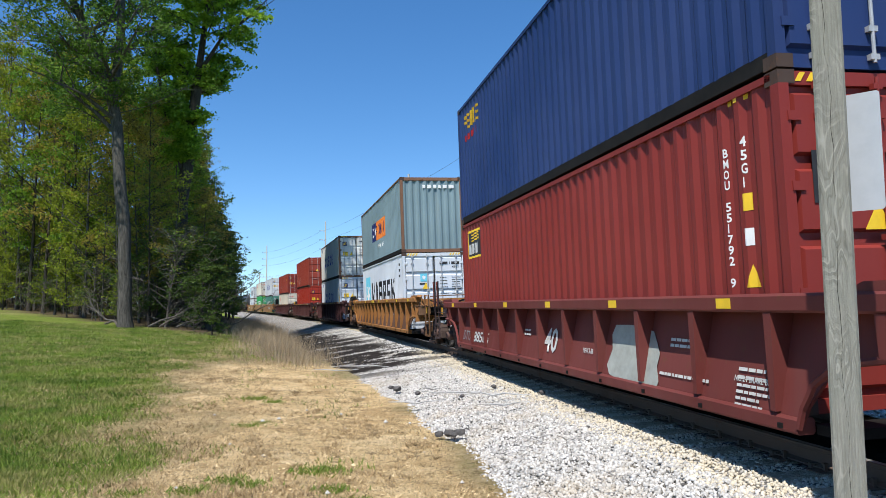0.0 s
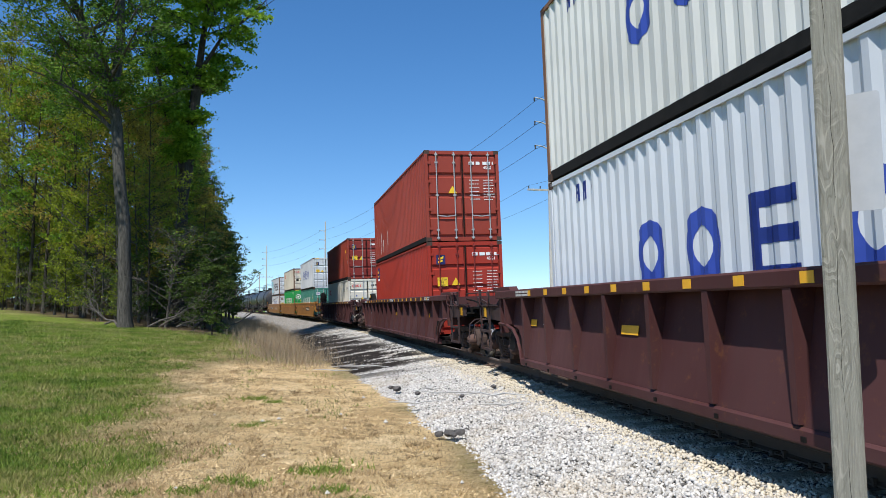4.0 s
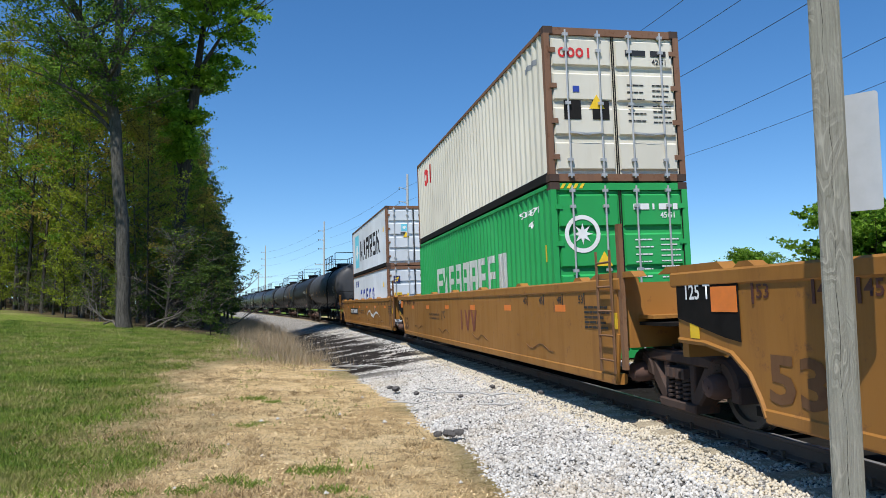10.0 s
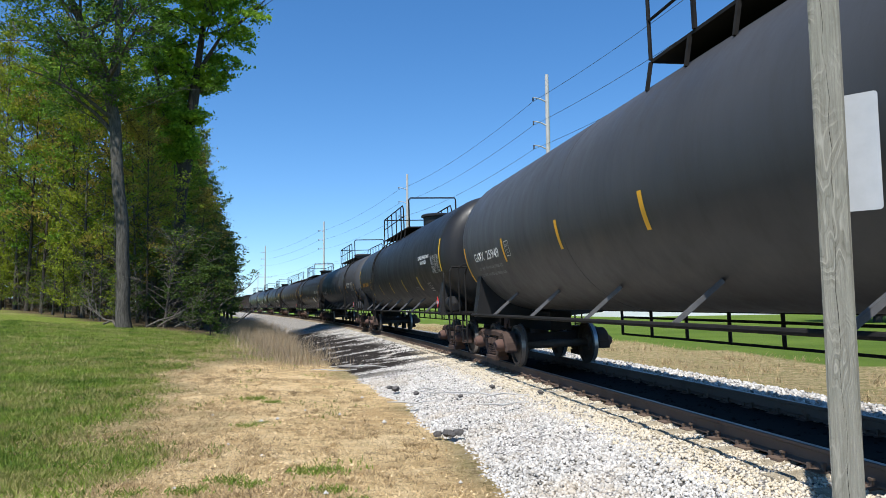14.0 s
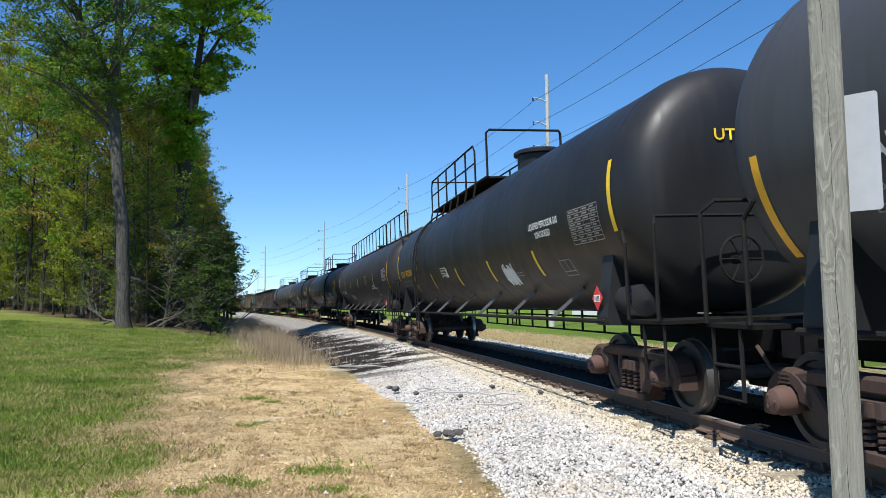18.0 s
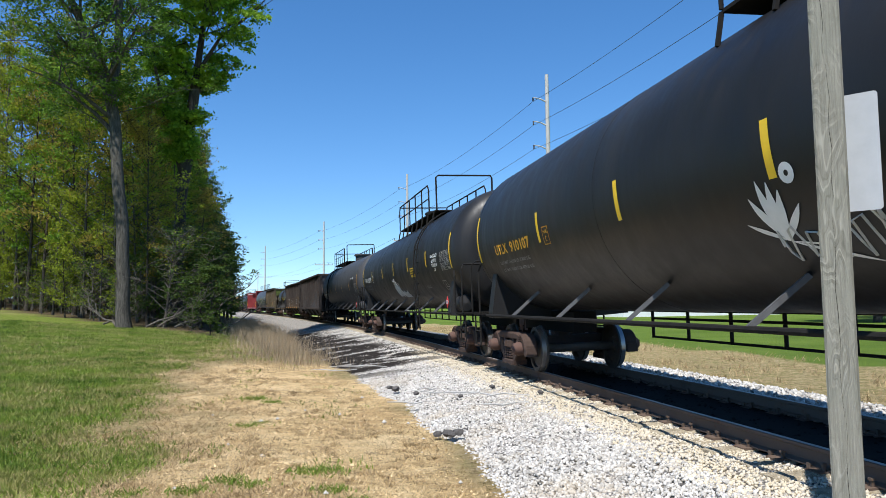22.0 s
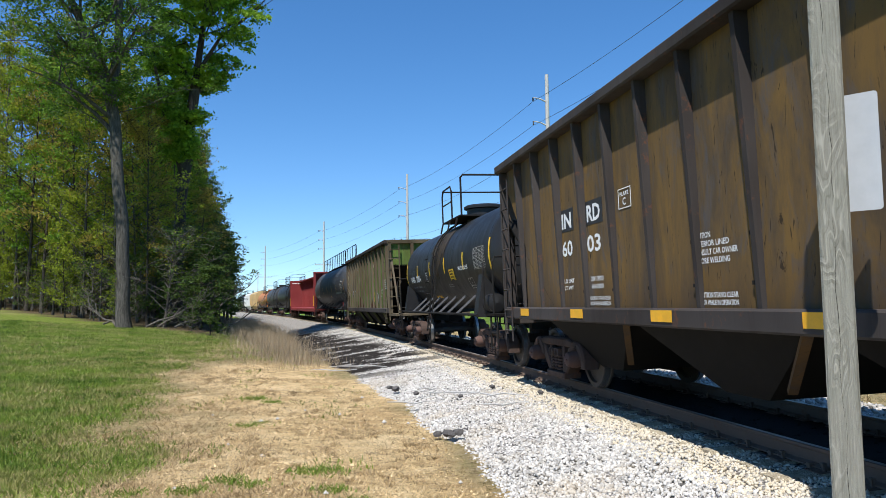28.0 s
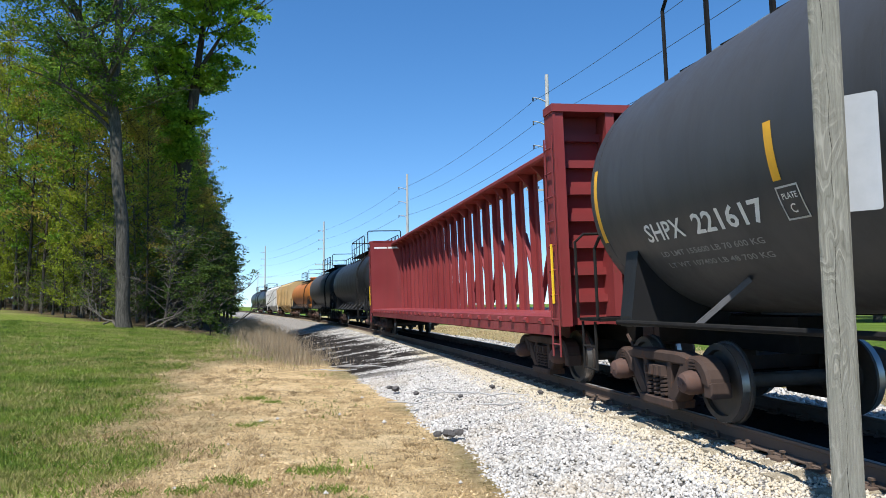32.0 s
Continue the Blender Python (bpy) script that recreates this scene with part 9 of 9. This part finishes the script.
rng, p = scatter(71, 190000, -26, 2, 4.5, 36, lawn_share)
tagged(new("lawn_grass", loose_mesh("lawn_grass", blades(rng, p, 0.065, 0.008 + 0.0003 * p[:, 1], 1.3), 3, M["blade"])), "short green lawn grass", "grass", kind="stuff")
rng, p = scatter(73, 90000, -14, 2, 4.5, 34, straw_share)
tagged(new("dry_grass", loose_mesh("dry_grass", blades(rng, p, 0.045, 0.007, 2.6), 3, M["debris"])), "thin dead straw-coloured grass", "grass", kind="stuff")


def verge_share(x, y):
    lat, d = lat_of(x, y)
    k = -lat - toe(d)
    full = math.exp(-((k - 1.1) / 1.0) ** 2) * min(1, max(0, (y - 19) / 14))
    return full * max(0.0, min(1.0, 0.55 + 1.4 * noise.noise(Vector((x * 0.55, y * 0.55, 7)))))


rng, p = scatter(79, 17000, -30, 0, 15, 80, verge_share, True, 14, 0.22)
tall = np.clip(0.16 + (p[:, 1] - 16) * 0.032, 0.12, 0.85)
tagged(new("tall_dead_grass", loose_mesh("tall_dead_grass", blades(rng, p, tall, 0.0065, 0.8), 3, M["straw"])), "tall dead grass along the foot of the ballast", "grass", kind="stuff")


def far_verge_share(x, y):
    lat, d = lat_of(x, y)
    return 1.0 if 4.2 < lat < 10.5 and noise.noise(Vector((x * 0.4, y * 0.4, 4))) > -0.2 else 0.0


rng, p = scatter(83, 9000, -8, 26, 8, 60, far_verge_share, False)
tagged(new("far_verge_grass", loose_mesh("far_verge_grass", blades(rng, p, 0.15, 0.009, 1.2), 3, M["debris"])), "dry grass beyond the track", "grass", kind="stuff")



def soil_share(x, y):
    c = cover(x, y)
    lat, d = lat_of(x, y)
    if lat > -toe(d) - 0.1:
        return 0.0
    return (0.25 + 0.75 * (noise.noise(Vector((x * 1.1, y * 1.1, 21))) > 0.12)) * max(c[0], c[1]) * (1 - c[2])


rng, p = scatter(89, 40000, -10, 2, 4.5, 26, soil_share, True, 16, 0.10)
tagged(new("dead_stems", loose_mesh("dead_stems", blades(rng, p, 0.022, 0.006, 7.0), 3, M["debris"])), "dead brown stems and straw strewn on bare soil", "plant litter", kind="stuff")


rng, p = scatter(97, 34000, -8, 1.6, 4.8, 24, soil_share, True, 40, 0.05)
tagged(new("dead_tufts", loose_mesh("dead_tufts", blades(rng, p, 0.045, 0.007, 1.8), 3, M["debris"])), "small brown tufts of dead grass on bare soil", "grass", kind="stuff")

# crumbs and clods of earth on the bare soil
rng, p = scatter(101, 9000, -7, 1.6, 4.6, 22, lambda x, y: (cover(x, y)[1] * 0.9 + 0.1 * cover(x, y)[0]) * (lat_of(x, y)[0] < -toe(lat_of(x, y)[1])), True, 6, 0.12)
size = rng.uniform(0.005, 0.02, len(p)) * (1 + 1.0 * (rng.random(len(p)) > 0.95))
octa = np.array([(1, 0, 0), (0, 1, 0), (-1, 0, 0), (0, -1, 0), (0, 0, 0.8), (0, 0, -0.5)])
corner = octa[None] * rng.uniform(0.5, 1.2, (len(p), 6, 3)) * size[:, None, None] + p[:, None] + np.array([0, 0, 0.012])
faces = [(0, 1, 4), (1, 2, 4), (2, 3, 4), (3, 0, 4)]
tagged(new("earth_clods", loose_mesh("earth_clods", corner[:, np.array(faces)], 3, M["clod"])), "crumbs of dry tan earth strewn on the bare soil", "soil", kind="stuff")

# weeds on the bare soil
rngw = np.random.default_rng(3)
WEED = loose_mesh("leaves", blades(rngw, rngw.normal(size=(150, 3)) * np.array([0.13, 0.10, 0.0]), 0.055, 0.011, 1.6), 3, M["blade"])
for x, y, s in ((-1.45, 7.85, 1.0), (-1.25, 7.95, 0.8), (-2.9, 10.6, 1.0), (-2.75, 10.9, 0.7), (-2.45, 7.0, 0.9), (-1.1, 7.1, 0.85), (-3.5, 13.4, 1.1), (-3.1, 13.1, 0.8), (-0.8, 6.7, 0.7), (-3.0, 6.9, 0.9), (-2.2, 7.4, 1.0), (-1.95, 7.25, 0.8), (-3.4, 8.2, 1.0)):
    w = thing("weed", "small leafy green weed on bare soil", "weed", "weeds", m=pose(x, y, land_height(x, y)) @ Matrix.Scale(s, 4))
    put("leaves", WEED, None, w)


# ---- post, lines and buildings ----
def post():
    x, y = 2.318, 4.2
    z = land_height(x, y) - 0.3
    g = Geo()
    w, b = 0.083, 0.012
    prof = [(-w + b, -w), (w - b, -w), (w, -w + b), (w, w - b), (w - b, w), (-w + b, w), (-w, w - b), (-w, -w + b)]
    g.prism_z(prof, 0, 4.4)
    ob = tagged(put("sign_post", g, M["post"], m=pose(x, y, z, 0, 0, -29.5)), "weathered grey squared timber sign post", "post")
    for za, zb, xo in ((0.3, 1.5, 0.004), (1.45, 2.6, -0.006), (2.7, 3.5, 0.002), (3.55, 4.3, -0.012)):
        put("drying_crack", Geo().tube([(xo + 0.006 * math.sin(k * 1.9 + za), -w - 0.0008, za + (zb - za) * k / 8) for k in range(9)], [0.0005 + 0.0013 * math.sin(math.pi * k / 8) for k in range(9)], 4), M["steel_dark"], ob)
    turn = Matrix.Translation((2.512, 4.315, 0)) @ Matrix.Rotation(radians(-42), 4, "Z")
    n, r = 6, 0.022
    pts = []
    hw, z0, z1 = 0.15, 1.80, 2.52
    for cx, cz, a0 in ((hw - r, z0 + r, -90), (hw - r, z1 - r, 0), (-hw + r, z1 - r, 90), (-hw + r, z0 + r, 180)):
        for i in range(n):
            a = radians(a0 + 90 * i / (n - 1))
            pts.append((cx + r * math.cos(a), cz + r * math.sin(a)))
    s = thing("road_sign", "plain grey back of a rounded metal sign", "sign", m=turn)
    put("sign_plate", Geo().prism_y(pts, -0.002, 0.002), M["sign"], s)


post()

POLES = [(19.9, 14.0, 21.2), (8.92, 58.6, 21.0), (-4.88, 103, 20.9), (-26.3, 160, 20.8), (-54.2, 220, 20.6)]


def tower(i, x, y, h):
    d = Vector((POLES[i - 1][0] - x, POLES[i - 1][1] - y, 0)) if i else Vector((x - POLES[1][0], y - POLES[1][1], 0))
    a = math.atan2(d.y, d.x)
    ob = thing("utility_pole", "tall pale steel-grey utility pole with three arms", "utility pole", "utility poles", m=pose(x, y, -0.7) @ Matrix.Rotation(a, 4, "Z"))
    put("shaft", Geo().bar((0, 0, 0), (0, 0, h), 0.24, 12, 0.15), M["pole"], ob, smooth=True)
    for k, z in enumerate((h - 2.1, h - 4.1, h - 6.1)):
        arm = put("arm", Geo().tube([(0, 0, z - 0.25), (0, -0.6, z), (0, -1.25, z + 0.1)], [0.07, 0.06, 0.04], 6), M["pole"], ob)
        put("insulator", Geo().lathe([(z + 0.10, 0.03), (z + 0.05, 0.09), (z, 0.04), (z - 0.05, 0.09), (z - 0.1, 0.04), (z - 0.15, 0.08), (z - 0.25, 0.02)], "z", 8, (0, -1.25, 0)), M["wire"], arm)
    z = h - 9.8
    low = put("crossarm", Geo().box(-0.08, 0.08, -2.0, 2.0, z, z + 0.14), M["pole"], ob)
    for y2 in (-1.9, -0.9, 1.0, 1.9):
        put("insulator", Geo().bar((0, y2, z + 0.14), (0, y2, z + 0.38), 0.05, 6), M["wire"], low)
    return Matrix.Translation((x, y, -0.7)) @ Matrix.Rotation(a, 4, "Z")


frames = [tower(i, *p) for i, p in enumerate(POLES)]
for i in range(len(POLES) - 1):
    h0, h1 = POLES[i][2], POLES[i + 1][2]
    for off, y in ((-2.35, -1.25), (-4.35, -1.25), (-6.35, -1.25), (-9.4, -1.9), (-9.4, 1.9)):
        a, b = frames[i] @ Vector((0, y, h0 + off)), frames[i + 1] @ Vector((0, y, h1 + off))
        pts = []
        for k in range(15):
            t = k / 14
            p = a.lerp(b, t)
            p.z -= 4 * t * (1 - t) * (0.8 if off > -9 else 1.0)
            pts.append(p)
        tagged(put("overhead_wire", Geo().tube(pts, 0.016 if off > -9 else 0.012, 4), M["wire"]), "thin dark overhead line wire", "wire", "overhead wires")

# shorter far poles
for x, y, h in ((-52.5, 205, 11.5),):
    ob = thing("utility_pole", "short far utility pole with a crossarm", "utility pole", "utility poles", m=pose(x, y, -0.7))
    put("shaft", Geo().bar((0, 0, 0), (0, 0, h), 0.16, 8, 0.11), M["pole"], ob)
    put("crossarm", Geo().box(-1.2, 1.2, -0.06, 0.06, h - 0.6, h - 0.48), M["pole"], ob)


def barn():
    m = pose(33.5, 104, -0.7, 0, 0, 20)
    ob = thing("white_barn", "long white gabled metal barn beyond the field", "barn", m=m)
    white = plain("white_metal", (0.74, 0.75, 0.76), 0.5, 0, 0.04, 1.0)
    L, W, e, r = 13.0, 6.5, 3.0, 6.2
    put("wall", Geo().prism_x([(-W, 0), (W, 0), (W, e), (0, r - 0.15), (-W, e)], -L, L), white, ob)
    for s in (-1, 1):
        g = Geo().add([(-L - 0.4, s * (W + 0.5), e - 0.25), (L + 0.4, s * (W + 0.5), e - 0.25), (L + 0.4, 0, r), (-L - 0.4, 0, r), (-L - 0.4, s * (W + 0.5), e - 0.1), (L + 0.4, s * (W + 0.5), e - 0.1), (L + 0.4, 0, r + 0.15), (-L - 0.4, 0, r + 0.15)], [(0, 1, 2, 3), (4, 7, 6, 5), (0, 4, 5, 1), (2, 6, 7, 3), (1, 5, 6, 2), (0, 3, 7, 4)])
        put("roof", g, white, ob)
    for y in (-3.2, 3.2):
        # flat near-black panels on the gable stand in for the doorways' inner shade
        put("door_opening", Geo().prism_x([(y - 1.8, 0.05), (y + 1.8, 0.05), (y + 1.8, 2.1), (y + 1.2, 2.7), (y - 1.2, 2.7), (y - 1.8, 2.1)], L, L + 0.03), M["steel_dark"], ob)


barn()


def house():
    ob = thing("far_house", "small house with a brown shingle roof", "house", m=pose(60, 130, -0.7, 0, 0, 10))
    put("wall", Geo().box(-4, 4, -3, 3, 0, 3.2), plain("tan_siding", (0.5, 0.42, 0.33), 0.7), ob)
    put("roof", Geo().prism_x([(-3.6, 3.1), (3.6, 3.1), (0, 5.6)], -4.4, 4.4), plain("brown_shingle", (0.22, 0.12, 0.07), 0.85), ob)


house()

# ---- sticks and small debris ----
rnd = random.Random(8)
for x, y, a, l in ((0.05, 12.9, -12, 1.2), (0.8, 12.0, -20, 1.3), (-0.5, 12.3, 3, 0.9), (-2.3, 19.6, 4, 1.6), (-3.0, 19.9, -3, 1.3), (-0.3, 13.6, 30, 0.5), (0.9, 11.0, 6, 0.8)):
    g = Geo()
    pts = [(l * (i / 6 - 0.5), rnd.uniform(-0.04, 0.04), 0.03 + rnd.uniform(0, 0.05)) for i in range(7)]
    g.tube(pts, [0.007 + 0.011 * (1 - abs(i / 3 - 1)) for i in range(7)], 6)
    g.tube([pts[3], (pts[3][0] + 0.12, 0.12, 0.12)], [0.010, 0.004], 5)
    lat, d = lat_of(x, y)
    pr = ballast_profile(d)
    z = max(float(np.interp(lat, [q[0] for q in pr], [q[1] for q in pr])), land_height(x, y))
    tagged(put("fallen_stick", g, M["pole"], m=pose(x, y, z + 0.03, 0, 0, a), smooth=True), "dry grey fallen stick on the ballast", "stick", "fallen sticks")
for x, y, k in ((0.06, 9.72, 0.085), (0.20, 9.68, 0.075), (-0.08, 9.78, 0.06), (0.12, 9.60, 0.05), (-0.95, 14.6, 0.09), (-1.1, 14.9, 0.06), (0.9, 13.2, 0.06), (1.6, 11.9, 0.05), (0.3, 12.6, 0.05), (-0.5, 13.6, 0.055)):
    g = Geo().lathe([(-0.9 * k, 0.0), (-0.6 * k, 0.7 * k), (0.0, 1.0 * k), (0.5 * k, 0.75 * k), (0.8 * k, 0.0)], "z", 7)
    g.v = [(a + k * 0.5 * noise.noise(Vector((a * 20, b * 20, x * 9))), b + k * 0.5 * noise.noise(Vector((b * 20, c * 20, y * 7))), c * 0.8 + k * 0.3 * noise.noise(Vector((c * 20, a * 20, x)))) for a, b, c in g.v]
    lat, d = lat_of(x, y)
    pr = ballast_profile(d)
    z = max(float(np.interp(lat, [q[0] for q in pr], [q[1] for q in pr])), land_height(x, y))
    tagged(put("dark_stone", g, M["dark_stone"], m=pose(x, y, z + 0.03, 0, 0, 40 * x)), "dark grey lump of stone at the ballast's foot", "stone", "dark stones")
for i in range(26):
    x, y = rnd.uniform(-4, 0.2), rnd.uniform(6.2, 15)
    s = rnd.uniform(0.02, 0.055)
    v = [(rnd.uniform(0.6, 1) * s * a, rnd.uniform(0.6, 1) * s * b, rnd.uniform(0.5, 0.9) * s * c) for a, b, c in ((1, 0, 0), (-1, 0, 0), (0, 1, 0), (0, -1, 0), (0, 0, 1), (0, 0, -1))]
    tagged(put("stone", Geo().add(v, [(0, 2, 4), (2, 1, 4), (1, 3, 4), (3, 0, 4), (2, 0, 5), (1, 2, 5), (3, 1, 5), (0, 3, 5)]), M["stone"], m=pose(x, y, land_height(x, y) + s * 0.3)), "small pale stone lying on bare soil", "stone", "loose stones")


# ---- track pieces ----
TIE_MESH = [Geo().bevel_box(-1.30, 1.30, -0.115, 0.115, -0.20, 0.0, 0.02).mesh("tie", M["tie"]) for _ in range(1)]
PLATE_MESH = Geo().box(-0.17, 0.17, -0.09, 0.09, 0.0, 0.022).mesh("tie_plate", M["rail_side"])
SPIKE_MESH = Geo().box(-0.012, 0.012, -0.012, 0.012, 0.0, 0.05).box(-0.02, 0.02, -0.02, 0.02, 0.05, 0.07).mesh("spike", M["rail_side"])
ANCHOR_MESH = Geo().box(-0.09, 0.09, -0.02, 0.02, -0.03, 0.03).mesh("rail_anchor", M["rail_side"])
TRACK = tagged(new("track_ties"), "weathered wooden ties bedded in pale ballast", "railway ties", kind="structure")
rnd = random.Random(17)
k = 0
d = -9.0
while d < 46:
    m = car_pose(d, 0.2) @ Matrix.Rotation(math.pi / 2, 4, "Z")
    t = put("tie", TIE_MESH[0], None, TRACK, m=m @ pose(rnd.uniform(-0.05, 0.05), 0, -0.188 + rnd.uniform(-0.008, 0.006), 0, 0, rnd.uniform(-1.2, 1.2)))
    if d < 22:
        for s in (-1, 1):
            put("tie_plate", PLATE_MESH, None, TRACK, m=m @ pose(0.7525 * s, 0, -0.193))
            put("spike", SPIKE_MESH, None, TRACK, m=m @ pose(0.7525 * s + 0.09, 0.05, -0.172))
            put("spike", SPIKE_MESH, None, TRACK, m=m @ pose(0.7525 * s - 0.09, -0.05, -0.172))
            put("rail_anchor", ANCHOR_MESH, None, TRACK, m=m @ pose(0.7525 * s, 0.15, -0.17))
    d += 0.54
    k += 1
far = Geo()
while d < 200:
    m = car_pose(d, 0.2)
    far.add([m @ Vector(p) for p in ((-0.11, -1.3, -0.35), (-0.11, 1.3, -0.35), (0.11, 1.3, -0.35), (0.11, -1.3, -0.35), (-0.11, -1.3, -0.19), (-0.11, 1.3, -0.19), (0.11, 1.3, -0.19), (0.11, -1.3, -0.19))], [(0, 1, 2, 3), (4, 7, 6, 5), (0, 4, 5, 1), (2, 6, 7, 3), (0, 3, 7, 4), (1, 5, 6, 2)])
    d += 0.54
tagged(put("far_tie_row", far, M["tie"], TRACK), kind="stuff")


def stones(seed, n, d0, d1, l0, l1, size, power=1.0, mat="stone"):
    """Loose crushed stones lying on the ballast bank."""
    rng = np.random.default_rng(seed)
    base = np.array([(1, 0.1, 0), (-0.2, 1, 0.1), (-1, -0.1, 0), (0.1, -0.9, 0), (0.15, 0.1, 0.75), (-0.1, 0, -0.7)])
    tri = [(0, 1, 4), (1, 2, 4), (2, 3, 4), (3, 0, 4), (1, 0, 5), (2, 1, 5), (3, 2, 5), (0, 3, 5)]
    v = np.empty((n, 6, 3), dtype=np.float32)
    known = {}
    turns = [np.linalg.qr(rng.normal(size=(3, 3)))[0] for _ in range(400)]
    for i in range(n):
        d = d0 + (d1 - d0) * rng.random() ** power
        lat = rng.uniform(l0, l1) if l1 < 10 else 0
        if lat < -1.45:
            lat = -1.45 - (-lat - 1.45) * (toe(d) + 0.25 - 1.45) / (3.7 - 1.45) * 1.0
        row = int((d - d0) / 0.5)
        if row not in known:
            pr = ballast_profile(d)
            known[row] = ([q[0] for q in pr], [q[1] for q in pr])
        z = float(np.interp(lat, *known[row]))
        p = on_track(d, lat, z)
        s = size * rng.uniform(0.45, 1.25)
        q = turns[i % 400]
        v[i] = (base * rng.uniform(0.65, 1.15, (6, 3)) * s) @ q.T + np.array([p.x, p.y, p.z + s * rng.uniform(-0.1, 0.45)])
    me = bpy.data.meshes.new("loose_stones")
    idx = (np.array(tri)[None] + 6 * np.arange(n)[:, None, None]).reshape(-1)
    me.vertices.add(6 * n)
    me.vertices.foreach_set("co", v.ravel())
    me.loops.add(len(idx))
    me.loops.foreach_set("vertex_index", idx.astype(np.int32))
    me.polygons.add(len(idx) // 3)
    me.polygons.foreach_set("loop_start", np.arange(0, len(idx), 3, dtype=np.int32))
    me.polygons.foreach_set("loop_total", np.full(len(idx) // 3, 3, dtype=np.int32))
    me.update(calc_edges=True)
    me.materials.append(M[mat])
    return tagged(put("loose_stones", me, None, BALLAST), kind="stuff")


stones(101, 60000, -7.0, 14, -3.85, -1.62, 0.030, 1.2)
stones(127, 9000, -7.0, 14, -1.85, -1.30, 0.028, 1.2, "tan_stone")
stones(113, 9000, -7.0, 20, -1.34, -0.86, 0.026, 1.2, "tan_stone")
stones(103, 22000, 14, 46, -3.75, -1.34, 0.045, 1.3)
# these stones carry the same painted shade under the train
stones(107, 9000, -7.0, 30, -0.68, 0.68, 0.045, 1.0, "shade_stone")
stones(109, 9000, -7, 26, 0.85, 4.0, 0.05)




def motions():
    """Runs every car and every load along the track at the train's pace."""
    times = [float(t) for t in range(0, 33)]
    for ob, u, half, z in MOVING:
        walk(ob, [(t, car_pose(u - run_of(t), half) @ Matrix.Translation((0, 0, z))) for t in times])


motions()
